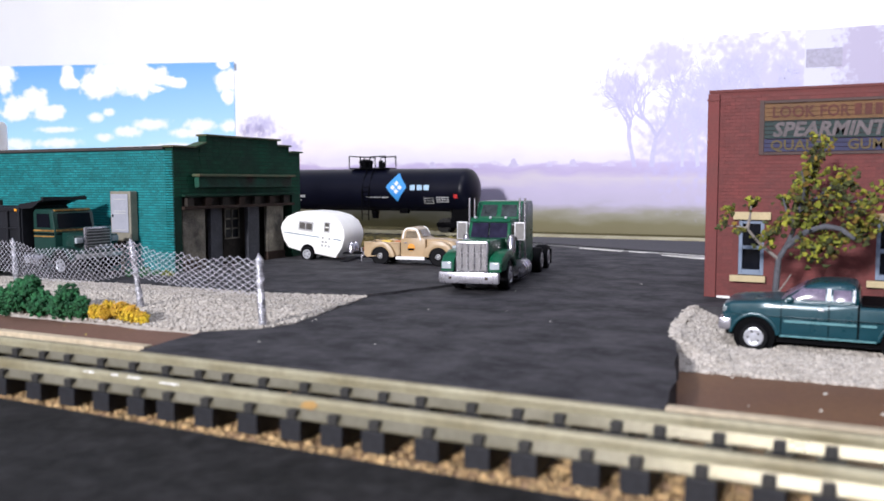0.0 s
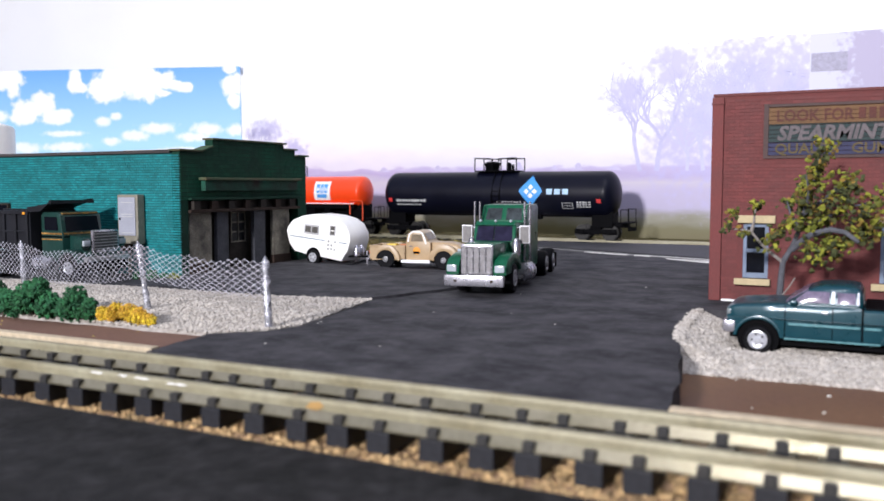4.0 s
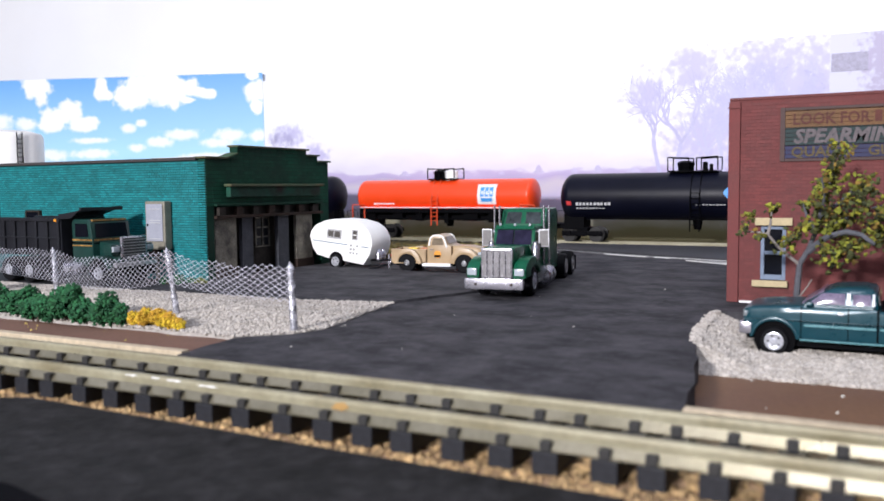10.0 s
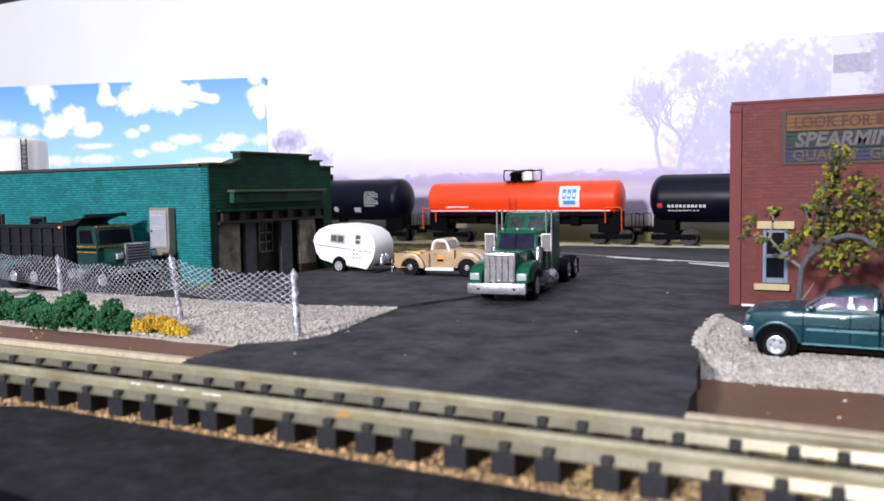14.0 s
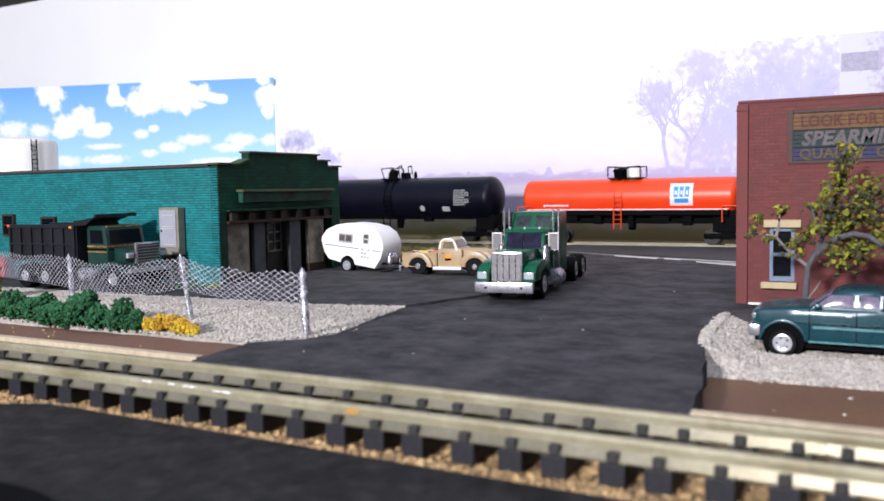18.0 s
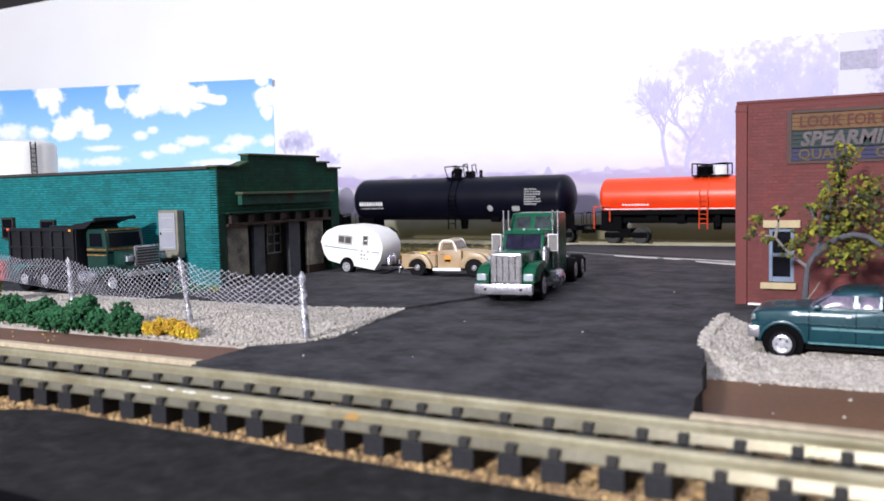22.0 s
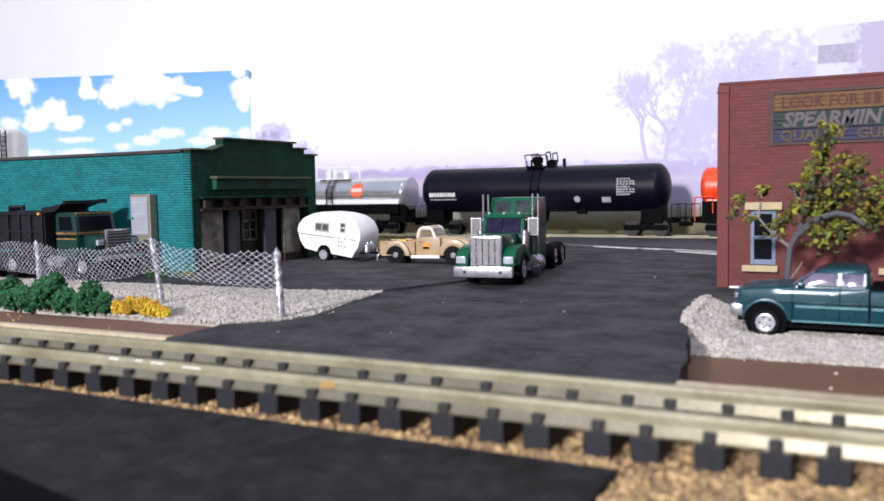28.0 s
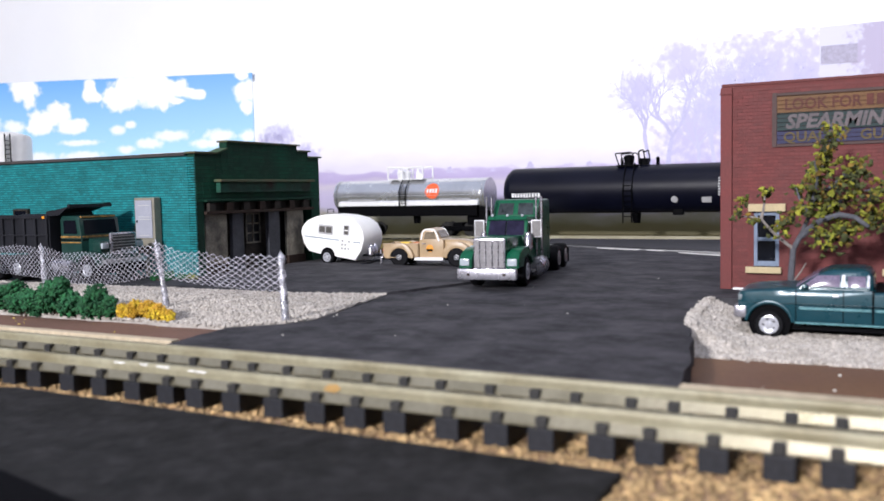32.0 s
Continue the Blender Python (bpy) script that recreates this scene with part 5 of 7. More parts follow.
def street_tree():
    t = thing("tree", 0, 15.7, 0, 0, "slender tree with sparse yellow green leaves", "tree")
    bark = mat("grey_bark", (0.105, 0.108, 0.125), 0.85, vary=0.4, size=0.002)
    pale = mat("pale_twig", (0.27, 0.24, 0.22), 0.85, vary=0.3)
    def limb(name, pts, r0, r1, material, parent=t):
        bm = bmesh.new()
        n = len(pts) - 1
        for i, (p, q) in enumerate(zip(pts, pts[1:])):
            cyl(bm, p, q, r0 + (r1 - r0) * i / n, r0 + (r1 - r0) * (i + 1) / n, seg=8)
            bmesh.ops.create_icosphere(bm, subdivisions=1, radius=(r0 + (r1 - r0) * (i + 1) / n) * 0.98, matrix=Matrix.Translation(q))
        return part(name, bm, material, parent, smooth=True)
    tr = limb("trunk", [(-1.36, 0, -0.05), (-1.33, 0, 0.52), (-1.30, 0, 0.95), (-1.16, 0, 1.22), (-1.05, 0, 1.53), (-0.94, 0, 2.05), (-0.82, 0, 2.5), (-0.75, 0, 2.9)], 0.062, 0.016, bark)
    limbs = [[(-1.30, 0, 0.95), (-1.51, -0.1, 1.13), (-1.65, -0.15, 1.27), (-1.81, -0.2, 1.48), (-2.01, -0.2, 1.52), (-2.2, -0.2, 1.52)], [(-1.81, -0.2, 1.48), (-1.77, -0.2, 1.66), (-1.75, -0.2, 1.9)],
             [(-1.16, 0, 1.18), (-1.0, -0.1, 1.34), (-0.84, -0.2, 1.46), (-0.56, -0.3, 1.55), (-0.33, -0.35, 1.51), (-0.14, -0.35, 1.36)], [(-0.98, 0, 1.8), (-0.68, 0.1, 2.05), (-0.41, 0.1, 2.31), (-0.26, 0.1, 2.41)],
             [(-1.05, 0, 1.53), (-1.19, -0.1, 1.8), (-1.25, -0.1, 2.0)], [(-0.95, 0, 1.9), (-0.9, -0.3, 2.2), (-0.95, -0.4, 2.45)], [(-1.05, 0, 1.5), (-0.7, 0.3, 1.7), (-0.3, 0.4, 1.9), (0.05, 0.4, 2.0)]]
    for i, l in enumerate(limbs):
        limb("branch", l, 0.06 if i == 2 else 0.032, 0.035 if i == 2 else 0.012, pale if i in (0, 1) else bark, tr)
    limb("twig", [(-1.30, -0.05, 0.36), (-1.16, -0.1, 0.57), (-1.09, -0.12, 0.7)], 0.016, 0.01, pale, tr)
    spots = [(-0.67, 2.93), (-0.77, 2.77), (-0.92, 2.46), (-0.73, 2.51), (-0.82, 2.31), (-1.01, 2.05), (-1.2, 1.98), (-0.28, 2.39), (-0.41, 2.21), (-0.55, 2.05), (-1.08, 1.64), (-0.96, 1.8), (-0.77, 1.9), (-2.24, 1.57), (-2.12, 1.78), (-1.75, 1.95), (-1.51, 1.31), (-0.74, 1.07), (-0.49, 1.18), (-1.95, 1.46), (-0.36, 1.9), (-0.64, 1.7), (-0.22, 2.16), (-0.09, 1.44), (-1.33, 1.54), (-0.87, 1.23), (-0.99, 2.21), (0.01, 1.85), (-0.8, 1.6), (-0.62, 1.32), (-0.35, 1.28), (-0.15, 1.68), (0.12, 1.55), (0.15, 2.05)]
    rng = np.random.default_rng(23)
    for k, (m, share, size) in enumerate(((LIME, 19, 0.040), (OCHRE, 5, 0.038), (DARK_LEAF, 15, 0.040))):
        pts = []
        for x, z in spots:
            small = x < -1.6
            r = 0.075 if small else 0.135
            n = int(share * (0.5 if small else 1.0) * rng.uniform(0.6, 1.4))
            low = -0.05 if m is DARK_LEAF else 0.02
            pts.append(rng.normal(size=(n, 3)) * (r * 0.7, r * 1.2, r * 0.6) + (x, rng.uniform(-0.35, 0.35) if not small else -0.2, z + low))
        ob = grains("leaves", np.concatenate(pts), size, m, 40 + k, rough=0.8, flat=0.95)
        ob.parent = t
    return t


street_tree()
part("red_curb", B(-25.5, -23.75, 15.75, 15.95, 0.0, 0.62, 0.03), mat("faded_red_paint", (0.40, 0.05, 0.06), 0.6, vary=0.3), label="low faded red barrier beside the teal wall", category="barrier")

# ---- vehicles (each faces its own +x) ----
LAMP_WHITE = mat("headlamp_lens", (0.36, 0.40, 0.43), 0.15, vary=0.1, coat=0.6)
HEADLAMP = mat("grey_headlamp_lens", (0.22, 0.25, 0.26), 0.12, vary=0.4, size=0.0008, coat=0.6)
AMBER = mat("amber_lens", (0.75, 0.30, 0.03), 0.3, vary=0.1)
STEEL = mat("bare_steel", (0.45, 0.45, 0.46), 0.35, 0.8, vary=0.25)
GRILLE_DARK = mat("grille_mesh", (0.20, 0.19, 0.195), 0.35, 0.7, vary=0.4, size=0.0012, grain=0.0002)


GRILLE_SLAT = mat("grille_slat_grey", (0.24, 0.235, 0.25), 0.4, 0.6, vary=0.3)
MIRROR_FRAME = mat("mirror_frame_silver", (0.50, 0.50, 0.52), 0.35, 0.4, vary=0.2)


def semi_truck():
    t = thing("semi_truck", -7.16, 15.62, 0, -81.4, "dark green conventional semi tractor with chrome trim", "truck")
    bm = B(-0.14, 0, -0.66, 0.66, 0.23, 0.46, 0.035)
    bp = part("bumper", bm, CHROME, t, "chrome front bumper", smooth=True)
    # two small brown blocks paint the bumper's pinkish reflections
    for y in (-0.4, 0.4):
        part("tow_hook", B(0.0, 0.018, y - 0.03, y + 0.03, 0.32, 0.37, 0.008), RUSTY, bp, "small brown mark painting a reflection on the bumper")
    part("hood", prism([(-0.34, 0.42), (-0.34, 1.02), (-0.45, 1.08), (-1.75, 1.06), (-1.75, 0.42)], -0.37, 0.37, 0.05), SEMI_GREEN, t, "green engine hood", smooth=True)
    g = part("grille", B(-0.36, -0.26, -0.36, 0.36, 0.43, 1.08, 0.045), CHROME, t, "tall chrome grille", smooth=True)
    mesh = part("grille_mesh", B(-0.262, -0.25, -0.325, 0.325, 0.46, 1.04), GRILLE_DARK, g, "fine grey grille mesh")
    for i in range(19):
        part("grille_slat", B(-0.25, -0.243, -0.32, 0.32, 0.468 + i * 0.03, 0.480 + i * 0.03), GRILLE_SLAT, mesh)
    for y in (-0.21, -0.07, 0.07, 0.21):
        part("grille_bar", lathe([(0.47, 0.012), (1.02, 0.012), (1.025, 0.004)], 8, "z"), CHROME, g, smooth=True, at=(-0.238, y, 0))
    fen = [(-0.2, 0.46), (-0.2, 0.62), (-0.34, 0.76), (-0.75, 0.86), (-1.15, 0.86), (-1.5, 0.72), (-1.72, 0.5), (-1.6, 0.47), (-1.42, 0.6), (-1.12, 0.68), (-0.82, 0.62), (-0.7, 0.46)]
    for s in (-1, 1):
        f = part("fender", prism(fen, min(s * 0.38, s * 0.67), max(s * 0.38, s * 0.67), 0.035), SEMI_GREEN, t, "green front fender", smooth=True)
        h = part("headlight", B(-0.22, -0.15, s * 0.53 - 0.11, s * 0.53 + 0.11, 0.51, 0.66, 0.025), LAMP_WHITE, f, "clear rectangular headlight", smooth=True)
        wheel(t, -1.12, s * 0.52, 0.32, 0.32, 0.26, RIM, out=s)
        part("air_cleaner", lathe([(0.72, 0.02), (0.74, 0.1), (1.02, 0.1), (1.06, 0.07), (1.12, 0.07), (1.14, 0.02)], 16, "z"), CHROME, t, "chrome air cleaner", smooth=True, at=(-1.72, s * 0.53, 0))
        tk = part("fuel_tank", lathe([(-3.05, 0.05), (-3.02, 0.19), (-2.97, 0.21), (-2.33, 0.21), (-2.28, 0.19), (-2.25, 0.05)], 20, "x"), CHROME, t, "polished round fuel tank", smooth=True, at=(0, s * 0.55, 0.31))
        for x in (-2.85, -2.45):
            part("strap", lathe([(x - 0.03, 0.2), (x - 0.03, 0.222), (x + 0.03, 0.222), (x + 0.03, 0.2)], 20, "x"), STEEL, tk)
        part("step", B(-2.2, -1.75, s * 0.5 - 0.1, s * 0.5 + 0.1, 0.22, 0.27), STEEL, t)
        for dy in (0.55, 0.68):
            part("exhaust_pipe", C((-2.5, s * dy, 0.55), (-2.5, s * dy, 1.92), 0.028, seg=12), CHROME, t, "tall chrome exhaust stack", smooth=True)
        mi = part("mirror", B(-1.93, -1.88, s * 0.69 - 0.13, s * 0.69 + 0.13, 1.0, 1.4, 0.015), MIRROR_FRAME, t, "tall bright mirror frame")
        part("mirror_glass", B(-1.882, -1.872, s * 0.69 - 0.098, s * 0.69 + 0.098, 1.025, 1.375), mat("mirror_back", (0.17, 0.16, 0.155), 0.5, vary=0.3, size=0.001) if s < 0 else bpy.data.materials["mirror_back"], mi)
        for z in (1.05, 1.35):
            part("mirror_arm", C((-1.9, s * 0.5, z), (-1.9, s * 0.57, z), 0.014, seg=6), CHROME, mi)
        part("side_window", plate([(-1.9, s * 0.503, 1.08), (-2.5, s * 0.503, 1.08), (-2.5, s * 0.503, 1.36), (-2.0, s * 0.503, 1.36)], -0.006 * s), GLASS_DARK, t)
        for x in (-4.72, -5.68):
            wheel(t, x, s * 0.49, 0.32, 0.32, 0.34, STEEL, out=s)
        part("mud_flap", B(-6.12, -6.09, s * 0.5 - 0.17, s * 0.5 + 0.17, 0.12, 0.5), RUBBER, t)
        part("frame_rail", B(-6.05, -0.3, s * 0.2 - 0.04, s * 0.2 + 0.04, 0.36, 0.5), BLACK, t)
        part("tail_lamp", B(-6.1, -6.06, s * 0.25 - 0.06, s * 0.25 + 0.06, 0.4, 0.48), RED_INK, t)
    part("cab", prism([(-1.72, 0.36), (-1.72, 1.06), (-1.86, 1.40), (-1.96, 1.45), (-2.62, 1.45), (-2.62, 0.36)], -0.5, 0.5, 0.04), SEMI_GREEN, t, "green day cab", smooth=True)
    for a, b in ((-0.43, -0.012), (0.43, 0.012)):
        ends = [(-1.715, a, 1.06), (-1.675, b, 1.06), (-1.815, b, 1.385), (-1.855, a * 0.955, 1.385)]
        part("windshield", plate(ends if a < 0 else [ends[1], ends[0], ends[3], ends[2]], 0.010), GLASS_BLUE, t, "dark glossy windshield pane")
    part("divider", plate([(-1.672, -0.007, 1.06), (-1.672, 0.007, 1.06), (-1.812, 0.007, 1.385), (-1.812, -0.007, 1.385)], 0.012), BLACK, t, "thin black windshield divider")
    part("cowl", prism([(-1.74, 1.03), (-1.66, 1.045), (-1.66, 1.06), (-1.74, 1.07)], -0.44, 0.44), SEMI_GREEN, t)
    part("visor", prism([(-1.83, 1.40), (-1.80, 1.41), (-1.92, 1.49), (-1.98, 1.46)], -0.47, 0.47), SEMI_GREEN, t, "green sun visor")
    for y in (-0.36, 0.0, 0.36):
        part("marker_light", lathe([(-1.92, 0.032), (-1.87, 0.032), (-1.855, 0.012)], 10, "x"), LAMP_WHITE, t, at=(0, y, 1.50))
    slp = part("sleeper", prism([(-2.62, 0.36), (-2.62, 1.44), (-2.82, 1.80), (-2.9, 1.84), (-3.95, 1.84), (-4.05, 1.76), (-4.05, 0.36)], -0.56, 0.56, 0.05), SEMI_GREEN, t, "tall green sleeper box", smooth=True)
    SLEEPER_GLASS = mat("smoky_roof_window", (0.045, 0.055, 0.06), 0.3, vary=0.6, size=0.0015, grain=0.002, bump=0.04, spec=0.14)
    for y0, y1 in ((-0.45, -0.06), (0.06, 0.45)):
        part("sleeper_window", plate([(-2.655, y0, 1.49), (-2.655, y1, 1.49), (-2.80, y1 * 0.93, 1.755), (-2.80, y0 * 0.93, 1.755)], 0.012), SLEEPER_GLASS, slp, "glossy dark roof window")
    t.scale = (1, 0.96, 1)
    part("fifth_wheel", prism([(-4.85, -0.3), (-4.85, 0.3), (-5.2, 0.36), (-5.6, 0.2), (-5.6, -0.2), (-5.2, -0.36)], 0.56, 0.62, axis="z"), STEEL, t, "greasy fifth wheel plate")
    part("deck_plate", B(-4.7, -4.1, -0.3, 0.3, 0.5, 0.56), STEEL, t, "chequer plate deck")
    for x in (-4.72, -5.68, -1.12):
        part("axle", C((x, -0.4, 0.32), (x, 0.4, 0.32), 0.06, seg=8), BLACK, t)
    part("air_line", tube(bmesh.new(), [(-4.06, 0.1, 1.2), (-4.3, 0.12, 0.85), (-4.5, 0.1, 0.6)], 0.015), RED_INK, t)
    return t


semi_truck()


def camper():
    t = thing("camper_trailer", -14.16, 20.92, 0, -1, "small white rounded camper trailer with blue stripe", "camper trailer")
    sh = [(-1.27, 0.86), (-1.23, 1.02), (-1.07, 1.22), (-0.74, 1.38), (-0.4, 1.46), (0.1, 1.47), (0.5, 1.42), (0.78, 1.28), (0.94, 1.05), (0.98, 0.85), (0.92, 0.55), (0.72, 0.22), (0.1, 0.25), (-0.1, 0.26), (-0.5, 0.26), (-0.95, 0.32), (-1.14, 0.52)]
    body = part("body", prism(sh, -0.52, 0.52, 0.05), CREAM, t, "glossy cream white shell", smooth=True)
    m = Matrix.Rotation(radians(5.5), 4, "Y")
    GREYW = mat("window_trim", (0.62, 0.62, 0.63), 0.4, 0.4)
    CAMPER_PANE = mat("camper_pane", (0.15, 0.14, 0.13), 0.25, vary=0.5, size=0.0012)
    DECAL = mat("faded_decal", (0.40, 0.41, 0.40), 0.5, vary=0.3)
    BLUE_LINE = mat("blue_grey_stripe", (0.16, 0.24, 0.32), 0.5)
    for s in (-1, 1):
        y = s * 0.522
        def yy(d):
            return (min(y, y + s * d), max(y, y + s * d))
        part("window", B(-0.62, -0.10, *yy(0.012), 0.88, 1.16), GREYW, body, "grey framed side window")
        part("stripe", B(-1.12, 0.88, *yy(0.006), 0.74, 0.765), BLUE_LINE, body, "thin blue grey stripe")
        part("door", B(0.14, 0.62, *yy(0.010), 0.34, 1.26), CREAM, body, "white entry door")
    for a, b, z0, z1 in ((-0.58, -0.38, 0.93, 1.11), (-0.35, -0.14, 0.93, 1.11), (0.31, 0.45, 1.08, 1.19), (0.31, 0.45, 0.95, 1.05)):
        part("pane", B(a, b, -0.54, -0.53, z0, z1), CAMPER_PANE, body, "grey side window pane")
    for a, b, z0, z1 in ((0.28, 0.31, 0.92, 1.22), (0.45, 0.48, 0.92, 1.22), (0.31, 0.45, 0.92, 0.95), (0.31, 0.45, 1.19, 1.22)):
        part("trim", B(a, b, -0.55, -0.53, z0, z1), GREYW, body)
    for i in range(3):
        for j in range(3):
            if (i + j) % 4 != 3:
                part("decal_square", B(0.23 + i * 0.11, 0.29 + i * 0.11, -0.545, -0.53, 0.5 + j * 0.11, 0.56 + j * 0.11), DECAL, body)
    for o in list(body.children) + [body]:
        if o is body:
            o.matrix_basis = Matrix.Translation((0, 0, -0.025 * U)) @ m
    for s in (-1, 1):
        wheel(t, -0.22, s * 0.50, 0.215, 0.215, 0.13, RIM, out=s, rim=0.65)
        part("wheel_well", C((-0.22, s * 0.40, 0.25), (-0.22, s * 0.528, 0.25), 0.25, seg=20), BLACK, t, "dark wheel arch")
        part("tongue", C((0.7, s * 0.3, 0.26), (1.42, 0, 0.26), 0.03, seg=6), BLACK, t)
        part("gas_bottle", lathe([(0.24, 0.02), (0.26, 0.1), (0.48, 0.1), (0.54, 0.06), (0.58, 0.03)], 14, "z"), CHROME, t, "shiny gas bottle", smooth=True, at=(1.02, s * 0.11, 0))
    part("jack", C((1.3, 0, 0.03), (1.3, 0, 0.42), 0.035, seg=8), CHROME, t)
    part("coupler", B(1.36, 1.52, -0.05, 0.05, 0.22, 0.3, 0.01), CHROME, t)
    part("axle", C((-0.22, -0.42, 0.24), (-0.22, 0.42, 0.24), 0.04, seg=8), BLACK, t)
    return t


camper()


def arch(cx, cz, r, a0, a1, n=10):
    return [(cx + r * math.cos(radians(a0 + (a1 - a0) * i / n)), cz + r * math.sin(radians(a0 + (a1 - a0) * i / n))) for i in range(n + 1)]


DUSKY = mat("dusky_tan_glazing", (0.16, 0.12, 0.075), 0.2, vary=0.3, spec=0.3)


def tan_pickup():
    t = thing("vintage_pickup", -11.12, 20.98, 0, 9, "tan vintage pickup truck towing the camper", "pickup truck")
    part("chassis", B(-1.3, 1.2, -0.3, 0.3, 0.16, 0.3), BLACK, t)
    bed = part("bed", B(-1.38, -0.34, -0.46, 0.46, 0.26, 0.30), TAN, t, "tan cargo bed")
    for s in (-1, 1):
        y0, y1 = sorted((s * 0.46, s * 0.42))
        part("bed_side", B(-1.38, -0.34, y0, y1, 0.26, 0.62, 0.012), TAN, bed)
        part("bed_rail", B(-1.40, -0.33, *sorted((s * 0.48, s * 0.40)), 0.60, 0.635, 0.01), TAN, bed)
        f = [(-1.36, 0.25)] + arch(-0.88, 0.24, 0.42, 178, 2) + [(-0.44, 0.25)] + arch(-0.88, 0.24, 0.27, 0, 180)
        part("rear_fender", prism(f, *sorted((s * 0.44, s * 0.58)), 0.03), TAN, t, "rounded tan rear fender", smooth=True)
        f = [(0.38, 0.25)] + arch(0.80, 0.25, 0.44, 175, 20) + [(1.3, 0.34), (1.22, 0.25)] + arch(0.80, 0.24, 0.27, 0, 180)
        part("front_fender", prism(f, *sorted((s * 0.34, s * 0.58)), 0.035), TAN, t, "rounded tan front fender", smooth=True)
        part("running_board", B(-0.42, 0.42, *sorted((s * 0.42, s * 0.60)), 0.17, 0.25, 0.015), WHITE, t, "white running board")
        wheel(t, -0.88, s * 0.50, 0.26, 0.26, 0.15, STEEL, out=s, rim=0.3)
        wheel(t, 0.80, s * 0.50, 0.26, 0.26, 0.15, STEEL, out=s, rim=0.3)
        y = s * 0.463
        win = part("side_window", plate([(-0.17, y, 0.76), (0.19, y, 0.76), (0.13, y * 0.97, 0.965), (-0.13, y * 0.97, 0.965)], -s * 0.01), DUSKY, t, "dusky side window")
        tr = part("door_trim", tube(bmesh.new(), [(0.27, y * 1.01, 0.70), (0.23, y * 1.0, 0.84), (0.16, y * 0.98, 0.985), (0.08, y * 0.97, 1.02), (-0.12, y * 0.97, 1.02), (-0.21, y * 0.98, 0.95), (-0.25, y * 1.01, 0.74)], 0.024, 6), CREAM, t, "white painted window surround")
        part("handle", B(-0.22, -0.12, *sorted((s * 0.465, s * 0.49)), 0.62, 0.64), CHROME, t)
        em = part("emblem", shift(lathe([(0, 0.105), (s * 0.012, 0.105), (s * 0.014, 0.02)], 18, "y"), 0.0, s * 0.461, 0.5), AMBER, t, "round orange door emblem")
        part("emblem_mark", B(-0.09, 0.08, *sorted((s * 0.474, s * 0.482)), 0.42, 0.48), BLACK, em)
        part("headlamp", lathe([(1.18, 0.06), (1.28, 0.07), (1.30, 0.05), (1.31, 0.01)], 14, "x"), LAMP_WHITE, t, "round headlamp", smooth=True, at=(0, s * 0.44, 0.52))
        part("tail_lamp", B(-1.42, -1.39, s * 0.4 - 0.03, s * 0.4 + 0.03, 0.42, 0.48), RED_INK, t)
    part("headboard", B(-0.38, -0.34, -0.46, 0.46, 0.26, 0.62), TAN, bed)
    part("tailgate", B(-1.40, -1.36, -0.44, 0.44, 0.26, 0.62), TAN, bed)
    part("cab", prism([(-0.32, 0.22), (-0.32, 0.72), (-0.28, 0.93), (-0.2, 1.02), (-0.08, 1.05), (0.06, 1.045), (0.16, 0.99), (0.29, 0.78), (0.40, 0.73), (0.40, 0.22)], -0.46, 0.46, 0.05), TAN, t, "rounded tan cab", smooth=True)
    part("windshield", plate([(0.30, -0.36, 0.79), (0.30, 0.36, 0.79), (0.18, 0.33, 0.98), (0.18, -0.33, 0.98)], 0.01), DUSKY, t)
    part("rear_window", plate([(-0.325, 0.28, 0.78), (-0.325, -0.28, 0.78), (-0.285, -0.25, 0.96), (-0.285, 0.25, 0.96)], 0.01), GLASS_DARK, t)
    part("hood", prism([(0.38, 0.3), (0.38, 0.74), (0.85, 0.735), (1.15, 0.68), (1.27, 0.56), (1.29, 0.3)], -0.36, 0.36, 0.09, seg=3), TAN, t, "rounded tan hood", smooth=True)
    gr = part("grille", B(1.26, 1.31, -0.3, 0.3, 0.34, 0.52, 0.02), TAN, t)
    for i in range(4):
        part("grille_slot", B(1.31, 1.316, -0.26, 0.26, 0.36 + i * 0.04, 0.38 + i * 0.04), BLACK, gr)
    part("bumper", B(1.34, 1.39, -0.52, 0.52, 0.2, 0.28, 0.015), CHROME, t, "chrome bumper", smooth=True)
    part("bumper", B(-1.46, -1.42, -0.46, 0.46, 0.2, 0.27, 0.015), CHROME, t, smooth=True)
    return t


tan_pickup()
for x, y, m, lab, sx, r in ((-11.95, 20.8, YELLOW_INK, "yellow sack lying in the pickup bed", 0.3, 5), (-11.62, 20.85, mat("orange_cloth", (0.55, 0.22, 0.10), 0.8, vary=0.3), "orange bundle lying in the pickup bed", 0.22, 20)):
    part("sack", B(-sx / 2, sx / 2, -0.12, 0.12, 0.0, 0.36, 0.05), m, label=lab, category="sack", at=pose(x * U, y * U, 0.302 * U, 0, 0, r), smooth=True)


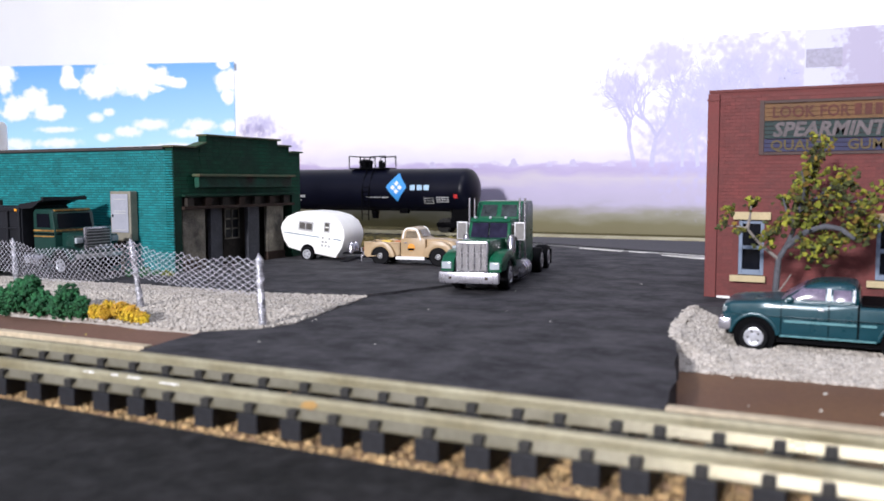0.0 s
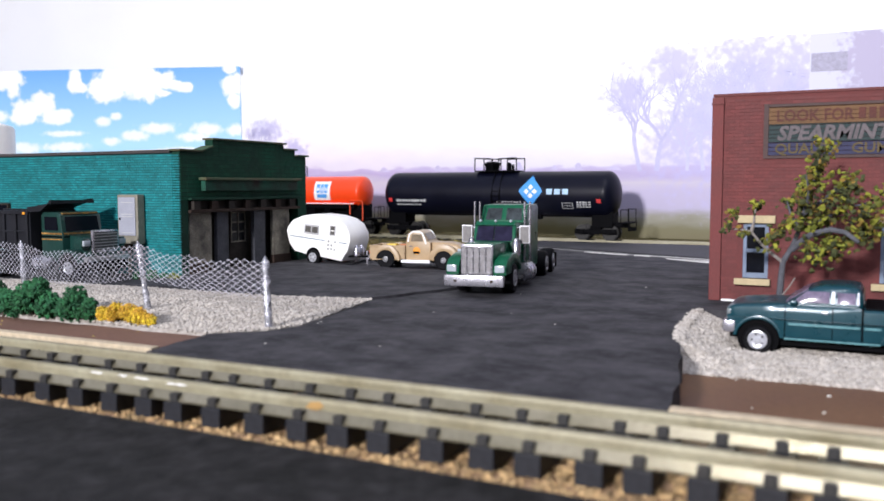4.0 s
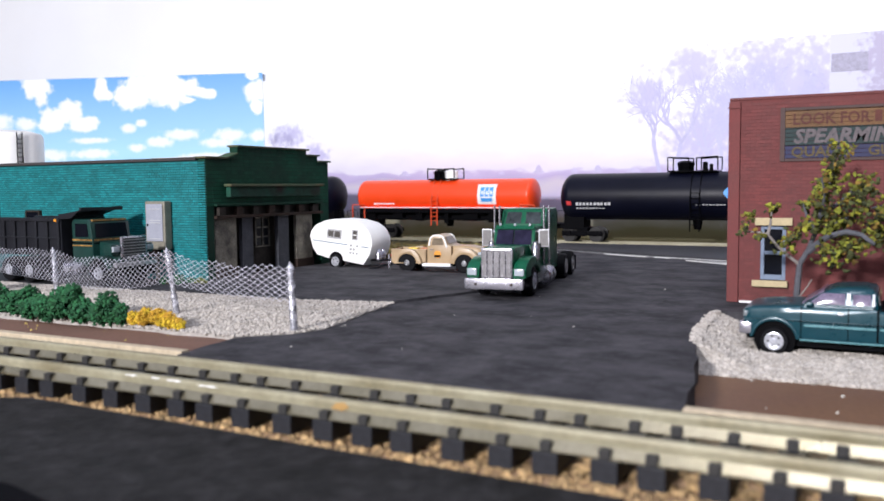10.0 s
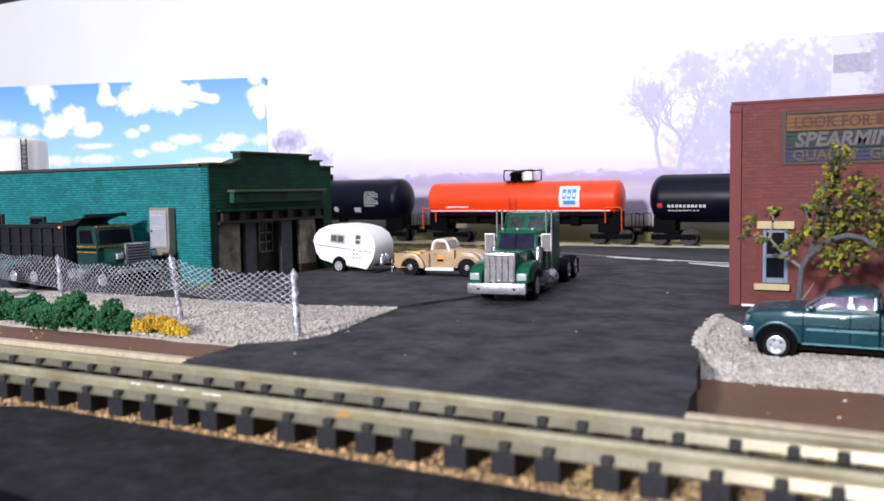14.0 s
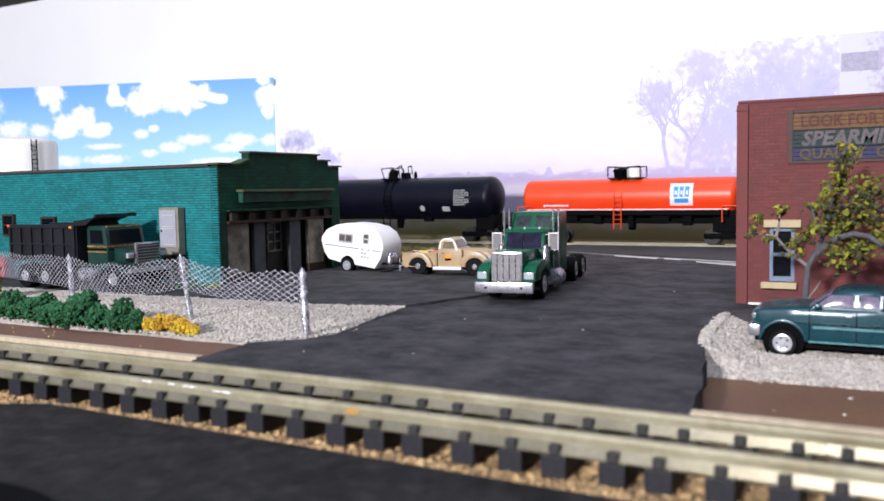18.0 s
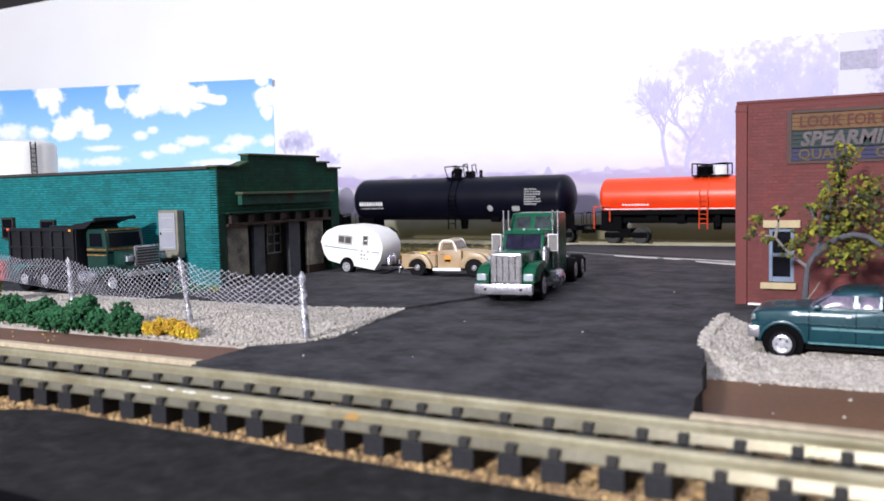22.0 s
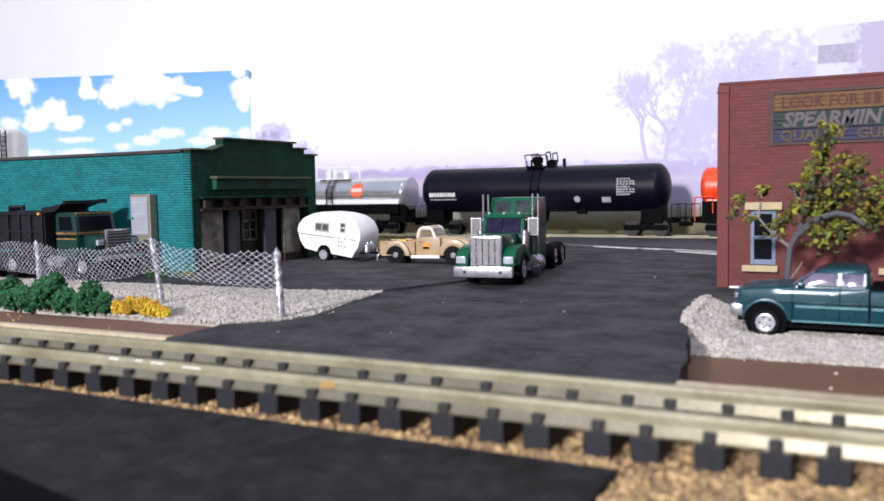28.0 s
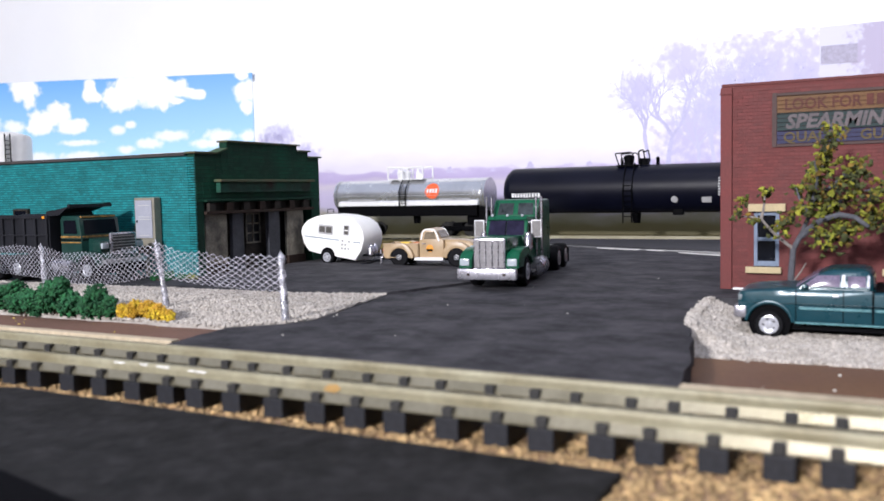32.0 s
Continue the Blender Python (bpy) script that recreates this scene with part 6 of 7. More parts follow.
def dump_truck():
    t = thing("dump_truck", -16.5, 14.80, 0, 0, "dark green dump truck with a black ribbed bed", "dump truck")
    STRIPE_GOLD = mat("worn_gold_stripe", (0.42, 0.23, 0.06), 0.4, 0.2, vary=0.6, size=0.0012, tint=(0.12, 0.06, 0.02))
    CABG = mat("dump_cab_green", (0.005, 0.036, 0.029), 0.35, vary=0.2, coat=0.3)
    BEDM = mat("dump_bed_black", (0.013, 0.014, 0.019), 0.5, vary=0.4, size=0.006, spec=0.3)
    part("chassis", B(-4.4, -0.1, -0.35, 0.35, 0.38, 0.6), BLACK, t)
    bed = part("bed", B(-4.5, -1.92, -0.66, 0.66, 0.72, 0.80), BEDM, t, "black ribbed dump bed")
    for s in (-1, 1):
        y0, y1 = sorted((s * 0.66, s * 0.61))
        part("bed_side", B(-4.5, -1.92, y0, y1, 0.72, 1.66), BEDM, bed)
        part("bed_rail", B(-4.54, -1.9, *sorted((s * 0.72, s * 0.58)), 1.6, 1.69, 0.012), BEDM, bed)
        part("bed_rail", B(-4.54, -1.9, *sorted((s * 0.71, s * 0.60)), 1.16, 1.2), BEDM, bed)
        for i in range(7):
            x = -4.5 + i * 0.42
            part("rib", B(x, x + 0.06, *sorted((s * 0.66, s * 0.72)), 0.76, 1.62, 0.008), BEDM, bed)
        part("marker", B(-4.52, -4.44, *sorted((s * 0.72, s * 0.74)), 1.62, 1.68), ORANGE_INK, bed)
        part("marker", B(-2.06, -1.98, *sorted((s * 0.72, s * 0.74)), 1.60, 1.66), AMBER, bed)
        for x in (-3.15, -3.96):
            wheel(t, x, s * 0.5, 0.33, 0.33, 0.36, RIM, out=s, rim=0.42)
        wheel(t, -0.62, s * 0.54, 0.33, 0.33, 0.24, RIM, out=s, rim=0.46)
        tk = part("fuel_tank", lathe([(-1.85, 0.05), (-1.83, 0.17), (-1.2, 0.17), (-1.18, 0.05)], 18, "x"), CHROME, t, "polished fuel tank", smooth=True, at=(0, s * 0.55, 0.42))
        f = [(-1.0, 0.5)] + arch(-0.62, 0.36, 0.42, 150, 25) + [(-0.12, 0.5)] + arch(-0.62, 0.34, 0.36, 15, 165)
        part("fender", prism(f, *sorted((s * 0.42, s * 0.68)), 0.02), CABG, t, "dark green fender", smooth=True)
        part("headlight", B(-0.16, -0.08, s * 0.54 - 0.1, s * 0.54 + 0.1, 0.86, 1.0, 0.02), LAMP_WHITE, t, "square headlight", smooth=True)
        part("light_pod", B(-0.4, -0.14, s * 0.54 - 0.12, s * 0.54 + 0.12, 0.8, 1.04, 0.03), CABG, t, smooth=True)
        y = s * 0.604
        part("side_window", plate([(-1.44, y, 1.22), (-0.98, y, 1.22), (-1.02, y, 1.55), (-1.44, y, 1.55)], -s * 0.01), GLASS_DARK, t)
        for z, m, h in ((1.12, STRIPE_GOLD, 0.045), (1.05, BLACK, 0.035), (0.99, STRIPE_GOLD, 0.03)):
            part("stripe", B(-1.56, -0.86, *sorted((s * 0.602, s * 0.612)), z, z + h), m, t, "orange and gold side stripe")
    part("cab", prism([(-1.58, 0.5), (-1.58, 1.58), (-1.5, 1.66), (-1.0, 1.66), (-0.9, 1.58), (-0.84, 1.14), (-0.84, 0.5)], -0.6, 0.6, 0.04), CABG, t, "dark green cab", smooth=True)
    part("windshield", plate([(-0.84, -0.5, 1.2), (-0.84, 0.5, 1.2), (-0.895, 0.48, 1.55), (-0.895, -0.48, 1.55)], 0.012), GLASS_DARK, t, "dark windshield")
    part("roof_trim", B(-0.99, -0.9, -0.52, 0.52, 1.61, 1.65), STRIPE_GOLD, t, "dull gold roof trim strip")
    for z, m, h in ((1.12, STRIPE_GOLD, 0.045), (1.05, BLACK, 0.03)):
        part("stripe", B(-0.845, -0.83, -0.56, 0.56, z, z + h), m, t)
    part("hood", prism([(-0.86, 0.6), (-0.86, 1.10), (-0.2, 1.04), (-0.12, 0.98), (-0.12, 0.6)], -0.40, 0.40, 0.05), CABG, t, "dark green hood", smooth=True)
    g = part("grille", B(-0.14, -0.06, -0.40, 0.40, 0.70, 1.24, 0.04), CHROME, t, "chrome slatted grille", smooth=True)
    part("grille_core", B(-0.064, -0.055, -0.35, 0.35, 0.75, 1.19), mat("dump_grille_core", (0.10, 0.10, 0.105), 0.4, 0.6), g)
    for i in range(6):
        part("grille_slat", B(-0.058, -0.045, -0.35, 0.35, 0.775 + i * 0.072, 0.797 + i * 0.072), STEEL, g)
    bmp = part("bumper", B(-0.1, 0.02, -0.66, 0.66, 0.50, 0.60, 0.02), STEEL, t, "dull silver front bumper strip", smooth=True)
    part("valance", B(-0.12, 0.0, -0.62, 0.62, 0.26, 0.50, 0.02), BLACK, bmp)
    head = part("headboard", B(-1.96, -1.88, -0.66, 0.66, 0.72, 1.74), BEDM, bed)
    part("tailgate", B(-4.54, -4.48, -0.64, 0.64, 0.74, 1.64), BEDM, bed)
    part("cab_guard", plate([(-1.95, -0.66, 1.72), (-1.2, -0.66, 1.84), (-1.2, 0.66, 1.93), (-1.95, 0.66, 1.72)], 0.045), BEDM, bed, "black cab guard over the roof")
    part("cab_guard_lip", B(-1.24, -1.16, -0.64, 0.66, 1.87, 1.95), BEDM, bed)
    part("cab_guard_side", plate([(-1.95, -0.66, 1.66), (-1.5, -0.66, 1.68), (-1.2, -0.66, 1.86), (-1.95, -0.66, 1.78)], 0.03), BEDM, bed)
    for x in (-3.15, -3.96, -0.62):
        part("axle", C((x, -0.45, 0.33), (x, 0.45, 0.33), 0.06, seg=8), BLACK, t)
    return t


dump_truck()


def bulged_pane(outline, y_low, y_high, z_low, z_high, bulge, side):
    """A convex pane in the cab's leaning side: an outline of (x at foot, x at head) pairs, front to back."""
    (f0, f1), (b0, b1) = outline
    nu, nv = 10, 6
    bm = bmesh.new()
    grid = []
    for i in range(nu + 1):
        col = []
        for j in range(nv + 1):
            u, v = i / nu, j / nv
            x = (f0 + (f1 - f0) * v) * (1 - u) + (b0 + (b1 - b0) * v) * u
            y = y_low + (y_high - y_low) * v + bulge * (4 * u * (1 - u)) * (1 - (2 * v - 1) ** 2 * 0.6)
            col.append(bm.verts.new((x, side * y, z_low + (z_high - z_low) * v)))
        grid.append(col)
    for i in range(nu):
        for j in range(nv):
            bm.faces.new((grid[i][j], grid[i + 1][j], grid[i + 1][j + 1], grid[i][j + 1]))
    return bm


def teal_pickup():
    t = thing("teal_pickup", -0.05, 14.52, -0.352, 179, "teal extended cab pickup parked on white gravel", "pickup truck")
    FW, RW, REAR = 1.25, -0.56, -1.24
    low = [(REAR + 0.02, 0.28), (REAR, 0.5), (1.655, 0.5), (1.655, 0.44), (1.60, 0.3)] + arch(FW, 0.2, 0.285, 12, 168, 12) + [(0.93, 0.235), (-0.25, 0.235)] + arch(RW, 0.2, 0.285, 12, 168, 12)
    body = part("body", prism(low, -0.58, 0.58, 0.012), TEAL, t, "glossy teal body", smooth=True)

    def section(x, w, top):
        """A slice across the body over its waist: upright flanks, a soft shoulder and a crowned top."""
        half = [(w, 0.50), (w, 0.50 + (top - 0.50) * 0.45), (w * 0.992, 0.50 + (top - 0.50) * 0.80), (w * 0.95, top - 0.014), (w * 0.80, top), (w * 0.3, top + 0.012)]
        return [(x, y, z) for y, z in half] + [(x, -y, z) for y, z in half[::-1]]

    nose = [(1.668, 0.52, 0.575), (1.66, 0.555, 0.618), (1.63, 0.57, 0.645), (1.55, 0.578, 0.664), (1.42, 0.58, 0.680), (1.2, 0.58, 0.695), (0.98, 0.58, 0.705), (0.85, 0.58, 0.71), (0.4, 0.58, 0.708), (-0.012, 0.58, 0.705)]
    part("hood", loft([section(*q) for q in nose]), TEAL, body, "rounded teal hood and doors", smooth=True)
    part("bed_wall", loft([section(x, 0.58, 0.685) for x in (-0.035, -0.6, -1.12)] + [section(REAR + 0.005, 0.57, 0.675)]), TEAL, body, "teal pickup bed", smooth=True)

    def ring(x0, x1, w, z):
        c = 0.05
        return [(x0, w - c, z), (x0, c - w, z), (x0 - c, -w, z), (x1 + c, -w, z), (x1, c - w, z), (x1, w - c, z), (x1 + c, w, z), (x0 - c, w, z)]

    cab = part("cab", loft([ring(0.93, -0.02, 0.535, 0.70), ring(0.785, -0.015, 0.515, 0.80), ring(0.625, 0.0, 0.47, 0.905), ring(0.54, 0.025, 0.435, 0.945), ring(0.42, 0.10, 0.37, 0.966)]), TEAL, t, "teal cab roof", smooth=True)
    ws = part("windshield", plate([(0.91, -0.45, 0.722), (0.91, 0.45, 0.722), (0.64, 0.40, 0.90), (0.64, -0.40, 0.90)], 0.015), GLASS_PALE, t, "glossy windshield")
    part("rear_window", plate([(-0.025, 0.4, 0.74), (-0.025, -0.4, 0.74), (-0.01, -0.36, 0.88), (-0.01, 0.36, 0.88)], 0.02), GLASS_DARK, t)
    part("wiper", tube(bmesh.new(), [(0.935, -0.3, 0.722), (0.86, -0.05, 0.77)], 0.008, 5), BLACK, ws)
    MOULDING = mat("pale_teal_moulding", (0.10, 0.25, 0.27), 0.3)
    for s in (-1, 1):
        part("side_window", bulged_pane(((0.83, 0.655), (0.375, 0.375)), 0.538, 0.484, 0.735, 0.885, 0.020, s), GLASS_PALE, cab, "bright glossy side window", smooth=True)
        part("side_window", bulged_pane(((0.285, 0.285), (0.06, 0.07)), 0.538, 0.484, 0.74, 0.88, 0.012, s), GLASS_PALE, cab, "small glossy rear side window", smooth=True)
        for a, b in ((0.31, 0.355), (0.02, 0.05)):
            part("pillar", plate([(b, s * 0.548, 0.735), (a, s * 0.548, 0.735), (a, s * 0.488, 0.89), (b, s * 0.488, 0.89)], 0.008 * s), RIM, cab, "bright window pillar")
        part("window_sill", B(0.02, 0.84, *sorted((s * 0.535, s * 0.555)), 0.712, 0.732, 0.006), TEAL, cab)
        for x in (0.323, 0.905):
            part("door_seam", B(x, x + 0.012, *sorted((s * 0.58, s * 0.584)), 0.26, 0.69), BLACK, body)
        part("cab_gap", B(-0.036, -0.011, *sorted((s * 0.56, s * 0.584)), 0.26, 0.70), BLACK, body)
        part("side_moulding", B(0.0, 0.87, *sorted((s * 0.58, s * 0.592)), 0.425, 0.455), MOULDING, body, "pale body moulding")
        part("side_moulding", B(-0.235, -0.05, *sorted((s * 0.58, s * 0.592)), 0.425, 0.455), MOULDING, body)
        part("rocker", B(-0.24, 0.92, *sorted((s * 0.55, s * 0.592)), 0.228, 0.25), MOULDING, body)
        part("door_handle", B(0.38, 0.46, *sorted((s * 0.58, s * 0.6)), 0.60, 0.635, 0.012), RIM, body, "bright door handle", smooth=True)
        part("mirror", B(0.76, 0.85, *sorted((s * 0.56, s * 0.65)), 0.71, 0.765, 0.02), TEAL, t, "teal door mirror", smooth=True)
        part("headlight", B(1.56, 1.665, *sorted((s * 0.36, s * 0.572)), 0.515, 0.605, 0.02), HEADLAMP, body, "clear headlight", smooth=True)
        part("tail_lamp", B(REAR - 0.02, REAR + 0.04, *sorted((s * 0.46, s * 0.575)), 0.45, 0.66), RED_INK, body)
        for x in (FW, RW):
            wheel(t, x, s * 0.505, 0.195, 0.195, 0.17, RIM, out=s, rim=0.66)
            part("wheel_well", C((x, s * 0.2, 0.215), (x, s * 0.53, 0.215), 0.272, seg=24), BLACK, t, "black wheel arch")
            part("flare", prism(arch(x, 0.2, 0.325, 8, 172, 14) + arch(x, 0.2, 0.283, 172, 8, 14), *sorted((s * 0.56, s * 0.598)), 0.010), TEAL, body, smooth=True)
    part("bed_liner", B(REAR + 0.06, -0.05, -0.53, 0.53, 0.66, 0.705, 0.01), BLACK, t, "black bed liner")
    part("front_bumper", B(1.545, 1.715, -0.59, 0.59, 0.275, 0.44, 0.03), CHROME, t, "silver front bumper", smooth=True)
    part("valance", B(1.5, 1.63, -0.5, 0.5, 0.2, 0.27, 0.02), BLACK, t)
    part("rear_bumper", B(REAR - 0.08, REAR + 0.02, -0.55, 0.55, 0.26, 0.38, 0.02), CHROME, t, smooth=True)
    part("grille", B(1.60, 1.672, -0.35, 0.35, 0.47, 0.60, 0.015), BLACK, t, "dark grille")
    t.scale = (1.151, 1.151, 1.151)
    part("chassis", B(REAR + 0.15, 1.5, -0.42, 0.42, 0.12, 0.26), BLACK, t)
    return t


teal_pickup()

# ---- train ----
AXLES = []


def bogie(parent, x):
    f = part("bogie_frame", B(x - 0.85, x + 0.85, -0.46, -0.38, 0.36, 0.56, 0.03), BLACK, parent, "black cast bogie", smooth=True)
    part("bogie_side", B(x - 0.85, x + 0.85, 0.38, 0.46, 0.36, 0.56, 0.03), BLACK, f)
    part("bolster", B(x - 0.22, x + 0.22, -0.42, 0.42, 0.40, 0.70, 0.02), BLACK, f)
    for s in (-1, 1):
        part("spring_nest", B(x - 0.2, x + 0.2, *sorted((s * 0.44, s * 0.51)), 0.34, 0.54, 0.02), BLACK, f)
        for dx in (-0.56, 0.56):
            part("axle_box", B(x + dx - 0.1, x + dx + 0.1, *sorted((s * 0.44, s * 0.50)), 0.36, 0.56, 0.02), BLACK, f)
    for dx in (-0.56, 0.56):
        bm = bmesh.new()
        cyl(bm, (0, -0.39, 0), (0, 0.39, 0), 0.05, seg=8)
        for s in (-1, 1):
            cyl(bm, (0, s * 0.28, 0), (0, s * 0.36, 0), 0.29, seg=24)
            cyl(bm, (0, s * 0.24, 0), (0, s * 0.28, 0), 0.33, seg=24)
        ax = part("wheelset", bm, mat("wheel_steel", (0.020, 0.019, 0.018), 0.5, 0.4) if not AXLES else bpy.data.materials["wheel_steel"], parent, "dark steel wheelset", smooth=True, at=(x + dx, 0, 0.41))
        AXLES.append((ax, x + dx))


def bars(parent, m, x0, x1, z, h, n, y, gap=0.5, seed=1):
    """A line of writing too small to read: short bars."""
    rr = random.Random(seed)
    w = (x1 - x0) / n
    for i in range(n):
        part("lettering_bar", B(x0 + i * w, x0 + (i + 1) * w - w * gap * rr.uniform(0.5, 1), y - 0.008, y + 0.02, z, z + h), m, parent)


def skin(zc, r, z):
    """How far the tank's side stands out at height z."""
    return -math.sqrt(max(r * r - (z - zc) ** 2, 0.01)) - 0.004


def curved_patch(zc, r, outline, lift=0.006):
    """A decal that follows the tank's side, from an outline (x, z) as strips."""
    verts, faces = [], []
    zs = sorted({z for _, z in outline})
    lo, hi = min(zs), max(zs)
    n = 14
    def cut(z):
        xs = []
        for (x0, z0), (x1, z1) in zip(outline, outline[1:] + outline[:1]):
            if (z0 <= z < z1) or (z1 <= z < z0):
                xs.append(x0 + (x1 - x0) * (z - z0) / (z1 - z0))
        return (min(xs), max(xs)) if xs else None
    rows = []
    for i in range(n + 1):
        z = lo + (hi - lo) * (0.002 + 0.996 * i / n)
        c = cut(z)
        if c:
            a = -math.sqrt(max(r * r - (z - zc) ** 2, 0)) - lift
            rows.append(((c[0], a, z), (c[1], a, z)))
    for a, b in rows:
        verts.extend((a, b))
    for i in range(len(rows) - 1):
        faces.append((2 * i, 2 * i + 1, 2 * i + 3, 2 * i + 2))
    bm = bmesh.new()
    vs = [bm.verts.new(v) for v in verts]
    for f in faces:
        bm.faces.new([vs[i] for i in f])
    return bm


def platform(parent, x, w, zt, m, r, rails=True, h=0.5):
    """The walkway round the hatch with its railings."""
    p = part("platform", B(x - w / 2, x + w / 2, -0.5, 0.5, zt - 0.06, zt - 0.01), m, parent, "walkway round the hatch")
    for y in (-0.48, 0.48):
        for sx, ww in ((-1, 0.42), (1, 0.42)):
            a, b = x + sx * w / 2, x + sx * (w / 2 - w * ww)
            part("railing", tube(bmesh.new(), [(a, y, zt), (a, y, zt + h), (b, y, zt + h * 0.92), (b, y, zt)], 0.042 if m is WHITE else 0.026, 6), m, p)
    part("hatch", lathe([(zt - 0.2, 0.3), (zt + 0.16, 0.3), (zt + 0.2, 0.33), (zt + 0.3, 0.33), (zt + 0.36, 0.2), (zt + 0.38, 0.02)], 18, "z"), m, p, smooth=True, at=(x - w * 0.18, 0, 0))
    part("valve", lathe([(zt - 0.1, 0.1), (zt + 0.3, 0.1), (zt + 0.33, 0.02)], 10, "z"), m, p, smooth=True, at=(x + w * 0.2, 0.1, 0))
    part("valve", lathe([(zt - 0.1, 0.07), (zt + 0.22, 0.07), (zt + 0.24, 0.02)], 10, "z"), m, p, smooth=True, at=(x + w * 0.34, -0.1, 0))
    return p


def ladder(parent, x, zt, zb, y_top, y_out, m, w=0.26):
    """A side ladder that bends down over the tank."""
    pts = [(y_top, zt), (y_out * 0.75, zt - (zt - zb) * 0.18), (y_out, zt - (zt - zb) * 0.45), (y_out, zb)]
    lad = None
    for s in (-1, 1):
        o = part("ladder_rail" if lad else "ladder", tube(bmesh.new(), [(x + s * w / 2, y, z) for y, z in pts], 0.026, 6), m, lad or parent, "" if lad else "side ladder")
        lad = lad or o
    k = 9
    for i in range(1, k):
        z = zt - (zt - zb) * (0.2 + 0.78 * i / k)
        u = (zt - z) / (zt - zb)
        y = y_out if u > 0.45 else y_out * (0.75 + 0.25 * (u - 0.18) / 0.27)
        part("rung", C((x - w / 2, y, z), (x + w / 2, y, z), 0.016, seg=5), m, lad)


def tank_car(name, x0, x1, zc, r, material, label, bog, L=0.5):
    t = thing(name, 0, 33.1, 0, 0, label, "tank car", group="cars of the passing train")
    dome = [(x0 + L * (1 - math.cos(a)), r * math.sin(a)) for a in [radians(d) for d in (4, 15, 30, 45, 60, 75, 90)]]
    prof = dome + [(x0 + L + 0.02, r), (x1 - L - 0.02, r)] + [(x0 + x1 - x, q) for x, q in dome[::-1]]
    tank = part("tank", shift(lathe(prof, 48), 0, 0, zc), material, t, "", smooth=True)
    for x in (x0 + (x1 - x0) * k for k in (0.06, 0.94)):
        part("saddle", B(x - 0.42, x + 0.42, -0.46, 0.46, 0.62, zc - r * 0.72, 0.02), BLACK, t)
        part("stub_sill", B(*sorted((x, x0 - 0.35 if x < (x0 + x1) / 2 else x1 + 0.35)), -0.16, 0.16, 0.62, 0.82, 0.01), BLACK, t)
    for s, x in ((-1, x0 - 0.30), (1, x1 + 0.30)):
        part("end_platform", B(x - 0.22, x + 0.22, -0.6, 0.6, 0.80, 0.85), BLACK, t)
        part("coupler", B(*sorted((x, x + s * 0.30)), -0.06, 0.06, 0.50, 0.66, 0.02), BLACK, t, "knuckle coupler")
        for y in (-0.58, 0.58):
            part("handrail", tube(bmesh.new(), [(x + s * 0.16, y, 0.84), (x + s * 0.16, y, 1.34), (x - s * 0.16, y, 1.34), (x - s * 0.16, y, 0.84)], 0.016, 5), BLACK, t)
            part("end_ladder", tube(bmesh.new(), [(x + s * 0.18, y, 0.84), (x + s * 0.18, y, 0.5)], 0.018, 5), BLACK, t)
    for x in bog:
        bogie(t, x)
    part("brake_rod", C((x0 + 1.2, -0.35, zc - r * 0.93), (x1 - 1.2, -0.35, zc - r * 0.93), 0.025, seg=6), BLACK, t)
    c = (x0 + x1) / 2
    part("outlet", lathe([(0.66, 0.14), (0.8, 0.16), (zc - r + 0.1, 0.2)], 12, "z"), BLACK, t, at=(c + 0.2, 0, 0))
    part("brake_cylinder", B(c + 1.7, c + 2.1, -0.5, -0.25, zc - r - 0.08, zc - r * 0.8, 0.03), BLACK, t)
    return t, tank


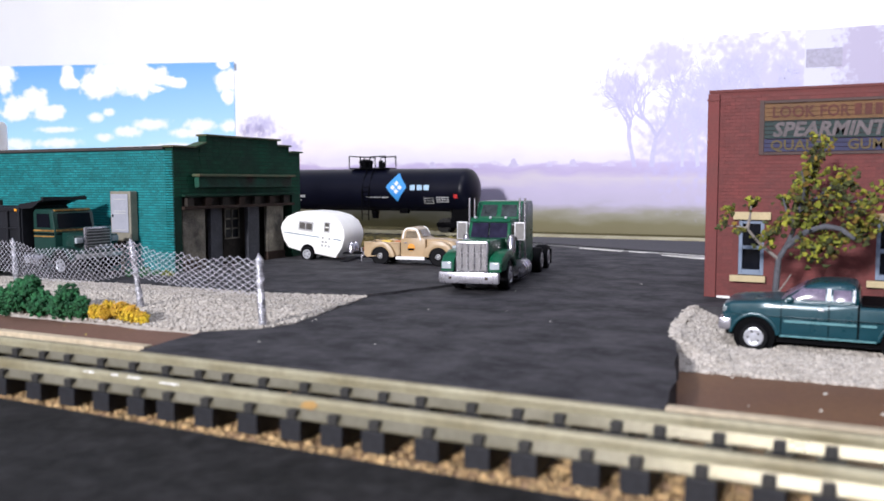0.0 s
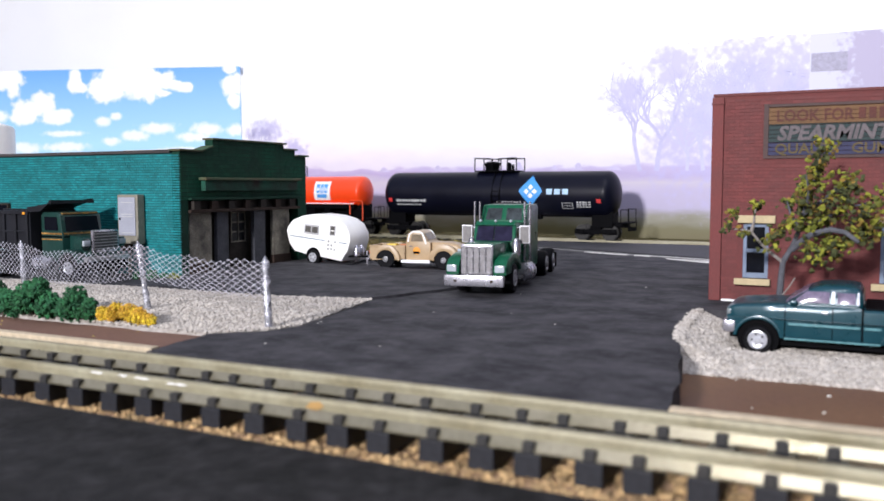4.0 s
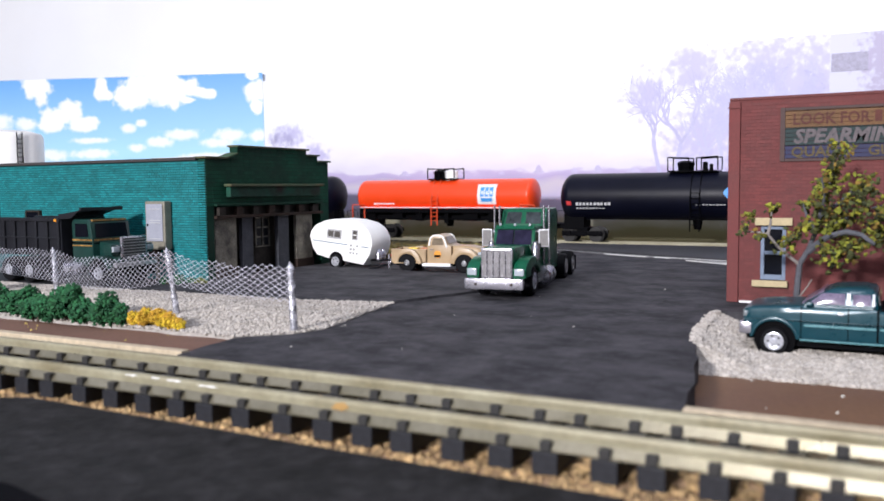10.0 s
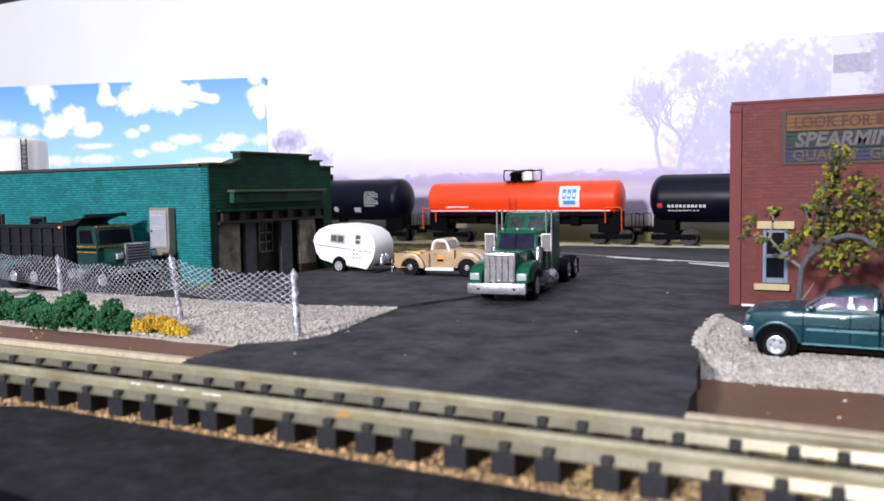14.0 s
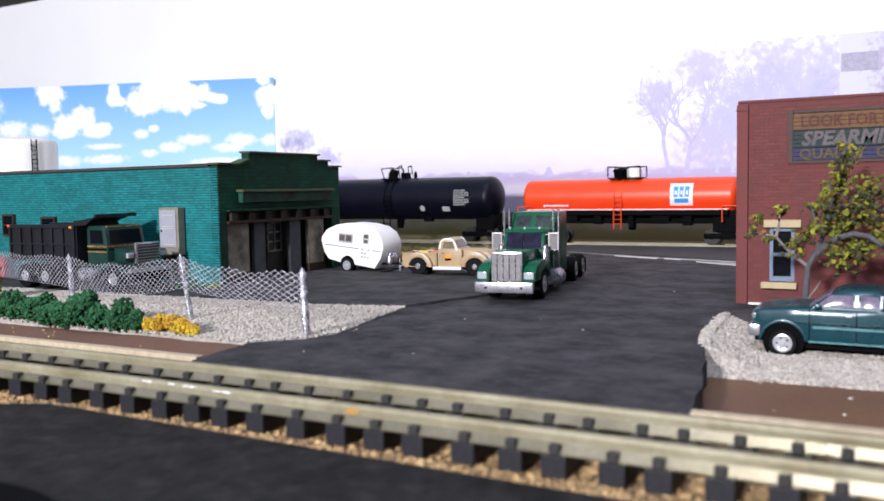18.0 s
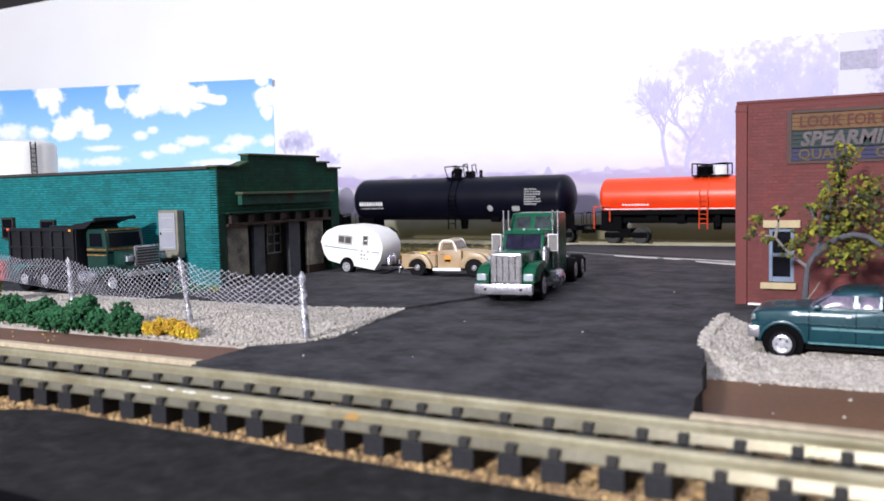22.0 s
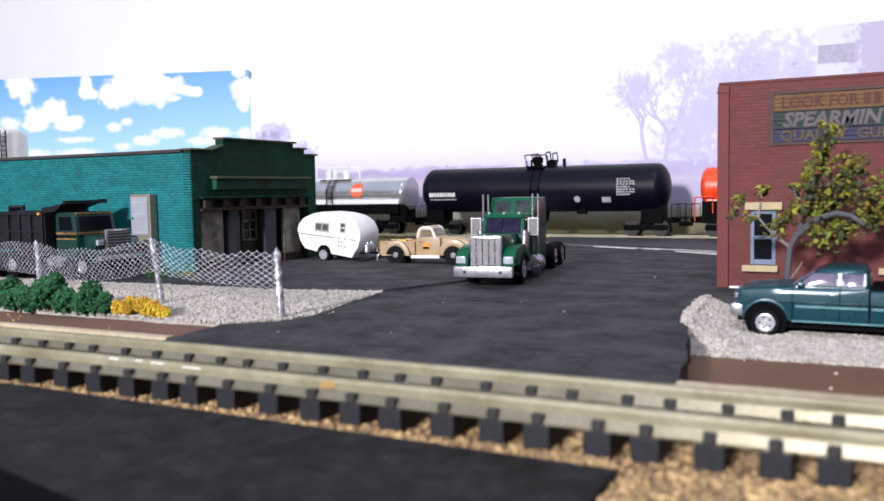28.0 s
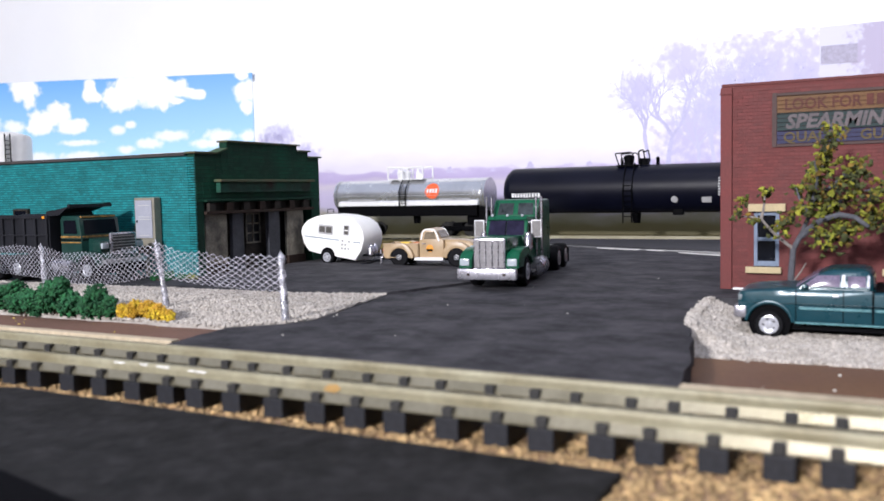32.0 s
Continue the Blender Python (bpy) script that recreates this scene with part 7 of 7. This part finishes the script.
def blue_logo_car():
    x0, x1, zc, r = -0.55, 9.9, 1.93, 0.93
    t, tank = tank_car("tank_car", x0, x1, zc, r, BLACK_TANK, "glossy black tank car with a blue diamond logo", (0.4, 9.0))
    platform(t, 4.75, 1.85, zc + r + 0.06, BLACK, r)
    ladder(t, 4.95, zc + r + 0.05, 0.62, -0.45, -1.0, BLACK, 0.34)
    cx, cz = 6.45, 2.05
    lg = part("diamond_logo", curved_patch(zc, r, [(cx, cz - 0.62), (cx + 0.52, cz + 0.02), (cx, cz + 0.62), (cx - 0.52, cz + 0.02)]), BLUE_INK, tank, "blue diamond logo")
    for dx, dz in ((0, 0.17), (0, -0.17), (-0.17, 0), (0.17, 0)):
        a = 0.115
        part("logo_leaf", curved_patch(zc, r, [(cx + dx, cz + dz - a), (cx + dx + a, cz + dz), (cx + dx, cz + dz + a), (cx + dx - a, cz + dz)], 0.013), WHITE, lg)
    LIGHT_BLUE = mat("pale_blue_ink", (0.42, 0.62, 0.82), 0.5)
    for i in range(3):
        part("logo_bar", curved_patch(zc, r, [(7.12 + i * 0.33, 1.93), (7.36 + i * 0.33, 1.93), (7.36 + i * 0.33, 2.15), (7.12 + i * 0.33, 2.15)]), LIGHT_BLUE, lg)
    bars(tank, GREY_INK, 0.3, 1.75, 1.60, 0.12, 10, skin(zc, r, 1.66), seed=3)
    bars(tank, GREY_INK, 0.3, 1.5, 1.46, 0.05, 9, skin(zc, r, 1.48), seed=4)
    bars(tank, GREY_INK, 4.95, 6.1, 1.60, 0.04, 9, skin(zc, r, 1.62), seed=5)
    for a, b in ((7.75, 8.2),):
        for q in ((a, b, 1.36, 1.385), (a, b, 1.58, 1.605), (a, a + 0.025, 1.36, 1.6), (b - 0.025, b, 1.36, 1.6), (a, b, 1.47, 1.49)):
            part("data_box", curved_patch(zc, r, [(q[0], q[2]), (q[1], q[2]), (q[1], q[3]), (q[0], q[3])]), GREY_INK, tank)
    for k in range(3):
        bars(tank, GREY_INK, 8.35, 8.95, 1.42 + k * 0.09, 0.05, 5, skin(zc, r, 1.44 + k * 0.09), seed=7 + k)
    for x in (0.0, 9.25):
        part("red_mark", curved_patch(zc, r, [(x - 0.09, 1.60), (x + 0.09, 1.60), (x + 0.09, 1.76), (x - 0.09, 1.76)]), RED_INK, tank, "small red mark")
    return t


def orange_car():
    x0, x1, zc, r = -10.33, -1.63, 1.98, 0.73
    t, tank = tank_car("tank_car", x0, x1, zc, r, ORANGE_TANK, "bright orange tank car with a white logo panel", (-9.25, -2.05), L=0.26)
    part("belly_band", B(x0 + 0.35, x1 - 0.35, -0.74, 0.74, 1.26, 1.46, 0.02), BLACK, t, "black underframe")
    part("centre_sill", B(x0 + 0.3, x1 - 0.3, -0.25, 0.25, 0.92, 1.26), BLACK, t)
    for dx, w, z in ((-2.4, 0.5, 0.98), (-1.2, 0.3, 0.9), (1.1, 0.7, 0.92), (2.3, 0.35, 0.86), (0.2, 0.2, 0.8)):
        part("underframe_box", B(-5.98 + dx, -5.98 + dx + w, -0.6, -0.2, z, 1.27, 0.02), BLACK, t)
    part("brake_pipe", C((x0 + 1.0, -0.62, 1.0), (x1 - 1.0, -0.62, 1.0), 0.03, seg=6), BLACK, t)
    part("white_line", B(x0 + 0.35, x1 - 0.35, -0.752, -0.74, 1.475, 1.51), WHITE, t, "thin white line under the tank")
    part("side_sill", B(x0 + 0.3, x1 - 0.3, -0.745, 0.745, 1.46, 1.51), ORANGE_TANK, t)
    platform(t, -5.98, 1.3, zc + r + 0.05, BLACK, r, h=0.42)
    part("dome", lathe([(zc + r - 0.1, 0.3), (zc + r + 0.35, 0.3), (zc + r + 0.42, 0.1)], 18, "z"), CREAM, t, "white hatch dome", smooth=True, at=(-5.7, 0, 0))
    OL = mat("orange_ladder_paint", (0.75, 0.07, 0.012), 0.45)
    ladder(t, -6.15, zc + r, 0.72, -0.4, -0.82, OL, 0.30)
    lg = part("logo_panel", curved_patch(zc, r, [(-4.12, 1.63), (-3.26, 1.63), (-3.26, 2.48), (-4.12, 2.48)]), WHITE, tank, "white square logo panel")
    part("logo_base", curved_patch(zc, r, [(-3.95, 1.74), (-3.43, 1.74), (-3.43, 1.9), (-3.95, 1.9)], 0.014), BLUE_INK, lg)
    for i, (a, b) in enumerate(((-3.98, -3.82), (-3.76, -3.62), (-3.56, -3.40))):
        part("logo_stroke", curved_patch(zc, r, [(a, 1.96), (b, 1.96), (b + 0.02, 2.36), (a, 2.36)], 0.014), BLUE_INK, lg)
        part("logo_notch", curved_patch(zc, r, [(a + 0.05, 2.05), (b - 0.03, 2.05), (b - 0.03, 2.2), (a + 0.05, 2.2)], 0.019), WHITE, lg)
    bars(tank, WHITE, -9.3, -8.2, 1.62, 0.07, 9, skin(zc, r, 1.66), seed=12)
    for s, x in ((-1, x0 - 0.1), (1, x1 + 0.1)):
        part("orange_rail", tube(bmesh.new(), [(x, -0.72, 0.72), (x, -0.72, 1.6), (x - s * 0.65, -0.74, 1.62), (x - s * 0.65, -0.74, 1.0)], 0.028, 6), OL, t, "orange end handrail")
    return t


def black_car():
    x0, x1, zc, r = -22.12, -11.46, 2.0, 0.94
    t, tank = tank_car("tank_car", x0, x1, zc, r, BLACK_TANK, "plain glossy black tank car with white lettering", (-21.2, -12.35))
    zt = zc + r + 0.05
    p = part("platform", B(-17.25, -16.45, -0.5, 0.5, zt - 0.10, zt - 0.04), BLACK, t, "walkway round the hatch")
    for y in (-0.42, 0.42):
        part("railing", tube(bmesh.new(), [(-17.18, y, zt - 0.05), (-17.32, y, zt + 0.40), (-16.72, y, zt + 0.44), (-16.62, y, zt + 0.36), (-16.60, y, zt - 0.05)], 0.024, 6), BLACK, p, "bent hatch railing")
        part("railing", tube(bmesh.new(), [(-16.33, y, zt - 0.1), (-16.40, y, zt + 0.46), (-16.22, y, zt + 0.52), (-16.15, y, zt + 0.1)], 0.026, 6), BLACK, p)
    part("hatch", lathe([(zt - 0.2, 0.18), (zt + 0.10, 0.18), (zt + 0.13, 0.21), (zt + 0.30, 0.21), (zt + 0.35, 0.14), (zt + 0.36, 0.02)], 18, "z"), BLACK, p, smooth=True, at=(-16.88, 0, 0))
    part("valve", lathe([(zt - 0.1, 0.05), (zt + 0.22, 0.05), (zt + 0.24, 0.02)], 10, "z"), BLACK, p, smooth=True, at=(-17.2, 0.1, 0))
    part("valve_box", B(-16.42, -16.1, -0.2, 0.2, zt - 0.12, zt + 0.20, 0.03), BLACK, p)
    part("vent", lathe([(zt - 0.12, 0.07), (zt + 0.22, 0.07), (zt + 0.25, 0.02)], 10, "z"), BLACK, t, smooth=True, at=(-15.75, 0, 0))
    ladder(t, -16.7, zc + r + 0.05, 0.70, -0.45, -1.02, BLACK, 0.34)
    bars(tank, WHITE, -21.5, -20.25, 1.74, 0.17, 10, skin(zc, r, 1.82), seed=21)
    bars(tank, GREY_INK, -21.45, -20.2, 1.60, 0.05, 9, skin(zc, r, 1.62), seed=22)
    for k in range(7):
        bars(tank, GREY_INK, -13.35, -12.6 if k % 3 else -12.8, 1.72 + k * 0.10, 0.055, 6, skin(zc, r, 1.75 + k * 0.1), seed=30 + k)
    part("round_mark", curved_patch(zc, r, [(-14.95 + 0.13 * math.cos(a), 1.58 + 0.13 * math.sin(a)) for a in [i * math.pi / 6 for i in range(12)]]), GREY_INK, tank)
    part("data_box", curved_patch(zc, r, [(-13.95, 1.45), (-13.6, 1.45), (-13.6, 1.66), (-13.95, 1.66)]), GREY_INK, tank)
    return t


def silver_car():
    x0, x1, zc, r = -30.4, -22.9, 1.92, 0.69
    t, tank = tank_car("tank_car", x0, x1, zc, r, SILVER_TANK, "silver tank car with an orange round logo", (-29.1, -24.25), L=0.16)
    part("belly_band", B(x0 + 0.3, x1 - 0.3, -0.70, 0.70, 1.0, 1.46, 0.02), BLACK, t, "black underframe")
    part("white_band", B(x0 + 0.25, x1 - 0.25, -0.72, 0.72, 1.46, 1.66, 0.02), WHITE, t, "white lower tank band")
    platform(t, -26.75, 1.75, zc + r + 0.05, WHITE, r, h=0.5)
    ladder(t, -26.75, zc + r, 1.45, -0.4, -0.80, BLACK, 0.32)
    cx, cz = -25.33, 2.08
    lg = part("round_logo", curved_patch(zc, r, [(cx + 0.34 * math.cos(a), cz + 0.34 * math.sin(a)) for a in [i * math.pi / 12 for i in range(24)]]), ORANGE_INK, tank, "orange round logo")
    for i in range(4):
        part("logo_bar", curved_patch(zc, r, [(cx - 0.26 + i * 0.14, cz - 0.07), (cx - 0.17 + i * 0.14, cz - 0.07), (cx - 0.17 + i * 0.14, cz + 0.1), (cx - 0.26 + i * 0.14, cz + 0.1)], 0.014), WHITE, lg)
    part("seam", B(x0 + 0.3, x1 - 0.3, -r - 0.006, -r + 0.02, 1.90, 1.915), GREY_INK, tank)
    bars(tank, GREY_INK, -29.6, -28.2, 1.70, 0.06, 10, skin(zc, r, 1.73) - 0.03, seed=41)
    bars(tank, GREY_INK, -25.0, -23.5, 1.70, 0.05, 10, skin(zc, r, 1.73) - 0.03, seed=42)
    for x in (x0 + 0.02, x1 - 0.02):
        part("end_rim", lathe([(x - 0.05, r * 0.93), (x - 0.05, r * 1.02), (x + 0.05, r * 1.02), (x + 0.05, r * 0.93)], 40, "x"), SILVER_TANK, t, smooth=True, at=(0, 0, zc))
    return t


CARS = [blue_logo_car(), orange_car(), black_car(), silver_car()]

# ---- bricks ----


def brick_pieces():
    """Courses of single bricks: those in the middle of each wall as parts, the rest joined."""
    rr = random.Random(77)
    red_j = mat("red_brick_joined", (0.140, 0.030, 0.028), 0.75, vary=0.22, size=0.006, grain=0.0004, per_piece=0.14, joined=True)
    green_j = mat("green_brick_joined", (0.006, 0.20, 0.215), 0.45, vary=0.3, size=0.005, grain=0.0004, per_piece=0.26, joined=True)

    def wall(parent, x0, x1, z0, z1, y, h, length, gaps, piece_mat, rest_mat, near, proud, bed, joint):
        shape = mesh_of("brick", B(0, length - joint, -proud, 0.04, 0, h - bed), piece_mat)
        rows, n, k, z = [], 0, 0, z0
        while z + h * 0.7 < z1:
            x = x0 - (length / 2 if k % 2 else 0)
            while x < x1:
                a, b = max(x, x0), min(x + length, x1)
                for g in gaps:
                    if g[2] < z + h * 0.6 and z + h * 0.4 < g[3] and a < g[1] and g[0] < b:
                        a, b = (a, g[0]) if a < g[0] else (g[1], b)
                if b - a > 0.03:
                    if b - a > length * 0.98 and near[0] < a and b < near[1] and near[2] < z < near[3] and n < 300:
                        ob = new("brick", shape)
                        ob.location = (a * U, (y - rr.uniform(0, 0.004)) * U, z * U)
                        ob.parent = parent
                        n += 1
                    else:
                        rows.append((a, b - joint, y - proud - rr.uniform(0, 0.004), y + 0.04, z, z + h - bed))
                x += length
            z, k = z + h, k + 1
        v, f = bricks(rows)
        joined("brickwork", v, f, rest_mat, parent, kind="stuff")

    wall(BRICK_WALL, -2.57, 3.5, 0.02, 4.0, 17.465, 0.067, 0.19, [(-2.27, -1.58, 0.34, 1.7), (0.1, 0.83, 0.34, 1.7), (2.5, 3.24, 0.34, 1.7), (-1.86, 1.52, 2.79, 3.85)], BRICK, red_j, (-1.6, 0.1, 0.9, 2.7), 0.010, 0.014, 0.004)
    wall(GREEN_SIDE, -30.0, -15.495, 0.0, 3.12, 16.225, 0.066, 0.125, [(-24.26, -23.66, 1.2, 1.9), (-22.46, -21.78, 1.15, 1.84)], GREEN_BRICK, green_j, (-19.6, -15.5, 1.6, 3.1), 0.020, 0.021, 0.005)


brick_pieces()


def motions():
    for car in CARS:
        walk(car, [(t, pose(s * U, 0.331, 0)) for t, s in TRAIN])
    ts, ss = [t for t, _ in TRAIN], [s for _, s in TRAIN]
    times = [i * 0.2 for i in range(161)]
    for ax, x in AXLES:
        walk(ax, [(t, pose(x * U, 0, 0.41 * U, 0, math.degrees(float(np.interp(t, ts, ss)) / 0.29), 0)) for t in times])


motions()
